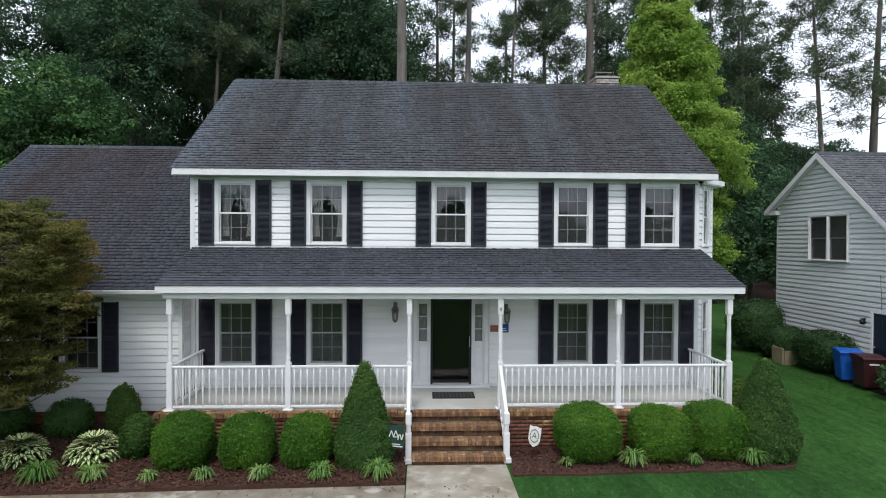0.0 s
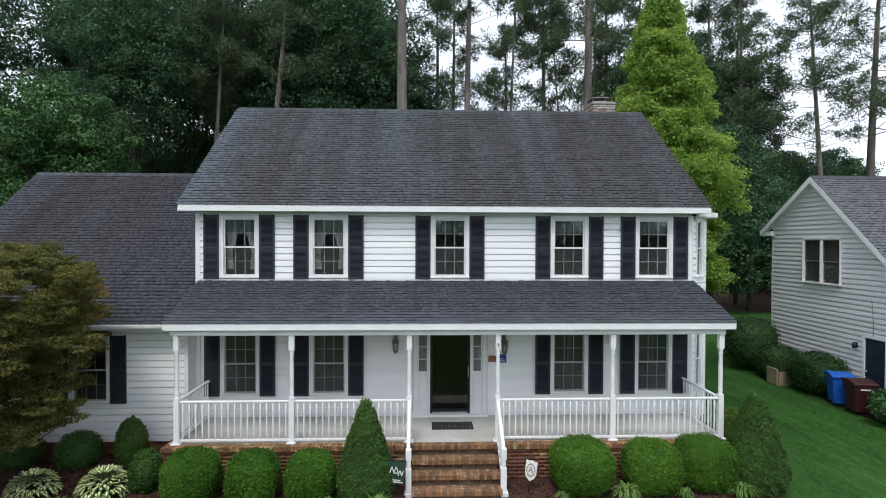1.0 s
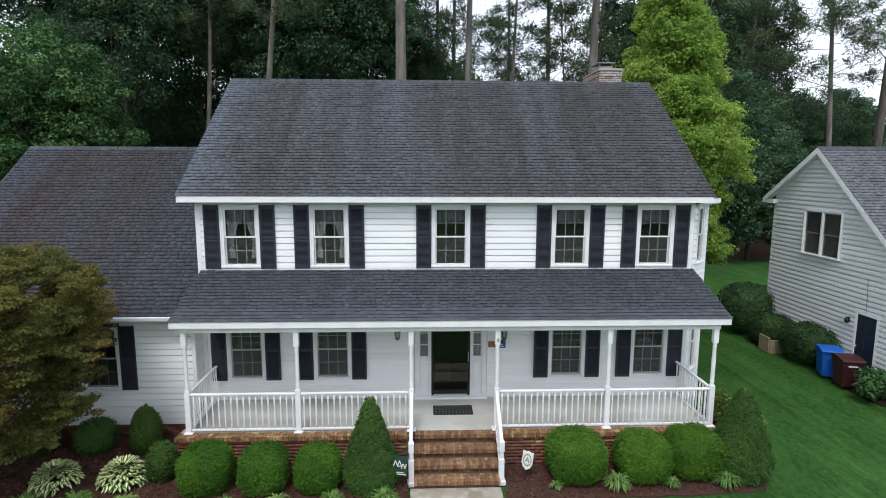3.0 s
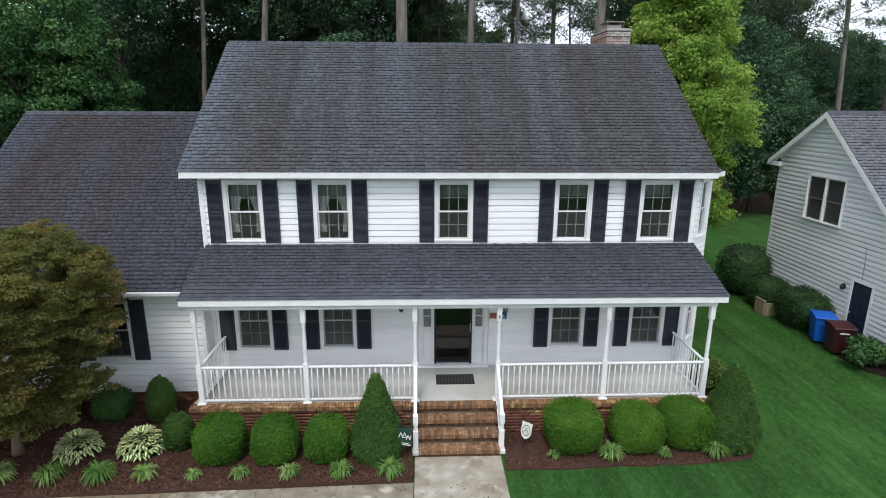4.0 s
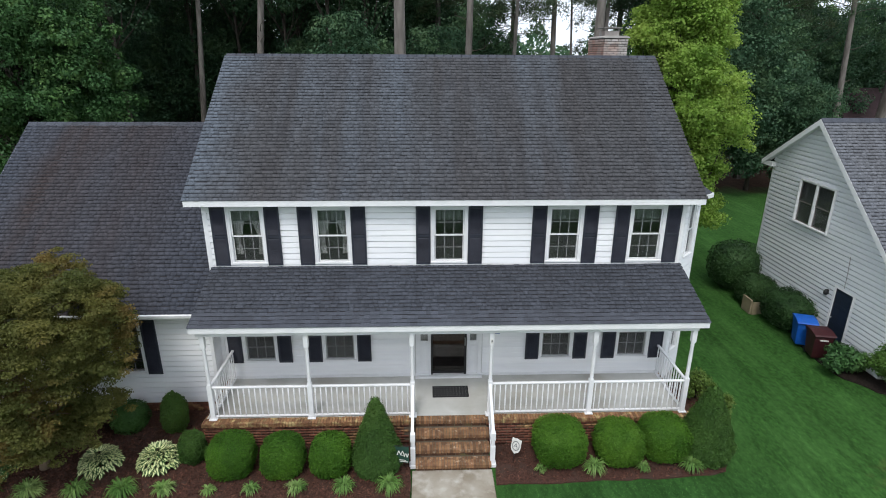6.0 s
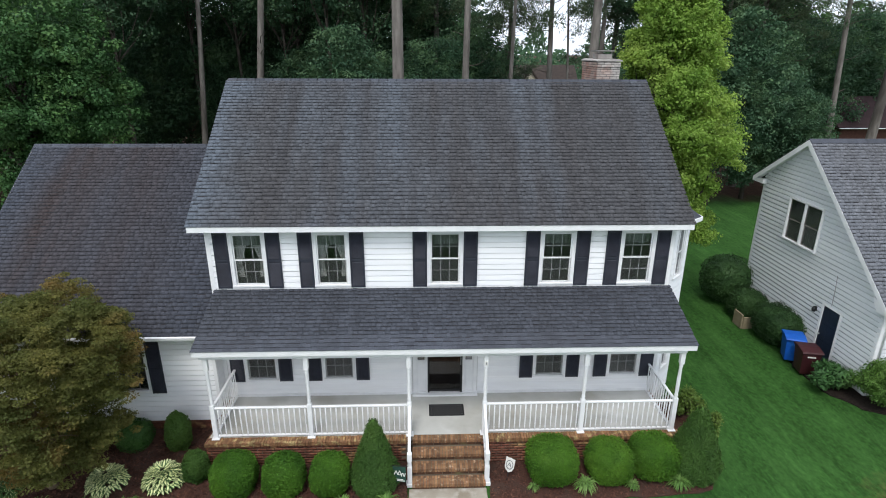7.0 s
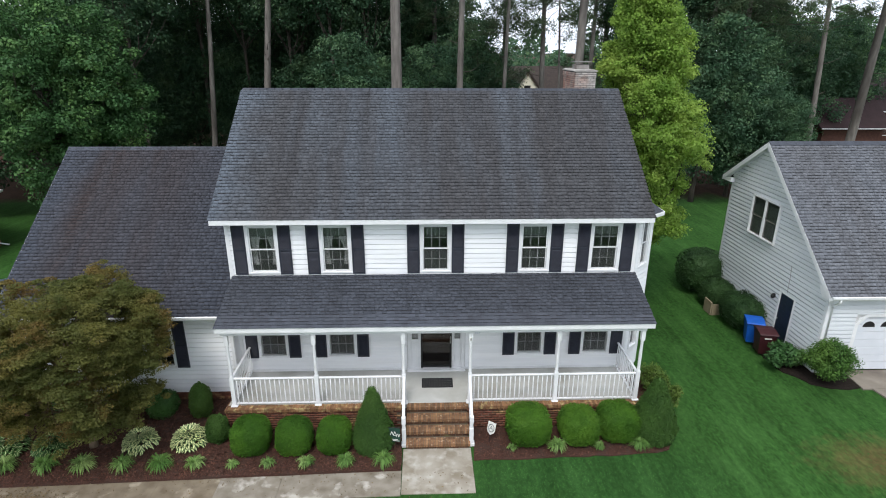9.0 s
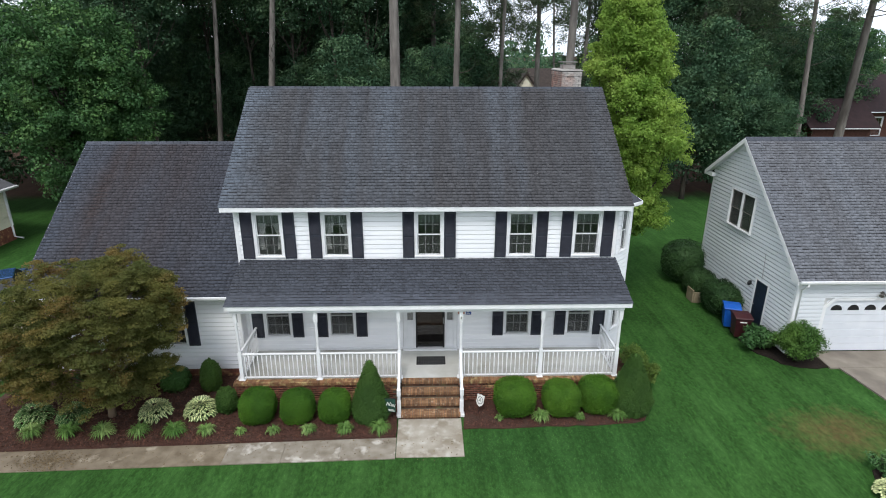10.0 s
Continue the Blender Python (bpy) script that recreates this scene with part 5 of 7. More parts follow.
# grass blades on the near lawn
rng = np.random.default_rng(31)
k = 330000
px, py = rng.uniform(-13, 14.5, k), -14.0 + 26.0 * rng.uniform(0, 1, k) ** 1.0
keep = (py < -3.2) | ((px > 5.9) & (py > -3.4))
for poly in (BED_R, BED_N, BED_C, [(-14, -4.95), (0.92, -4.47), (0.92, -2.6), (-14, -3.5)], [(13.55, -0.55), (13.95, -3.0), (15.4, -5.4), (17.2, -8.5), (25.0, -16.0), (25.0, 0.3), (12.3, 0.2), (12.3, 7), (25, 12)], [(-5.9, -2), (6.6, 0.2), (6.6, 7.7), (-6, 7.7)]):
    keep &= ~inside(px, py, poly)
bald = (((px - 11.6) * 0.62) ** 2 + (py + 3.75) ** 2 < 0.8) & (rng.uniform(size=k) < 0.7)
keep &= ~bald
px, py = px[keep], py[keep]
k = len(px)
kx = np.clip((px - 9.3) / 3.2, 0, 1)
hz = 0.25 * kx * kx * (3 - 2 * kx) * np.clip((py + 6.0) / 6.0, 0, 1)
base = np.stack([px, py, hz - 0.064], 1)
a, lean_ = rng.uniform(0, 2 * np.pi, k), rng.uniform(0.03, 0.075, k)
w = np.stack([-np.sin(a), np.cos(a), np.zeros(k)], 1) * rng.uniform(0.007, 0.014, (k, 1))
tip = base + np.stack([lean_ * np.cos(a), lean_ * np.sin(a), lean_ * rng.uniform(0.15, 0.5, k)], 1)
w *= np.where(np.cross(2 * w, tip - base)[:, 2:] < 0, -1, 1)
gvv = np.stack([base - w, base + w, tip], 1).reshape(-1, 3)
grass = raw("grass", gvv, np.arange(3 * k).reshape(k, 3), L_GRASS)
tagged(grass, "short mown green grass blades of the lawn", "grass", kind="stuff")


# ---- plants ----
def clipped_bush(x, y, r, h, material, seed, label, group="clipped bushes", square=2.6, n=5200, size=0.042, cone=0.0):
    """A clipped bush: dark twiggy core, dense small leaves over an uneven rounded body."""
    rng = np.random.default_rng(seed)
    t = thing("bush", label, "bush", group, (x, y, land(x, y) + 0.02))
    bm = bmesh.new()
    for k in range(5):
        a = 2 * math.pi * k / 5 + rng.uniform(-0.3, 0.3)
        tube([(0, 0, -0.03), (0.12 * math.cos(a), 0.12 * math.sin(a), h * 0.3), (r * 0.5 * math.cos(a), r * 0.5 * math.sin(a), h * 0.6)], [0.022, 0.018, 0.008], 6, bm)
    part("stems", bm, DARKBARK, t, "dark twiggy stems")
    p, nn = shell(rng, n, (1, 1, 1), square)
    lump = np.array([noise.noise(Vector((float(q[0]) * 2.2 + seed, float(q[1]) * 2.2, float(q[2]) * 2.2))) for q in p])
    fine = np.array([noise.noise(Vector((float(q[0]) * 9 + seed, float(q[1]) * 9, float(q[2]) * 9))) for q in p])
    s = (1 + (0.16 if square < 2.5 else 0.06) * lump + 0.10 * fine) * (1 - 0.16 * rng.uniform(0, 1, n) ** 2)
    p = p * s[:, None]
    zz = (p[:, 2] + 1) / 2
    taper = 1 - cone * np.clip(zz, 0, 1) ** 1.1
    p = np.stack([p[:, 0] * r * taper, p[:, 1] * r * taper, np.clip(zz, 0.02, 2) * h], 1)
    v, f = leaves(p, nn, size, 0.6, 0.85, rng)
    raw("foliage", v, f, material, t)
    bm = bmesh.new()
    bmesh.ops.create_icosphere(bm, subdivisions=3, radius=1.0)
    for q in bm.verts:
        d = q.co.normalized()
        k = (abs(d.x) ** square + abs(d.y) ** square + abs(d.z) ** square) ** (-1 / square) * 0.86
        z = (d.z * k + 1) / 2
        tp = 1 - cone * min(max(z, 0), 1) ** 1.1
        q.co = (d.x * k * r * tp, d.y * k * r * tp, max(z, 0.05) * h)
    part("inner_foliage", bm, material, t, "shaded inner foliage")
    return t


BOX_LAB = "round clipped bright-green boxwood bush in mulch before the porch"
for i, (x, y, r, h) in enumerate(((-4.98, -2.74, 0.50, 0.95), (-3.82, -2.78, 0.47, 0.93), (-2.76, -2.78, 0.45, 0.92), (2.5, -2.5, 0.60, 1.0), (3.88, -2.55, 0.54, 0.97), (5.0, -2.43, 0.56, 1.0))):
    clipped_bush(x, y, r, h, L_BOX, 40 + i, BOX_LAB, n=38000, size=0.026, square=2.9)


def cone_tree(x, y, r, h, seed, label, bulge=0.94):
    """A dense dwarf spruce: cone of many small tufts with an uneven outline."""
    rng = np.random.default_rng(seed)
    t = thing("dwarf_spruce", label, "conifer", "dwarf spruces", (x, y, land(x, y) + 0.02))
    part("trunk", tube([(0, 0, -0.05), (0, 0, h * 0.5), (0, 0, h * 0.95)], [0.05, 0.035, 0.01], 7), DARKBARK, t)
    k = int(2300 * h * r / 0.7)
    u = rng.uniform(0, 1, k)
    z = h * (1 - np.sqrt(1 - u * 0.995)) * 0.98 + 0.02
    a = rng.uniform(0, 2 * np.pi, k)
    env = r * np.clip((1 - z / h), 0, 1) ** bulge * np.clip(z / (0.2 * h) * 0.4 + 0.6, 0, 1)
    lump = np.array([noise.noise(Vector((float(math.cos(q) * e_) * 7 + seed, float(math.sin(q) * e_) * 7, float(z_) * 7))) for q, e_, z_ in zip(a, env, z)])
    crevice = np.clip(1 - np.abs(lump) / 0.10, 0, 1) * np.clip(1.6 * (1 - z / h) - 0.15, 0, 1)
    rad = env * (1.02 + 0.10 * lump - 0.30 * crevice + 0.02 * rng.normal(size=k))
    c = np.stack([rad * np.cos(a), rad * np.sin(a), z], 1)
    per = 24
    pts = np.repeat(c, per, 0) + rng.normal(size=(k * per, 3)) * 0.026
    out = np.repeat(np.stack([np.cos(a), np.sin(a), 0.5 + 0 * a], 1), per, 0)
    v, f = leaves(pts, unit(out), 0.036, 0.5, 0.45, rng, along=np.tile([0, 0, 1.0], (k * per, 1)) + 0.6 * out)
    raw("foliage", v, f, L_SPRUCE, t)
    part("inner_foliage", lathe([(r * 0.58, 0.05), (r * 0.66, 0.15 * h), (r * 0.44, 0.4 * h), (r * 0.2, 0.7 * h), (0.02, 0.95 * h)], 14), L_SPRUCE, t, "shaded inner foliage")
    return t


cone_tree(-1.72, -2.75, 0.66, 2.02, 61, "tall cone-shaped dwarf spruce beside the brick steps")
cone_tree(5.98, -2.5, 0.73, 2.0, 62, "cone-shaped dwarf spruce at the bed's corner", 0.88)
clipped_bush(-6.85, -1.25, 0.36, 1.12, L_SPRUCE, 63, "small upright dark conifer bush before the wing", "dwarf conifers", 2.1, 12000, 0.034, 0.25)
clipped_bush(-5.98, -2.4, 0.33, 0.86, L_SPRUCE, 64, "low round dark dwarf conifer in the mulch bed", "dwarf conifers", 2.0, 10000, 0.034, 0.12)
clipped_bush(-8.0, -1.15, 0.42, 0.78, L_MIDBOX, 51, "small green round bush before the wing", n=3600)
clipped_bush(-9.3, -1.15, 0.46, 0.82, L_MIDBOX, 52, "small green round bush before the wing", n=3600)
clipped_bush(-10.6, -1.15, 0.46, 0.82, L_MIDBOX, 53, "small green round bush before the wing", n=3600)
clipped_bush(11.75, 7.1, 0.98, 1.85, L_DARKBOX, 54, "large round dark clipped bush beside a neighbouring house", n=9000, size=0.06)
clipped_bush(11.75, 5.5, 0.6, 1.05, L_DARKBOX, 55, "dark clipped hedge bush along a grey wall", n=7000, size=0.055, square=3.6)
clipped_bush(11.86, 3.75, 0.66, 1.15, L_DARKBOX, 56, "dark clipped hedge bush along a grey wall", n=8000, size=0.055, square=3.6).scale = (1.0, 1.35, 1.0)


def loose_shrub(x, y, r, h, material, seed, label, n=3000, size=0.07, blooms=0, stems=24):
    """A loose shrub: arching stems with leaves in clumps and gaps."""
    rng = np.random.default_rng(seed)
    t = thing("shrub", label, "shrub", at=(x, y, land(x, y) + 0.02))
    bm = bmesh.new()
    tips = []
    for k in range(stems):
        a, el = rng.uniform(0, 2 * math.pi), rng.uniform(0.15, 1.0)
        q = (r * el * math.cos(a), r * el * math.sin(a), h * (1 - 0.45 * el * el) * rng.uniform(0.8, 1.05))
        tube([(0.04 * math.cos(a), 0.04 * math.sin(a), -0.03), (q[0] * 0.5, q[1] * 0.5, q[2] * 0.65), q], [0.014, 0.010, 0.004], 5, bm)
        for s in (0.5, 0.75, 1.0):
            tips.append((q[0] * s, q[1] * s, q[2] * (s if s > 0.7 else 0.6)))
    part("stems", bm, DARKBARK, t, "thin woody stems")
    tips = np.array(tips)
    c = tips[rng.integers(0, len(tips), n)]
    d = unit(rng.normal(size=(n, 3)))
    p = c + d * rng.uniform(0.3, 1, (n, 1)) * 0.30 * r
    p[:, 2] = np.maximum(p[:, 2], 0.03)
    v, f = leaves(p, unit(d + (0, 0, 0.8)), size, 0.5, 0.6, rng)
    raw("foliage", v, f, material, t)
    if blooms:
        c = tips[rng.integers(0, len(tips), blooms)] + rng.normal(size=(blooms, 3)) * 0.1 * r + (0, 0, 0.1)
        v, f = leaves(c, np.tile([0, 0, 1.0], (blooms, 1)), 0.05, 0.8, 0.8, rng)
        tagged(raw("blooms", v, f, L_HOSTAW, t, "small pale blooms"), kind="stuff")
    return t


loose_shrub(7.0, -1.0, 0.5, 0.68, L_LIME, 71, "loose green azalea shrub at the porch corner", 4200)
loose_shrub(6.8, -0.15, 0.5, 0.85, L_LIME, 72, "loose green azalea shrub by the bay", 2600)
loose_shrub(12.5, -0.28, 0.70, 1.32, L_GARAGE, 78, "leafy round green shrub at a garage corner", 26000, 0.06, stems=80)
loose_shrub(11.6, 0.75, 0.62, 0.72, L_LEFT, 74, "low broad-leaved shrub beside a side door", 3200, 0.14)
loose_shrub(11.55, -5.35, 0.45, 0.45, L_HOSTAG, 75, "low bluish-green shrub at the lawn edge", 1200, 0.09)


def blade_tuft(x, y, r, seed, name, label, group, material, n=150, wide=0.012):
    """A tuft of long arching strap leaves."""
    rng = np.random.default_rng(seed)
    t = thing(name, label, "plant", group, (x, y, land(x, y) + 0.03))
    vs, fs = [], []
    for i in range(n):
        a, reach = rng.uniform(0, 2 * math.pi), r * rng.uniform(0.35, 1.1)
        hgt = r * rng.uniform(0.6, 1.2)
        d, s = np.array([math.cos(a), math.sin(a), 0]), np.array([-math.sin(a), math.cos(a), 0])
        pts = [d * 0.02, d * reach * 0.35 + (0, 0, hgt * 0.75), d * reach * 0.72 + (0, 0, hgt * 0.85), d * reach + (0, 0, hgt * rng.uniform(0.3, 0.7))]
        w = [wide * 0.6, wide, wide * 0.8, 0.002]
        k = len(vs)
        for q, ww_ in zip(pts, w):
            vs += [q - s * ww_, q + s * ww_]
        fs += [(k + 2 * j, k + 2 * j + 1, k + 2 * j + 3, k + 2 * j + 2) for j in range(3)]
    raw("foliage", vs, fs, material, t)
    return t


LIRI = [(-11.0, 0.36), (-10.0, 0.36), (-9.06, 0.36), (-8.08, 0.34), (-7.11, 0.36), (-6.25, 0.28), (-5.31, 0.19), (-4.4, 0.23), (-3.43, 0.26), (-2.39, 0.28), (-1.42, 0.34)]
for i, (x, r) in enumerate(LIRI):
    blade_tuft(x, -3.42, r, 80 + i, "lily_turf", "tuft of pale-edged green lily turf along the path", "lily turf row", L_LIRI, int(620 * r), 0.011)
for i, (x, y, r) in enumerate(((2.0, -2.95, 0.16), (3.2, -3.0, 0.30), (4.35, -2.98, 0.2), (5.45, -3.0, 0.3))):
    blade_tuft(x, y, r, 95 + i, "lily_turf", "tuft of pale-edged green lily turf among round bushes", "lily turf row", L_LIRI, int(620 * r), 0.011)


def hosta(x, y, r, seed, label, cream=0.62, n=440):
    """A hosta: rings of arching pointed leaves, green with cream centres."""
    rng = np.random.default_rng(seed)
    t = thing("hosta", label, "plant", "hostas", (x, y, land(x, y) + 0.03))
    sets = {"leaf_margins": ([], []), "leaf_centres": ([], [])}
    for i in range(n):
        lvl = rng.uniform(0, 1) ** 1.15
        a = rng.uniform(0, 2 * math.pi)
        d, s = np.array([math.cos(a), math.sin(a), 0]), np.array([-math.sin(a), math.cos(a), 0])
        el = math.radians(82 - 84 * lvl)
        out, z0 = r * 0.72 * math.cos(el), r * (0.28 + 0.55 * math.sin(el))
        ln, w = r * rng.uniform(0.24, 0.34), r * rng.uniform(0.072, 0.100)
        a2 = a + rng.uniform(-1.0, 1.0)
        d2, s = np.array([math.cos(a2), math.sin(a2), 0]), np.array([-math.sin(a2), math.cos(a2), 0])
        fall = -0.45 + 1.0 * lvl + rng.uniform(-0.15, 0.2)
        mids = [d * out + d2 * ln * q * (1 - 0.2 * lvl) + np.array([0, 0, z0 - fall * ln * q * (0.4 + 0.6 * q)]) for q in (0, 0.3, 0.65, 1.0)]
        for key, frac, lift in (("leaf_margins", 1.0, 0.0), ("leaf_centres", cream, 0.006)):
            vs, fs = sets[key]
            k = len(vs)
            for q, ww_ in zip(mids, (0.25, 0.95, 0.8, 0.04)):
                e = np.array([0, 0, lift])
                vs += [q - s * w * ww_ * frac + e + (0, 0, 0.25 * w * ww_ * frac), q + e, q + s * w * ww_ * frac + e + (0, 0, 0.25 * w * ww_ * frac)]
            for j in range(3):
                fs += [(k + 3 * j, k + 3 * j + 1, k + 3 * j + 4, k + 3 * j + 3), (k + 3 * j + 1, k + 3 * j + 2, k + 3 * j + 5, k + 3 * j + 4)]
    raw("leaf_edging", *sets["leaf_margins"], L_HOSTAG, t, "green leaf margins")
    raw("leaf_centre", *sets["leaf_centres"], L_HOSTAW, t, "cream-yellow leaf centres")
    bm = bmesh.new()
    for k in range(12):
        a = 2 * math.pi * k / 12
        tube([(0.02 * math.cos(a), 0.02 * math.sin(a), -0.03), (0.3 * r * math.cos(a), 0.3 * r * math.sin(a), 0.5 * r)], [0.01, 0.006], 5, bm)
    part("stalks", bm, L_HOSTAG, t)
    return t


hosta(-8.02, -2.55, 0.52, 101, "variegated hosta with broad cream-centred leaves in mulch", 0.56)
hosta(-6.72, -2.5, 0.54, 102, "variegated hosta with green-edged cream leaves in mulch", 0.5)
hosta(-10.3, -2.65, 0.52, 103, "dark hosta in the shade of the small maple", 0.1)
hosta(-11.4, -2.7, 0.55, 104, "dark hosta in the shade of the small maple", 0.1)
hosta(11.1, -6.15, 0.42, 106, "variegated hosta with broad cream leaves at the lawn edge", 0.85)


# ---- trees ----
def bent(p, q, rng, sag=0.08, k=5):
    p, q = np.array(p, float), np.array(q, float)
    ln = np.linalg.norm(q - p)
    off = rng.normal(size=3) * sag * ln
    return [tuple(p + (q - p) * s + off * math.sin(math.pi * s)) for s in np.linspace(0, 1, k)]


def leafy_tree(name, label, category, at, height, trunk_r, crown, n_clump, per, size, material, bark, seed, clump_r=0.7, group="", start=0.25, aspect=0.6, flat=1.0, trunk_top=0.8, lean=(0, 0), single=False, limbs=46):
    """A tapered trunk, limbs to each clump, and a crown of small leaves. crown(rng) gives clump centres from the base."""
    rng = np.random.default_rng(seed)
    t = thing(name, label, category, group, at)
    top = height * trunk_top
    bm = bmesh.new()
    stem = [(lean[0] * s + 0.04 * height * 0.3 * math.sin(3 * s + seed), lean[1] * s + 0.03 * height * 0.3 * math.cos(2 * s + seed) - 0.009 * height, s * top - 0.1 * (1 - s)) for s in np.linspace(0, 1, 8)]
    tube(stem, [trunk_r * (1 - 0.85 * s) * (1.35 if s == 0 else 1) for s in np.linspace(0, 1, 8)], 10, bm)
    cs = np.array([crown(rng) for _ in range(n_clump)])
    for c in cs[:: max(1, n_clump // limbs)]:
        s = min(max(start, (c[2] / top) * rng.uniform(0.45, 0.8)), 0.97)
        i = s * 7
        a, b = np.array(stem[int(i)]), np.array(stem[min(int(i) + 1, 7)])
        p = a + (b - a) * (i - int(i))
        r0 = trunk_r * (1 - 0.85 * s) * 0.5
        lb = tube(bent(p, c, rng), [r0, r0 * 0.75, r0 * 0.5, r0 * 0.32, r0 * 0.15], 6, None if single else bm)
        if single:
            part("limb", lb, bark, t)
    part("trunk", bm, bark, t)
    n = n_clump * per
    d = unit(rng.normal(size=(n, 3)))
    rad = clump_r * rng.uniform(0.6, 1.25, n_clump).repeat(per) * rng.uniform(0.25, 1, n) ** 0.45
    p = cs.repeat(per, 0) + d * rad[:, None] * np.array([1, 1, 0.62 * flat])
    v, f = leaves(p, unit(d + (0, 0, 0.7)), size, aspect, 0.55, rng, droop=0.35)
    raw("crown", v, f, material, t)
    return t


def dome(rx, ry, z0, z1, hollow=0.55, shape=2.0):
    """Clump centres near the skin of a crown, fuller below the middle."""
    def give(rng):
        d = unit(rng.normal(size=3))
        s = rng.uniform(hollow, 1.0)
        zc, rz = (z0 + z1) / 2, (z1 - z0) / 2
        return (d[0] * rx * s, d[1] * ry * s, zc + d[2] * rz * s)
    return give


def lobed(lobes, thin=0.35):
    """Clump centres in flat layered lobes, each (x, y, z, reach)."""
    def give(rng):
        x, y, z, r = lobes[int(rng.integers(0, len(lobes)))]
        a, s = rng.uniform(0, 2 * math.pi), rng.uniform(0, 1) ** 0.5
        if rng.uniform() < 0.14:
            s *= 1.35
            z += 0.22 * r
        return (x + r * s * math.cos(a), y + r * s * math.sin(a), z + r * thin * (rng.uniform(-1, 1) - 0.7 * s * s))
    return give


def layered_dome(seed, centre, radii, count, floor):
    """Lobes of a low spreading crown: flat sprays over the skin of a broad dome, a few within."""
    rng = np.random.default_rng(seed)
    out = []
    for i in range(count):
        a = i * 2.39996 + rng.uniform(-0.3, 0.3)
        u = 1 - 1.82 * (i + 0.5) / count
        ring = (1 - abs(u) ** 2.6) ** 0.45
        k = rng.uniform(0.82, 1.12) if rng.uniform() < 0.78 else rng.uniform(0.35, 0.7)
        z = centre[2] + radii[2] * u * k
        out.append((centre[0] + radii[0] * ring * k * math.cos(a), centre[1] + radii[1] * ring * k * math.sin(a), max(z, floor + rng.uniform(0, 0.4)), rng.uniform(0.22, 0.46)))
    return out


# lobes before the wing's window and high on the far side are cut back
def pruned(lobes):
    return [q for q in lobes if q[0] < (1.45 if q[2] < 2.75 else 2.1) and (q[2] < 3.7 or q[0] > -1.5)]


# the small bronze-green maple before the wing: layered low crown on a short trunk
MAPLE_LOBES = pruned(layered_dome(17, (-0.12, 0.0, 3.0), (2.4, 1.95, 1.78), 190, 1.15)) + [(1.7, 0.0, 4.72, 0.35), (1.45, -0.3, 4.4, 0.45), (0.5, 0.1, 4.6, 0.4), (2.2, -0.2, 4.1, 0.35), (2.25, -0.1, 3.85, 0.4), (2.4, 0.2, 3.45, 0.4), (2.2, -0.4, 4.25, 0.3), (1.9, 0.2, 4.45, 0.35), (2.3, -0.5, 3.2, 0.4), (-2.2, -0.5, 1.65, 0.45), (-2.6, -0.3, 1.8, 0.5), (-1.5, -1.0, 1.6, 0.4), (-2.9, 0.0, 2.3, 0.5), (-2.8, 0.3, 3.0, 0.5), (-3.0, -0.3, 1.7, 0.5), (1.4, -0.5, 1.55, 0.42), (1.75, 0.1, 1.65, 0.40), (1.1, 0.6, 1.4, 0.45), (0.8, 0.9, 1.25, 0.45), (1.75, -0.5, 1.95, 0.36), (1.6, -0.7, 1.5, 0.36), (-1.0, -0.9, 1.6, 0.5), (0.0, -1.1, 1.7, 0.5), (0.8, -0.9, 1.6, 0.45), (-0.6, 0.9, 1.4, 0.5), (0.4, 0.6, 1.4, 0.5), (1.2, -0.2, 1.7, 0.45), (-1.6, 0.6, 1.4, 0.5), (-2.4, -0.2, 1.4, 0.5), (0.0, 0.0, 2.0, 0.6), (-1.0, 0.1, 2.0, 0.6), (0.9, 0.2, 2.3, 0.5), (-1.9, 0.1, 2.0, 0.6), (1.5, -0.3, 2.0, 0.4), (1.6, 0.1, 2.6, 0.4)]
leafy_tree("japanese_maple", "spreading bronze-green Japanese maple in the mulch bed", "tree", (-9.28, -2.55, -0.02), 4.6, 0.10, lobed(MAPLE_LOBES, 0.40), 2600, 100, 0.054, L_MAPLE, MAPLEBARK, 201, 0.20, start=0.16, aspect=0.6, flat=0.5, trunk_top=0.72, single=True, limbs=60)


def sweeping(levels, reaches, keep):
    """Clump centres along drooping boughs of a broad cone; keep(x, y, z) clears what stands beside it."""
    def give(rng):
        while True:
            z = rng.uniform(levels[0], levels[-1])
            r = float(np.interp(z, levels, reaches))
            if rng.uniform() > (0.25 + r) / (0.25 + max(reaches)):
                continue
            tier = round(z / 0.6) * 0.6
            a = rng.integers(0, 11) * 0.571 + tier * 1.9 + rng.normal() * 0.26
            s = rng.uniform(0.15, 1.0) ** 0.55 * (0.86 + 0.30 * math.sin(3.1 * tier + 2.0 * a) * math.sin(1.3 * tier + a))
            p = (r * s * math.cos(a), r * s * math.sin(a), tier + 0.9 * (z - tier) + 0.45 * (1 - s) - 0.30 * s * s)
            if keep(*p):
                return p
    return give


# the tall bright tree at the rear corner
TULIP = (7.85, 6.3, 0.0)
boughs = sweeping((2.9, 3.6, 4.6, 6.0, 7.3, 8.7, 9.6, 10.7, 12.0, 13.4, 14.8), (1.2, 1.9, 2.4, 2.6, 2.6, 2.3, 1.95, 1.5, 1.05, 0.6, 0.15), lambda x, y, z: x > -0.9 or z > 9.3)
leafy_tree("tulip_tree", "tall bright yellow-green leafy tree behind the house corner", "tree", TULIP, 14.8, 0.16, boughs, 4300, 42, 0.086, L_YEL, DARKBARK, 202, 0.28, start=0.2, aspect=0.8, trunk_top=0.93)
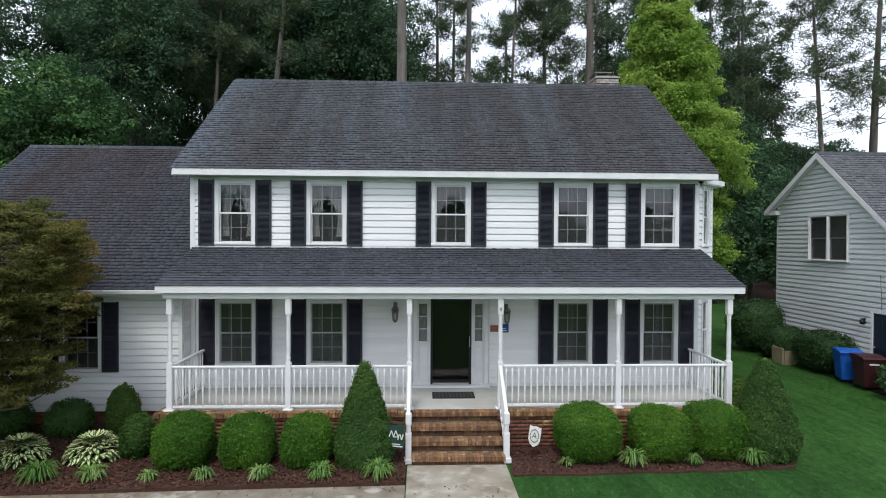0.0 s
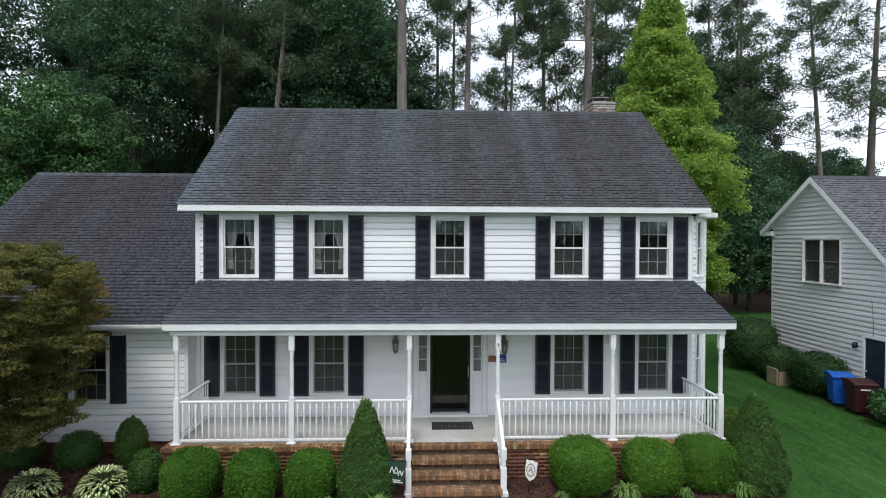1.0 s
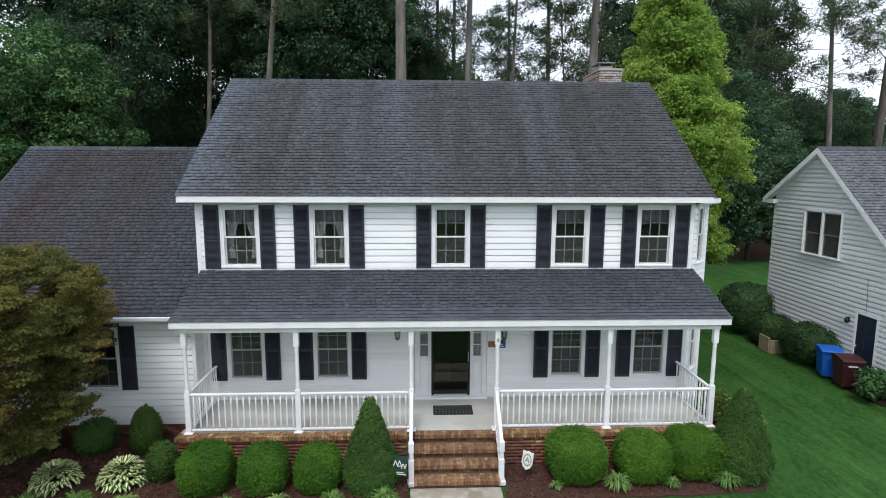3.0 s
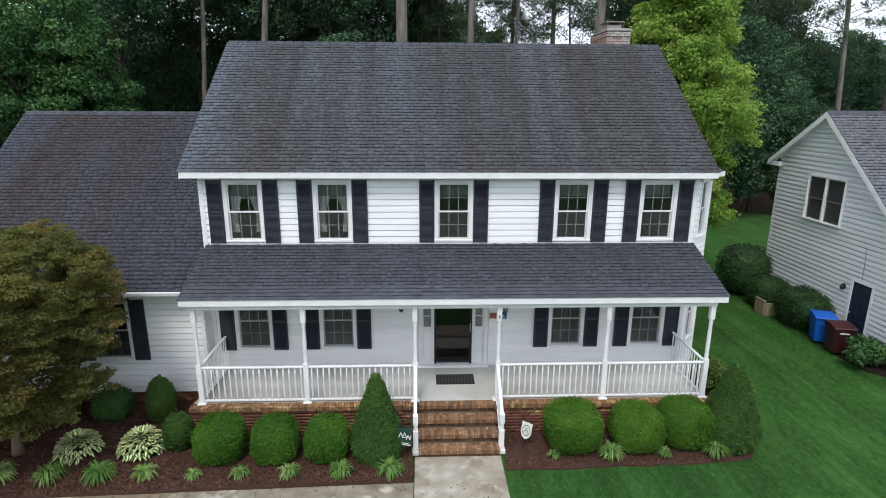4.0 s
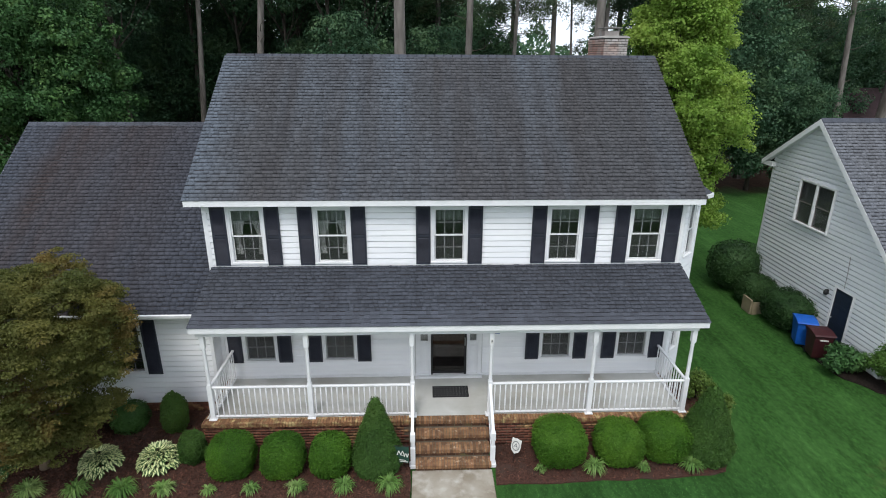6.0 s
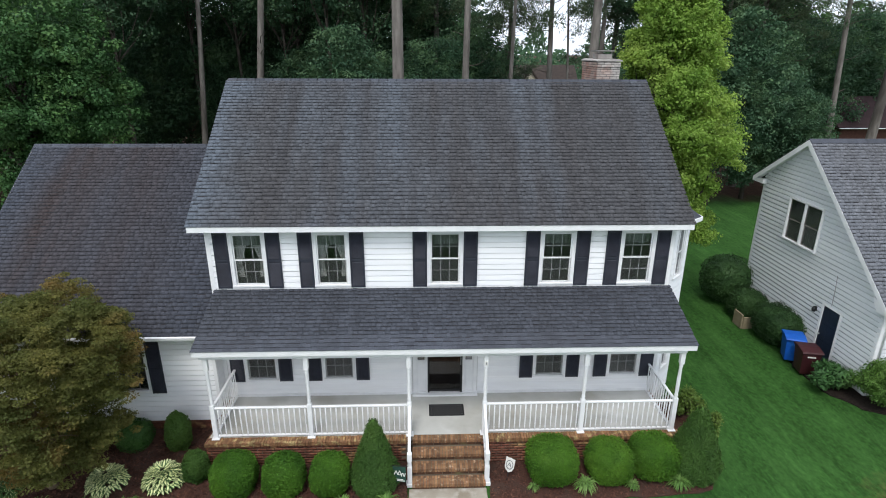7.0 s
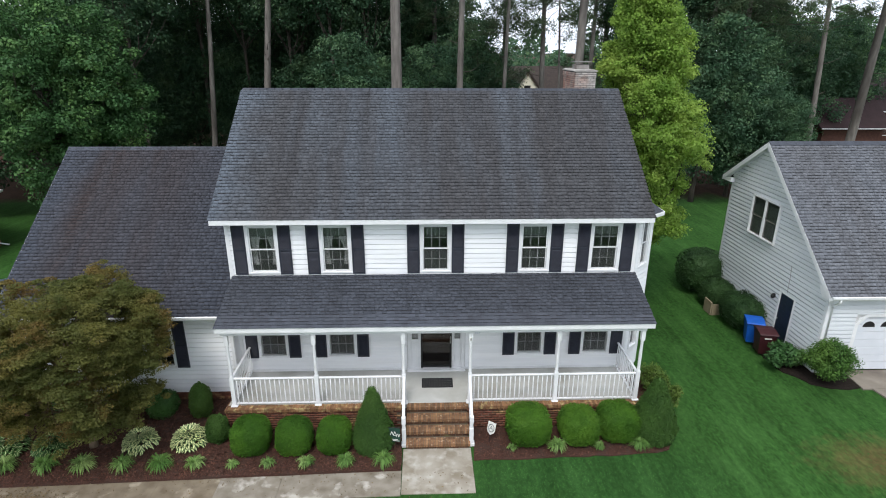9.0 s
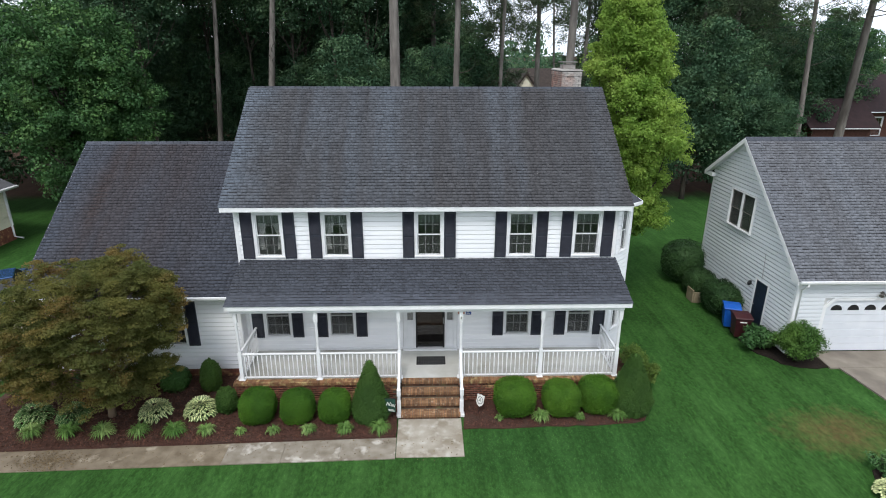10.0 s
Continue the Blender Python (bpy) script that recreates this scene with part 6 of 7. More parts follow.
# the broad tree behind the wing
oak = leafy_tree("oak_tree", "broad green deciduous tree behind the wing", "tree", (-19.3, 15.0, 0.0), 13.5, 0.3, dome(4.6, 4.2, 2.2, 13.2, 0.35), 400, 215, 0.15, L_LEFT, DARKBARK, 203, 0.78, start=0.15, aspect=0.75)


def pine(at, height, trunk_r, crown_from, seed, lean=(0, 0), reach=3.5, branches=50, label="tall loblolly pine with a bare scaly trunk", tufts=5, dead=4):
    """A tall pine: bare straight trunk, rising limbs, needle tufts in flat open clouds."""
    rng = np.random.default_rng(seed)
    t = thing("pine_tree", label, "tree", "pines behind the house", at)
    bm = bmesh.new()
    ss = np.linspace(0, 1, 12)
    stem = [np.array([lean[0] * s + 0.12 * math.sin(4 * s + seed), lean[1] * s + 0.1 * math.cos(3 * s + seed), s * height - 0.1 * (1 - s)]) for s in ss]
    tube([tuple(p) for p in stem], [trunk_r * (1 - 0.82 * s ** 1.3) * (1.25 if s == 0 else 1) for s in ss], 12, bm)
    trunk_faces = len(bm.faces)
    pts = []
    for k in range(branches + dead):
        is_dead = k >= branches
        u = rng.uniform(0, 1)
        z = crown_from + (height - crown_from) * u if not is_dead else crown_from * rng.uniform(0.55, 1.0)
        s = min(z / height, 0.995)
        i = s * 11
        p = stem[int(i)] + (stem[min(int(i) + 1, 11)] - stem[int(i)]) * (i - int(i))
        a = rng.uniform(0, 2 * math.pi)
        ln = reach * (1.05 - 0.75 * u) * rng.uniform(0.55, 1.1) * (0.5 if is_dead else 1)
        q = p + np.array([math.cos(a) * ln, math.sin(a) * ln, ln * rng.uniform(-0.15, 0.6)])
        br = bent(p, q, rng, 0.1)
        r0 = max(0.02, trunk_r * 0.2 * (1 - s * 0.7))
        tube(br, [r0, r0 * 0.7, r0 * 0.5, r0 * 0.35, r0 * 0.15], 5, bm)
        if is_dead:
            continue
        for w in range(tufts):
            f = 0.38 + 0.66 * (w + rng.uniform(0, 1)) / tufts
            b = np.array(br[0]) + (np.array(br[-1]) - np.array(br[0])) * f
            pts.append(b + rng.normal(size=3) * np.array([0.3, 0.3, 0.22]) * (0.4 + ln * 0.2) + (0, 0, 0.12))
    ob = part("trunk", bm, PINEBARK, t)
    ob.data.materials.append(DARKBARK)
    idx = np.zeros(len(ob.data.polygons), np.int32)
    idx[trunk_faces:] = 1
    ob.data.polygons.foreach_set("material_index", idx)
    pts = np.array(pts)
    per = 92
    n = len(pts) * per
    d = unit(rng.normal(size=(n, 3)) + (0, 0, 0.45))
    rad = rng.uniform(0.6, 1.4, len(pts)).repeat(per) * rng.uniform(0.12, 0.62, n)
    c = pts.repeat(per, 0) + d * rad[:, None] * np.array([1.15, 1.15, 0.85])
    v, f = leaves(c, unit(rng.normal(size=(n, 3)) + (0, 0, 0.6)), 0.24, 0.2, 0.4, rng, along=d)
    raw("needles", v, f, L_PINE, t)
    return t


# base, height, radius, height of the lowest live limb, lean of the whole trunk
PINES = [(-10.9, 22.0, 26, 0.26, 14.5, (2.2, 0)), (-14.95, 23.6, 24, 0.20, 13, (1.65, 0)), (-1.76, 12.0, 28, 0.30, 16.5, (0.2, 0)), (1.19, 14.5, 26, 0.20, 15.5, (0.87, 0)), (4.68, 22.5, 25, 0.15, 11, (0.9, 0)), (8.2, 25.0, 25, 0.22, 11, (-0.7, 0)), (7.45, 13.5, 27, 0.27, 14.5, (-0.08, 0.3)), (9.5, 24.5, 22, 0.10, 11, (-1.6, 0)),
         (22.7, 27, 25, 0.24, 8, (0, 0)), (27.87, 25.0, 26, 0.21, 9.5, (-1.6, 0)), (30.96, 25.5, 27, 0.34, 10.5, (1.2, 0))]
for i, (x, y, h, r, cf_, ln) in enumerate(PINES):
    pine((x, y, 0), h, r, cf_ + (2.0 if x > 19 else 0), 300 + i, ln, 5.0 if x > 19 else 3.6, 64 if x > 19 else 42)
far_pine = pine((12.5, 27, 0), 24, 0.24, 8, 320, (0.2, 0), 3.4, 40, "tall pine with an open dark crown behind the houses")
FAR_PINES = [(0.3, 30, 1.05), (1.9, 34, 1.1), (16.5, 30, 1.05), (20.5, 27, 1.0), (5.4, 27, 0.85), (38, 27, 1.0), (27.5, 36, 1.1), (11.5, 25.5, 0.9)]
for i, (x, y, s) in enumerate(FAR_PINES):
    ob = copy_thing(far_pine, pose(x, y, 0, 0, 0, 67 * i))
    ob.scale = (s, s, s)
# understory and dense woods behind: tall canopy trees over a shaded interior
wood_a = leafy_tree("wood_tree", "dark dense broad-leaved tree at the edge of the woods", "tree", (18.3, 22.0, 0), 13, 0.16, dome(3.6, 3.0, 1.2, 12.5, 0.2), 310, 120, 0.19, L_WOOD, DARKBARK, 401, 0.95, "woods edge", aspect=0.6, limbs=16)
wood_c = leafy_tree("canopy_tree", "tall canopy tree shading the woods behind the house", "tree", (-6.6, 24.5, 0), 25, 0.17, dome(4.4, 4.0, 10.5, 25.0, 0.1), 370, 112, 0.195, L_WOOD, DARKBARK, 403, 1.05, "woods canopy", aspect=0.6, start=0.5, limbs=12)
WOODS_A = [(15.0, 24.0, 1.0), (21.4, 23.5, 0.9), (-24, 22, 1.0), (-28.5, 20, 1.0), (-14, 32, 1.0), (-8.5, 33, 1.05), (-6.2, 27.5, 0.95), (0.3, 26.5, 0.72), (-14.5, 31.0, 0.9), (-8.6, 25.8, 0.8), (-3.2, 25.0, 0.8), (1.0, 35.0, 1.3), (-18.5, 31, 1.05), (12.3, 22.5, 0.72), (5.2, 36, 0.8), (-33, 14, 0.9), (-37, 33, 1.4), (-30.5, 36, 1.4), (-24, 38, 1.4), (-17.5, 40, 1.4), (-11.5, 40, 1.35), (-6, 41, 1.4), (-0.5, 41, 1.3), (24.0, 28, 1.0), (23.4, 21.6, 0.62), (-40, 24, 1.3), (-22.5, 33.5, 1.0), (-27.5, 41, 1.3), (-21.0, 29.0, 0.8), (3.2, 27.0, 1.0), (29.5, 31, 1.0), (35.5, 34, 1.05), (-4.9, 21.0, 0.9), (0.0, 22.0, 0.85)]
WOODS_C = [(-13.8, 29.5, 1.0), (-17.05, 29.0, 1.05), (-9.2, 28.0, 1.0), (-5.2, 29.5, 1.02), (-20.5, 24.5, 1.0), (-6.5, 35.0, 1.1), (-13.5, 36.0, 1.1), (-25.5, 28.0, 1.05), (-30.0, 23.0, 1.0), (-19.5, 34.0, 1.1), (-18.2, 21.5, 0.9), (-35.0, 18.0, 1.0), (21.5, 31, 0.85), (-1.2, 30.5, 0.76), (-4.0, 26.0, 0.95), (-9.8, 27.0, 0.95), (14.5, 26.5, 0.85), (18.2, 27.5, 0.88), (24.5, 30, 0.85)]
for i, (x, y, s) in enumerate(WOODS_A):
    copy_thing(wood_a, pose(x, y, 0, 0, 0, 53 * i)).scale = (s, s, s)
for i, (x, y, s) in enumerate(WOODS_C):
    copy_thing(wood_c, pose(x, y, 0, 0, 0, 71 * i)).scale = (s, s, s)
lit_oak = copy_thing(oak, pose(32.5, 36, 0, 0, 0, 130))
lit_oak.scale = (0.95, 0.95, 0.95)
for x, y, k, turn in ((42.5, 44.0, 1.1, 20), (36.0, 46.0, 1.2, 75)):
    far_oak = copy_thing(oak, pose(x, y, 0, 0, 0, turn))
    far_oak.scale = (k, k, k)
    far_oak["label"] = "broad light-green tree beyond the brick house"
lit_oak["label"] = "broad light-green tree beyond the brick house"
# far tree line
rng = np.random.default_rng(77)
n = 90000
ang = rng.uniform(-1.3, 1.3, n)
dist_ = rng.uniform(75, 110, n)
ht = (5 + 5 * np.abs(np.sin(ang * 23)) + 4 * np.abs(np.sin(ang * 61 + 1)))
p = np.stack([dist_ * np.sin(ang), dist_ * np.cos(ang), rng.uniform(0, 1, n) * ht], 1)
v, f = leaves(p, np.tile([0, -1.0, 0.4], (n, 1)), 0.6, 0.7, 0.7, rng)
tagged(raw("far_woods", v, f, L_WOOD), "distant green tree line behind the houses", "woods", kind="stuff")

# unseen tree line across the street, added for the window panes to reflect
n = 15000
ang = rng.uniform(math.pi - 1.25, math.pi + 1.25, n)
dist_ = rng.uniform(52, 68, n)
ht = 4 + 4 * np.abs(np.sin(ang * 19)) + 2 * np.abs(np.sin(ang * 47 + 1))
p = np.stack([dist_ * np.sin(ang), dist_ * np.cos(ang), rng.uniform(0, 1, n) * ht], 1)
v, f = leaves(p, np.tile([0, 1.0, 0.4], (n, 1)), 1.0, 0.8, 0.7, rng)
tagged(raw("street_woods", v, f, L_WOOD), "green tree line across the street", "woods", kind="stuff")


# ---- neighbouring house ----
nb = thing("house", "pale grey neighbouring house with a garage and grey shingle roof", "house")
NX, NF, NR = 12.32, 0.22, 6.80
NEY, NEZ, NRY, NRZ, NBY, NBZ = -0.02, 3.06, 4.60, 7.04, 7.27, 5.28
GAB = Matrix(((0, 1, 0, NX), (-1, 0, 0, 0), (0, 0, 1, 0), (0, 0, 0, 1)))


def gable_ends(z):
    lo = -NR
    hi = -NF
    if z > 5.0:
        lo = -(NRY + (NRZ - 0.12 - z) * (NBY - NRY) / (NRZ - NBZ))
    if z > 3.1:
        hi = -(NRY - (NRZ - 0.12 - z) * (NRY - NEY) / (NRZ - NEZ))
    return max(lo, -NR), min(hi, -NF)


part("gable_core", prism([(NF, 0.1), (NF, 3.1), (NRY, NRZ - 0.2), (NR, 5.2), (NR, 0.1)], NX + 0.004, NX + 0.16), WALLFILL, nb)
g = part("gable_wall", box(NX + 0.2, NF + 0.2, 0.1, NX + 0.25, NR - 0.2, 2.9), WALLFILL, nb)
siding(g, GAB, -NR, -NF, 0.30, 6.82, [(-5.08, -3.36, 3.50, 5.0), (-2.53, -1.63, 0.2, 2.18)], PLANK_GREY, 0.15, gable_ends)
for y0, y1 in ((NF - 0.03, NF + 0.09), (NR - 0.09, NR + 0.03)):
    part("corner_board", box(NX - 0.035, y0, 0.25, NX, y1, 3.0 if y0 < 3 else 5.1, 0.004), WHITE, nb)
twin = sash_window(0.84, 1.48, WHITE, 1, 1, 0.05, 0.03, TAUPE)
twin.parent = nb
twin.matrix_basis = GAB @ Matrix.Translation((-4.645, -0.045, 3.51))
copy_thing(twin, GAB @ Matrix.Translation((-3.795, -0.045, 3.51)))
# dark panel on the solid wall, its colour standing in for the unlit room
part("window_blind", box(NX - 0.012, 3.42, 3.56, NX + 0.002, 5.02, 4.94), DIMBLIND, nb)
bm = bmesh.new()
for y0, y1, z0, z1 in ((1.63, 1.72, 0.25, 2.18), (2.44, 2.53, 0.25, 2.18), (1.72, 2.44, 2.09, 2.18)):
    box(NX - 0.045, y0, z0, NX + 0.02, y1, z1, 0.004, bm)
part("door_frame", bm, WHITE, nb)
d_ = part("side_door", box(NX - 0.02, 1.72, 0.25, NX + 0.0, 2.44, 2.09, 0.003), NAVY, nb, "navy-blue panelled side door")
for y0, y1 in ((1.80, 2.04), (2.12, 2.36)):
    for z0, z1 in ((0.4, 0.95), (1.05, 1.5), (1.6, 2.0)):
        part("panel", box(NX - 0.03, y0, z0, NX - 0.018, y1, z1, 0.005), NAVY, d_)
part("knob", lathe([(0.012, 0), (0.03, 0.03), (0.02, 0.055)], 10, None, (0, 0)), STEEL, d_).matrix_basis = Matrix.Translation((NX - 0.02, 2.37, 1.12)) @ Matrix.Rotation(radians(-90), 4, "Y")
sl = thing("wall_lantern", "small black wall lamp beside a side door", "wall lamp")
part("bracket", box(NX - 0.06, 2.70, 1.75, NX - 0.02, 2.80, 1.9, 0.008), BLACK, sl)
part("shade", lathe([(0.05, 1.73), (0.07, 1.80), (0.03, 1.9)], 10, None, (NX - 0.11, 2.75)), BLACK, sl)
# cable on the gable
part("wall_cable", tube([(NX - 0.045, 2.2, 3.2), (NX - 0.045, 2.15, 2.7), (NX - 0.045, 2.13, 2.2)], [0.008] * 3, 5), PEWTER, nb)
nroof = part("roof", prism([(NEY, NEZ), (NRY, NRZ), (NBY, NBZ), (NBY, NBZ - 0.12), (NRY, NRZ - 0.15), (NEY, NEZ - 0.12)], NX - 0.2, 24.5), ROOFDECK, nb)
shingles(nroof, (NX - 0.22, NEY, NEZ), (1, 0, 0), (0, NRY - NEY, NRZ - NEZ), 12.4, math.hypot(NRY - NEY, NRZ - NEZ), 15, SHINGLE_N)
shingles(nroof, (24.5, NBY, NBZ), (-1, 0, 0), (0, NRY - NBY, NRZ - NBZ), 12.4, math.hypot(NRY - NBY, NRZ - NBZ), 16, SHINGLE_N, exposure=0.29, wmin=0.5, wmax=0.9)
for k in range(40):
    x = NX - 0.22 + 12.4 * k / 40
    part("ridge_cap", prism([(NRY - 0.15, NRZ - 0.10), (NRY, NRZ + 0.022), (NRY + 0.15, NRZ - 0.08), (NRY + 0.15, NRZ - 0.095), (NRY, NRZ + 0.005), (NRY - 0.15, NRZ - 0.115)], x, x + 0.33), SHINGLE_EACH, nroof)
part("rake_board", prism([(NEY, NEZ - 0.015), (NRY, NRZ - 0.015), (NRY, NRZ - 0.21), (NEY, NEZ - 0.19)], NX - 0.225, NX - 0.2), WHITE, nb)
part("rake_board", prism([(NBY, NBZ - 0.015), (NRY, NRZ - 0.015), (NRY, NRZ - 0.21), (NBY, NBZ - 0.19)], NX - 0.225, NX - 0.2), WHITE, nb)
part("rake_soffit", prism([(NEY, NEZ - 0.14), (NRY, NRZ - 0.16), (NBY, NBZ - 0.14), (NBY, NBZ - 0.17), (NRY, NRZ - 0.19), (NEY, NEZ - 0.17)], NX - 0.198, NX - 0.01), WHITE, nb)
part("eave_return", prism([(NBY, NBZ - 0.18), (NBY, NBZ - 0.06), (NR - 0.15, NBZ - 0.02), (NR - 0.15, NBZ - 0.18)], NX - 0.198, NX - 0.02), WHITE, nb)
part("eave_return", prism([(NEY, NEZ - 0.18), (NEY, NEZ - 0.02), (NF + 0.35, NEZ + 0.2), (NF + 0.28, NEZ + 0.02), (NF + 0.12, NEZ - 0.18)], NX - 0.198, NX - 0.02), WHITE, nb)
part("fascia", box(NX - 0.2, NEY - 0.03, NEZ - 0.17, 24.5, NEY, NEZ - 0.01, 0.003), WHITE, nb)
part("soffit", box(NX - 0.19, NEY, NEZ - 0.17, 24.5, NF, NEZ - 0.13), WHITE, nb)
part("gutter", prism([(NEY - 0.032, NEZ - 0.02), (NEY - 0.13, NEZ - 0.02), (NEY - 0.12, NEZ - 0.09), (NEY - 0.09, NEZ - 0.12), (NEY - 0.032, NEZ - 0.12)], NX - 0.18, 24.5), WHITE, nb)
part("downspout", tube([(NX + 0.1, NEY - 0.08, NEZ - 0.1), (NX + 0.1, NEY - 0.06, NEZ - 0.22), (NX + 0.1, NF - 0.05, NEZ - 0.42), (NX + 0.1, NF - 0.05, 0.3)], [0.035] * 4, 8), WHITE, nb)
NFACE = Matrix.Translation((0, NF, 0))
nfw = wall("front_wall", nb, NFACE, NX, 24.3, 0.1, 3.0, [(13.42, 18.6, 0.0, 2.22)])
siding(nfw, NFACE, NX + 0.1, 24.3, 0.3, 2.98, [(13.3, 18.72, 0.0, 2.32)], PLANK_GREY, 0.15)
part("corner_board", box(NX - 0.03, NF - 0.035, 0.25, NX + 0.1, NF, 2.86, 0.004), WHITE, nb)
part("back_wall", box(NX, NR - 0.1, 0.1, 24.3, NR, 5.1), GREYSIDING, nb)
gd = part("garage_door", box(13.42, NF + 0.05, 0.28, 18.6, NF + 0.09, 2.22), GREYSIDING, nb, "white panelled garage door with arched top lights")
for r in range(7):
    z0 = 0.285 + r * 0.2765
    part("door_section", box(13.44, NF + 0.03, z0, 18.58, NF + 0.05, z0 + 0.264, 0.006), DOORWHITE, gd)
for c in range(8):
    x0 = 13.62 + c * 0.59
    pts = [(x0 + 0.2 + 0.2 * math.cos(a), 1.84 + 0.2 * math.sin(a)) for a in np.linspace(0, math.pi, 9)]
    part("door_light", prism(pts, NF + 0.022, NF + 0.031, "y"), BLACK, gd, "dark arched pane")
bm = bmesh.new()
for pts in ([(13.30, 0.28), (13.42, 0.28), (13.42, 1.95), (13.68, 2.22), (18.34, 2.22), (18.34, 2.32), (13.63, 2.32), (13.30, 1.99)],):
    prism(pts, NF - 0.035, NF + 0.04, "y", bm)
part("garage_trim", bm, WHITE, nb)
part("garage_trim", box(18.6, NF - 0.035, 0.28, 18.72, NF + 0.04, 2.32), WHITE, nb)
gl_ = thing("floodlight", "grey twin-head floodlight above a garage door", "wall lamp")
part("plate", lathe([(0.06, 0), (0.06, 0.03)], 12), PEWTER, gl_).matrix_basis = Matrix.Translation((15.2, NF - 0.03, 2.5)) @ Matrix.Rotation(radians(90), 4, "X")
for s in (-1, 1):
    part("lamp_head", lathe([(0.03, 0), (0.035, 0.08), (0.07, 0.16), (0.07, 0.18)], 12), PEWTER, gl_).matrix_basis = Matrix.Translation((15.2, NF - 0.05, 2.5)) @ Matrix.Rotation(radians(115), 4, "X") @ Matrix.Rotation(radians(40 * s), 4, "Y")


# ---- bins, box and signs ----
def wheelie_bin(x, y, material, turn, label, bars=False):
    z = land(x, y) + 0.01
    t = thing("wheeled_bin", label, "bin", "wheeled bins", (x, y, z))
    t.rotation_euler, t.scale = (0, 0, radians(turn)), (0.92, 0.92, 0.87)
    bm = bmesh.new()
    rings = []
    for hz_, w, d in ((0.08, 0.22, 0.25), (0.2, 0.235, 0.27), (0.9, 0.29, 0.335), (0.92, 0.31, 0.36), (0.98, 0.31, 0.36)):
        rings.append([bm.verts.new((sx * w, sy * d, hz_)) for sx, sy in ((-1, -1), (1, -1), (1, 1), (-1, 1))])
    for a, b in zip(rings, rings[1:]):
        for i in range(4):
            bm.faces.new((a[i], a[(i + 1) % 4], b[(i + 1) % 4], b[i]))
    bm.faces.new(rings[0][::-1]), bm.faces.new(rings[-1])
    bmesh.ops.bevel(bm, geom=list(bm.edges), offset=0.012, segments=2, affect="EDGES")
    part("body", bm, material, t)
    part("lid", prism([(-0.40, 0.985), (-0.36, 1.02), (0.0, 1.07), (0.34, 1.04), (0.39, 0.985)], -0.325, 0.325), material, t)
    part("lid_handle", box(-0.22, 0.37, 0.95, 0.22, 0.43, 0.985, 0.012), material, t)
    for s in (-1, 1):
        w = part("wheel", lathe([(0.03, -0.03), (0.10, -0.03), (0.11, 0), (0.10, 0.03), (0.03, 0.03)], 16), TYRE, t)
        w.matrix_basis = Matrix.Translation((s * 0.19, 0.27, 0.11)) @ Matrix.Rotation(radians(90), 4, "Y")
    if bars:
        bm = bmesh.new()
        for k in range(5):
            box(-0.13 + k * 0.052, -0.365, 0.80, -0.09 + k * 0.052, -0.325, 0.835, 0, bm)
        part("lettering", bm, SIGNWHITE, t, "row of pale marks")
    return t


wheelie_bin(11.52, 2.42, BLUEBIN, -20, "bright blue plastic wheeled recycling bin by a grey wall")
wheelie_bin(11.47, 1.62, REDBIN, -12, "dark maroon plastic wheeled bin beside a side door", True)
tb = thing("screen_board", "tan wooden board screen under the hedge", "screen", at=(0, 0, 0.15))
part("board", box(11.1, 4.65, -0.05, 11.16, 5.2, 0.5, 0.01), TAN, tb)
part("board", box(11.16, 4.61, -0.05, 11.6, 4.67, 0.42, 0.01), TAN, tb)

sh = thing("garden_plaque", "cream shield-shaped garden plaque with a wreathed letter", "garden sign", at=(1.40, -2.62, -0.1))
sh.scale = (0.82, 0.82, 0.88)
sh.rotation_euler = (radians(-8), radians(5), radians(-32))
prof = [(-0.14, 0.78), (-0.07, 0.77), (0.0, 0.79), (0.07, 0.77), (0.14, 0.78), (0.14, 0.50), (0.10, 0.41), (0.0, 0.34), (-0.10, 0.41), (-0.14, 0.50)]
part("shield", prism(prof, -0.012, 0.012, "y"), SIGNWHITE, sh)
part("stake", tube([(0, 0.01, -0.05), (0, 0.01, 0.45)], [0.009, 0.009], 6), BLACK, sh)
bm = bmesh.new()
for k in range(22):
    a = 2 * math.pi * k / 22
    r = Matrix.Translation((0.10 * math.cos(a), -0.015, 0.58 + 0.13 * math.sin(a))) @ Matrix.Rotation(-a + 0.6, 4, "Y")
    box(-0.008, -0.002, -0.019, 0.008, 0.002, 0.019, 0, bm, r)
part("wreath", bm, INK, sh, "grey leaf wreath")
fc = bpy.data.curves.new("letter", "FONT")
fc.body, fc.size, fc.extrude, fc.align_x, fc.align_y = "A", 0.19, 0.002, "CENTER", "CENTER"
fo = new("letter", fc)
fo.data.materials.append(INK)
fo.parent = sh
fo.matrix_basis = Matrix.Translation((0, -0.016, 0.58)) @ Matrix.Rotation(radians(90), 4, "X")

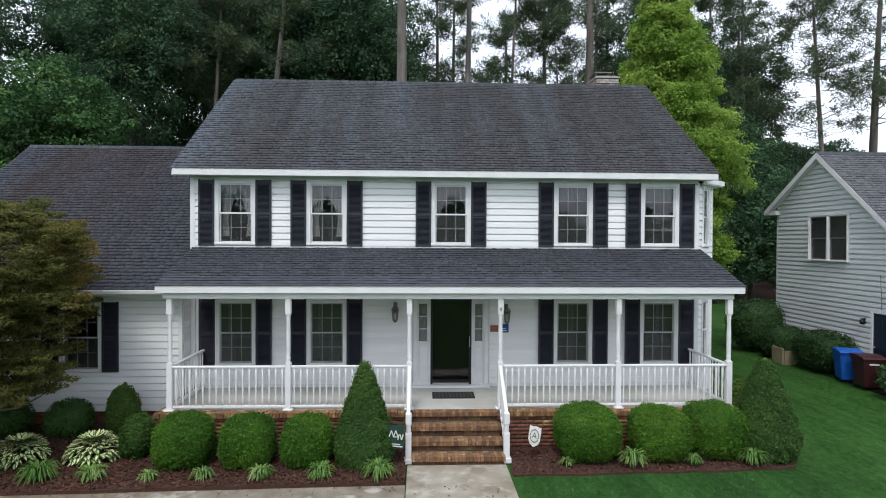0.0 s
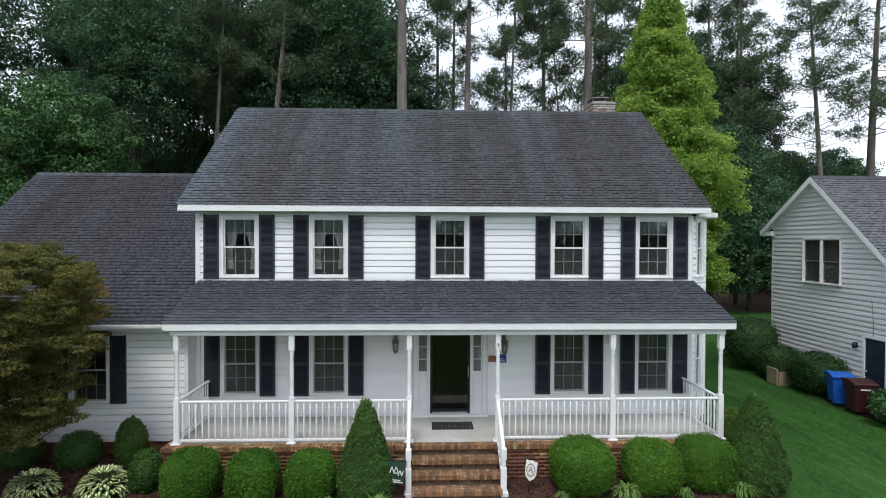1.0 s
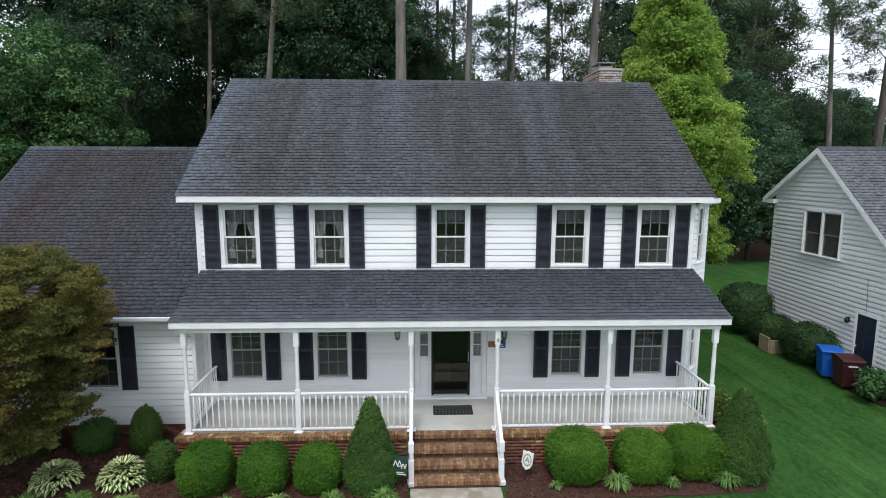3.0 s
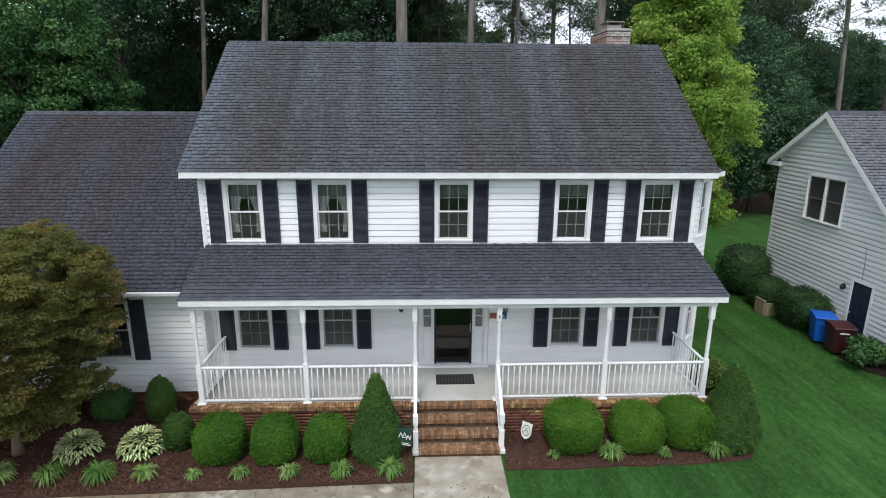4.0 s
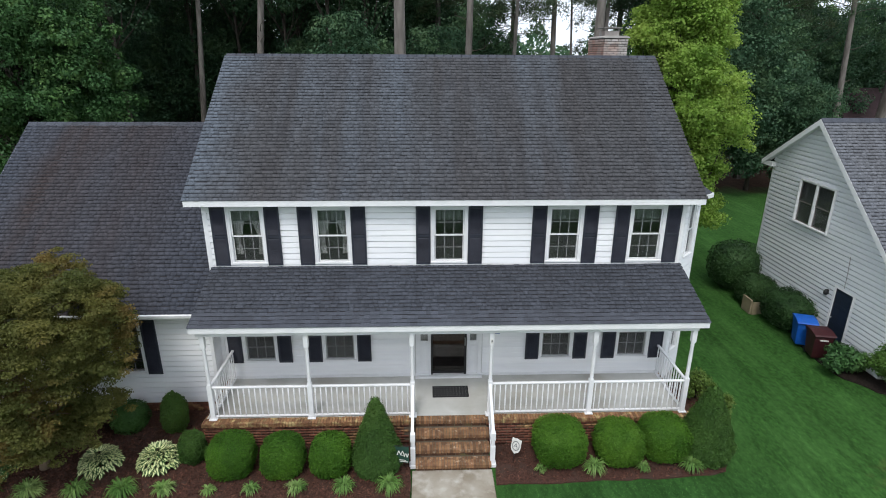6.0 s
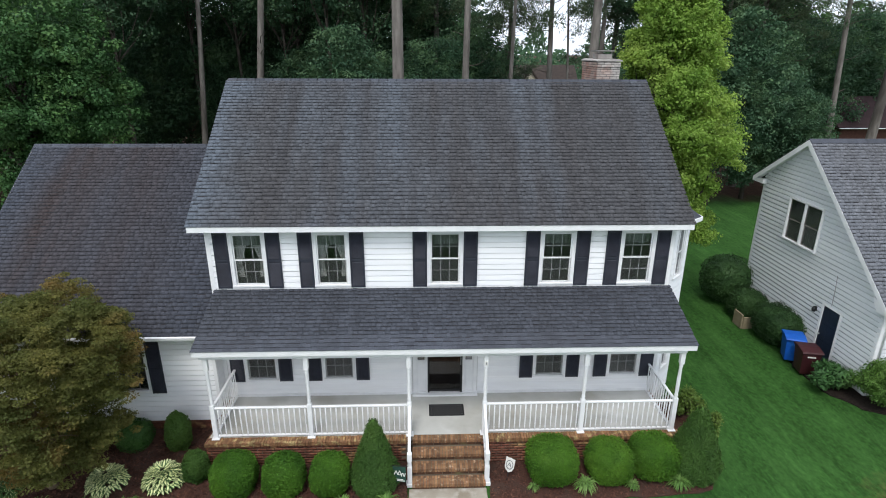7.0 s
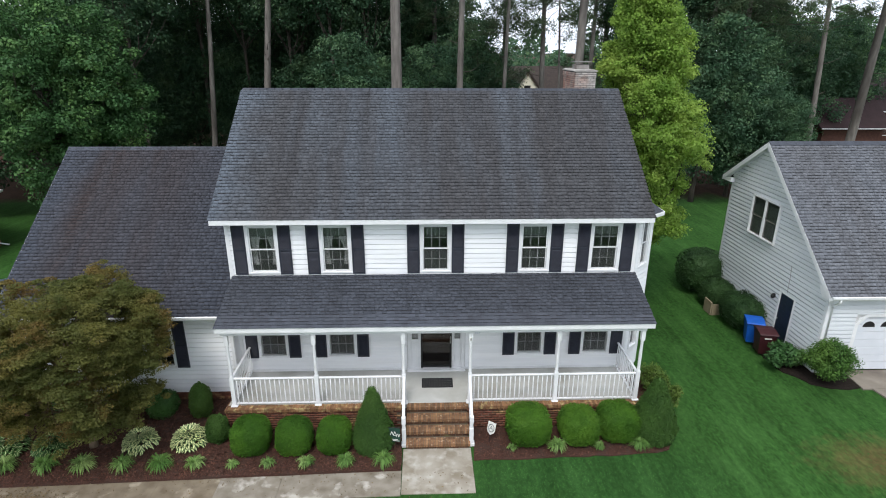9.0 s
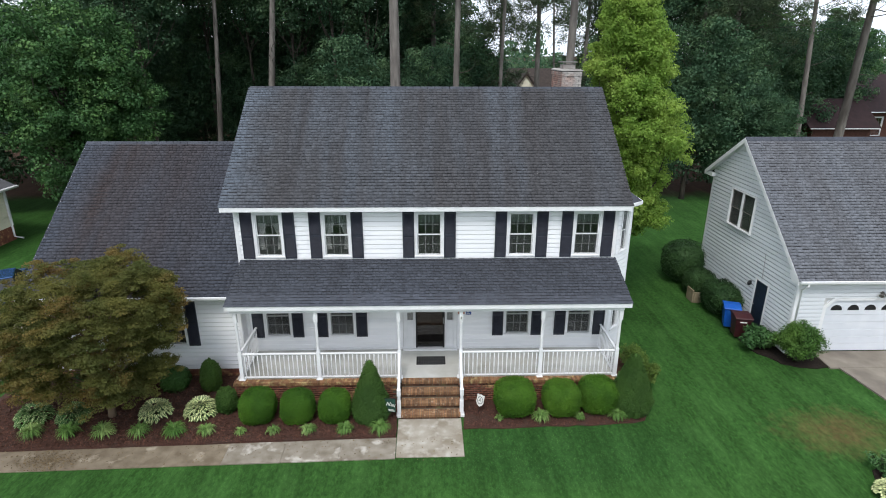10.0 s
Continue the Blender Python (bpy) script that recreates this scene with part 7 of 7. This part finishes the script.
gf_ = thing("garden_flag", "dark green cloth garden flag with white marks on a metal stand", "flag", at=(-1.14, -3.0, -0.04))
gf_.rotation_euler = (0, 0, radians(-6))
bm = tube([(-0.2, 0, -0.05), (-0.2, 0, 0.80), (-0.19, 0, 0.83), (0.2, 0, 0.83)], [0.007] * 4, 6)
part("stand", bm, BLACK, gf_)
cloth("cloth", -0.17, 0.15, 0.38, 0.81, 0.0, SIGNGREEN, 2, 0.012, None, gf_)
bm = bmesh.new()
for x0, z0, w, h, tilt_ in ((-0.10, 0.66, 0.018, 0.12, 20), (-0.06, 0.66, 0.018, 0.12, -20), (-0.02, 0.66, 0.018, 0.12, 20), (0.02, 0.66, 0.018, 0.12, -20), (0.0, 0.60, 0.10, 0.014, 0), (0.05, 0.60, 0.018, 0.1, 15), (0.09, 0.60, 0.018, 0.1, -15), (0.12, 0.60, 0.018, 0.1, 15), (-0.02, 0.47, 0.2, 0.016, 4), (0.03, 0.43, 0.18, 0.02, 4)):
    r = Matrix.Translation((x0 + 0.01, -0.02, z0)) @ Matrix.Rotation(radians(tilt_), 4, "Y")
    box(-w / 2, -0.002, -h / 2, w / 2, 0.002, h / 2, 0, bm, r)
part("marks", bm, SIGNWHITE, gf_, "white abstract marks")


# ---- the house on the far left, houses at the back, a parked car ----
lh = thing("house", "cream-sided house on a brick base beyond the lawn", "house")
LX, LY0 = -23.5, 14.35
lw = part("wall", box(-34, 4.0, 0.75, LX, LY0, 2.85), CREAM, lh)
part("brick_base", box(-33.98, 4.02, -0.1, LX + 0.02, LY0 - 0.0, 0.75), BRICK_ROW, lh, "red brick base")
part("vent", box(LX + 0.02, 12.6, 0.3, LX + 0.04, 13.1, 0.55), BLACK, lh)
part("corner_board", box(LX - 0.1, LY0 - 0.12, 0.75, LX + 0.03, LY0 + 0.02, 2.85, 0.005), WHITE, lh)
part("downspout", tube([(LX + 0.08, LY0 - 0.2, 2.85), (LX + 0.08, LY0 - 0.2, 0.15), (LX + 0.5, LY0 - 0.1, 0.02)], [0.05] * 3, 8), WHITE, lh)
SIDE_LH = Matrix(((0, -1, 0, LX), (1, 0, 0, 0), (0, 0, 1, 0), (0, 0, 0, 1)))
PLANK_CREAM = PLANK.copy()
PLANK_CREAM.materials.clear()
PLANK_CREAM.materials.append(CREAM)
siding(lw, SIDE_LH, 4.1, LY0 - 0.13, 0.75, 2.8, [(12.0, 13.1, 1.2, 2.6)], PLANK_CREAM, 0.18)
lwin = sash_window(1.1, 1.4)
lwin.parent = lh
lwin.matrix_basis = SIDE_LH @ Matrix.Translation((12.55, -0.045, 1.2))
part("window_blind", box(LX - 0.005, 12.1, 1.28, LX + 0.012, 13.0, 2.55), CURTAIN, lh)
part("roof", prism([(-34.4, 2.93), (-28.6, 5.8), (-23.2, 2.93), (-23.2, 2.81), (-34.4, 2.81)], 3.6, 14.9, "y"), SHINGLE_N, lh)
part("fascia", box(-23.2, 3.6, 2.79, -23.15, 14.92, 2.95), WHITE, lh)
part("gutter", prism([(-23.148, 2.93), (-23.04, 2.93), (-23.06, 2.83), (-23.148, 2.81)], 3.6, 14.9, "y"), WHITE, lh)

rh = thing("house", "dark brick house with a brown-red roof among trees", "house")
part("wall", box(36.2, 31.0, 0.0, 50, 40.4, 5.4), BROWNBRICK, rh)
bm = bmesh.new()
q = [bm.verts.new(c) for c in ((35.4, 30.4, 5.42), (50.6, 30.4, 5.42), (50.6, 41, 5.42), (35.4, 41, 5.42), (41.5, 35.7, 8.3), (45.0, 35.7, 8.3))]
for f in ((0, 1, 5, 4), (1, 2, 5), (2, 3, 4, 5), (3, 0, 4), (3, 2, 1, 0)):
    bm.faces.new([q[i] for i in f])
part("roof", bm, REDROOF, rh, "brown-red hipped roof")
part("gutter", box(35.35, 30.3, 5.38, 50.6, 30.4, 5.45, 0.01), WHITE, rh)
rw_ = sash_window(1.0, 1.6)
rw_.parent = rh
rw_.matrix_basis = pose(38.4, 30.995, 3.4)
part("garage_wing", box(31.2, 28.5, 0.0, 36.1, 33.0, 4.3), BROWNBRICK, rh)
part("wing_roof", prism([(28.0, 4.36), (30.9, 6.5), (33.6, 4.36)], 30.7, 36.6), REDROOF, rh)
part("wing_gutter", box(30.7, 27.9, 4.33, 36.4, 27.99, 4.39, 0.01), WHITE, rh)

fh = thing("house", "distant brown house with a pale gable among trees", "house")
part("wall", box(8.5, 60, 0, 17.5, 68, 4.6), TAN, fh)
part("roof", prism([(59.5, 4.6), (64, 8.0), (68.5, 4.6)], 7.9, 18.1), BROWNROOF, fh)
part("gable", prism([(8.8, 3.0), (8.8, 4.2), (11.2, 7.4), (13.6, 4.2), (13.6, 3.0)], 58.2, 60.2, "y"), CREAM, fh)
part("gable_roof", prism([(8.5, 4.1), (11.2, 7.75), (13.9, 4.1), (13.6, 4.1), (11.2, 7.4), (8.8, 4.1)], 57.9, 61.5, "y"), BROWNROOF, fh)
part("window", box(10.8, 58.12, 4.6, 11.6, 58.2, 5.8), BLACK, fh)


fh.location = (1.6, 0, 0)


def car(at, turn):
    """A parked saloon: shaped body, glazed cabin, wheels and lights; it faces +x."""
    t = thing("car", "blue saloon car parked on the drive beside the wing", "car", at=at)
    t.rotation_euler = (0, 0, radians(turn))
    prof = [(-2.25, 0.35), (-2.28, 0.75), (-2.2, 0.98), (-1.5, 1.02), (0.75, 0.98), (1.9, 0.86), (2.2, 0.7), (2.22, 0.35)]
    bm = prism(prof, -0.85, 0.85, "y")
    bmesh.ops.bevel(bm, geom=list(bm.edges), offset=0.07, segments=2, affect="EDGES")
    part("body", bm, CARBLUE, t)
    bm = bmesh.new()
    lo = [bm.verts.new(c) for c in ((-1.65, -0.78, 0.98), (0.95, -0.78, 0.96), (0.95, 0.78, 0.96), (-1.65, 0.78, 0.98))]
    hi = [bm.verts.new(c) for c in ((-1.0, -0.6, 1.42), (0.15, -0.6, 1.44), (0.15, 0.6, 1.44), (-1.0, 0.6, 1.42))]
    for i in range(4):
        bm.faces.new((lo[i], lo[(i + 1) % 4], hi[(i + 1) % 4], hi[i]))
    part("windows", bm, BLACK, t, "dark tinted glass")
    part("roof", box(-1.02, -0.62, 1.40, 0.18, 0.62, 1.46, 0.02), CARBLUE, t)
    for x in (-1.4, 1.4):
        for y in (-0.82, 0.82):
            w = part("wheel", lathe([(0.2, -0.1), (0.31, -0.1), (0.33, 0), (0.31, 0.1), (0.2, 0.1)], 20), TYRE, t)
            w.matrix_basis = Matrix.Translation((x, y, 0.33)) @ Matrix.Rotation(radians(90), 4, "X")
            part("rim", lathe([(0.03, -0.105), (0.2, -0.1), (0.2, 0.1), (0.03, 0.105)], 16), STEEL, w)
    for y in (-0.65, 0.65):
        part("tail_light", box(-2.3, y - 0.16, 0.68, -2.2, y + 0.16, 0.85, 0.02), TAIL, t)
    return t


car((-17.8, 5.3, 0.03), 120)
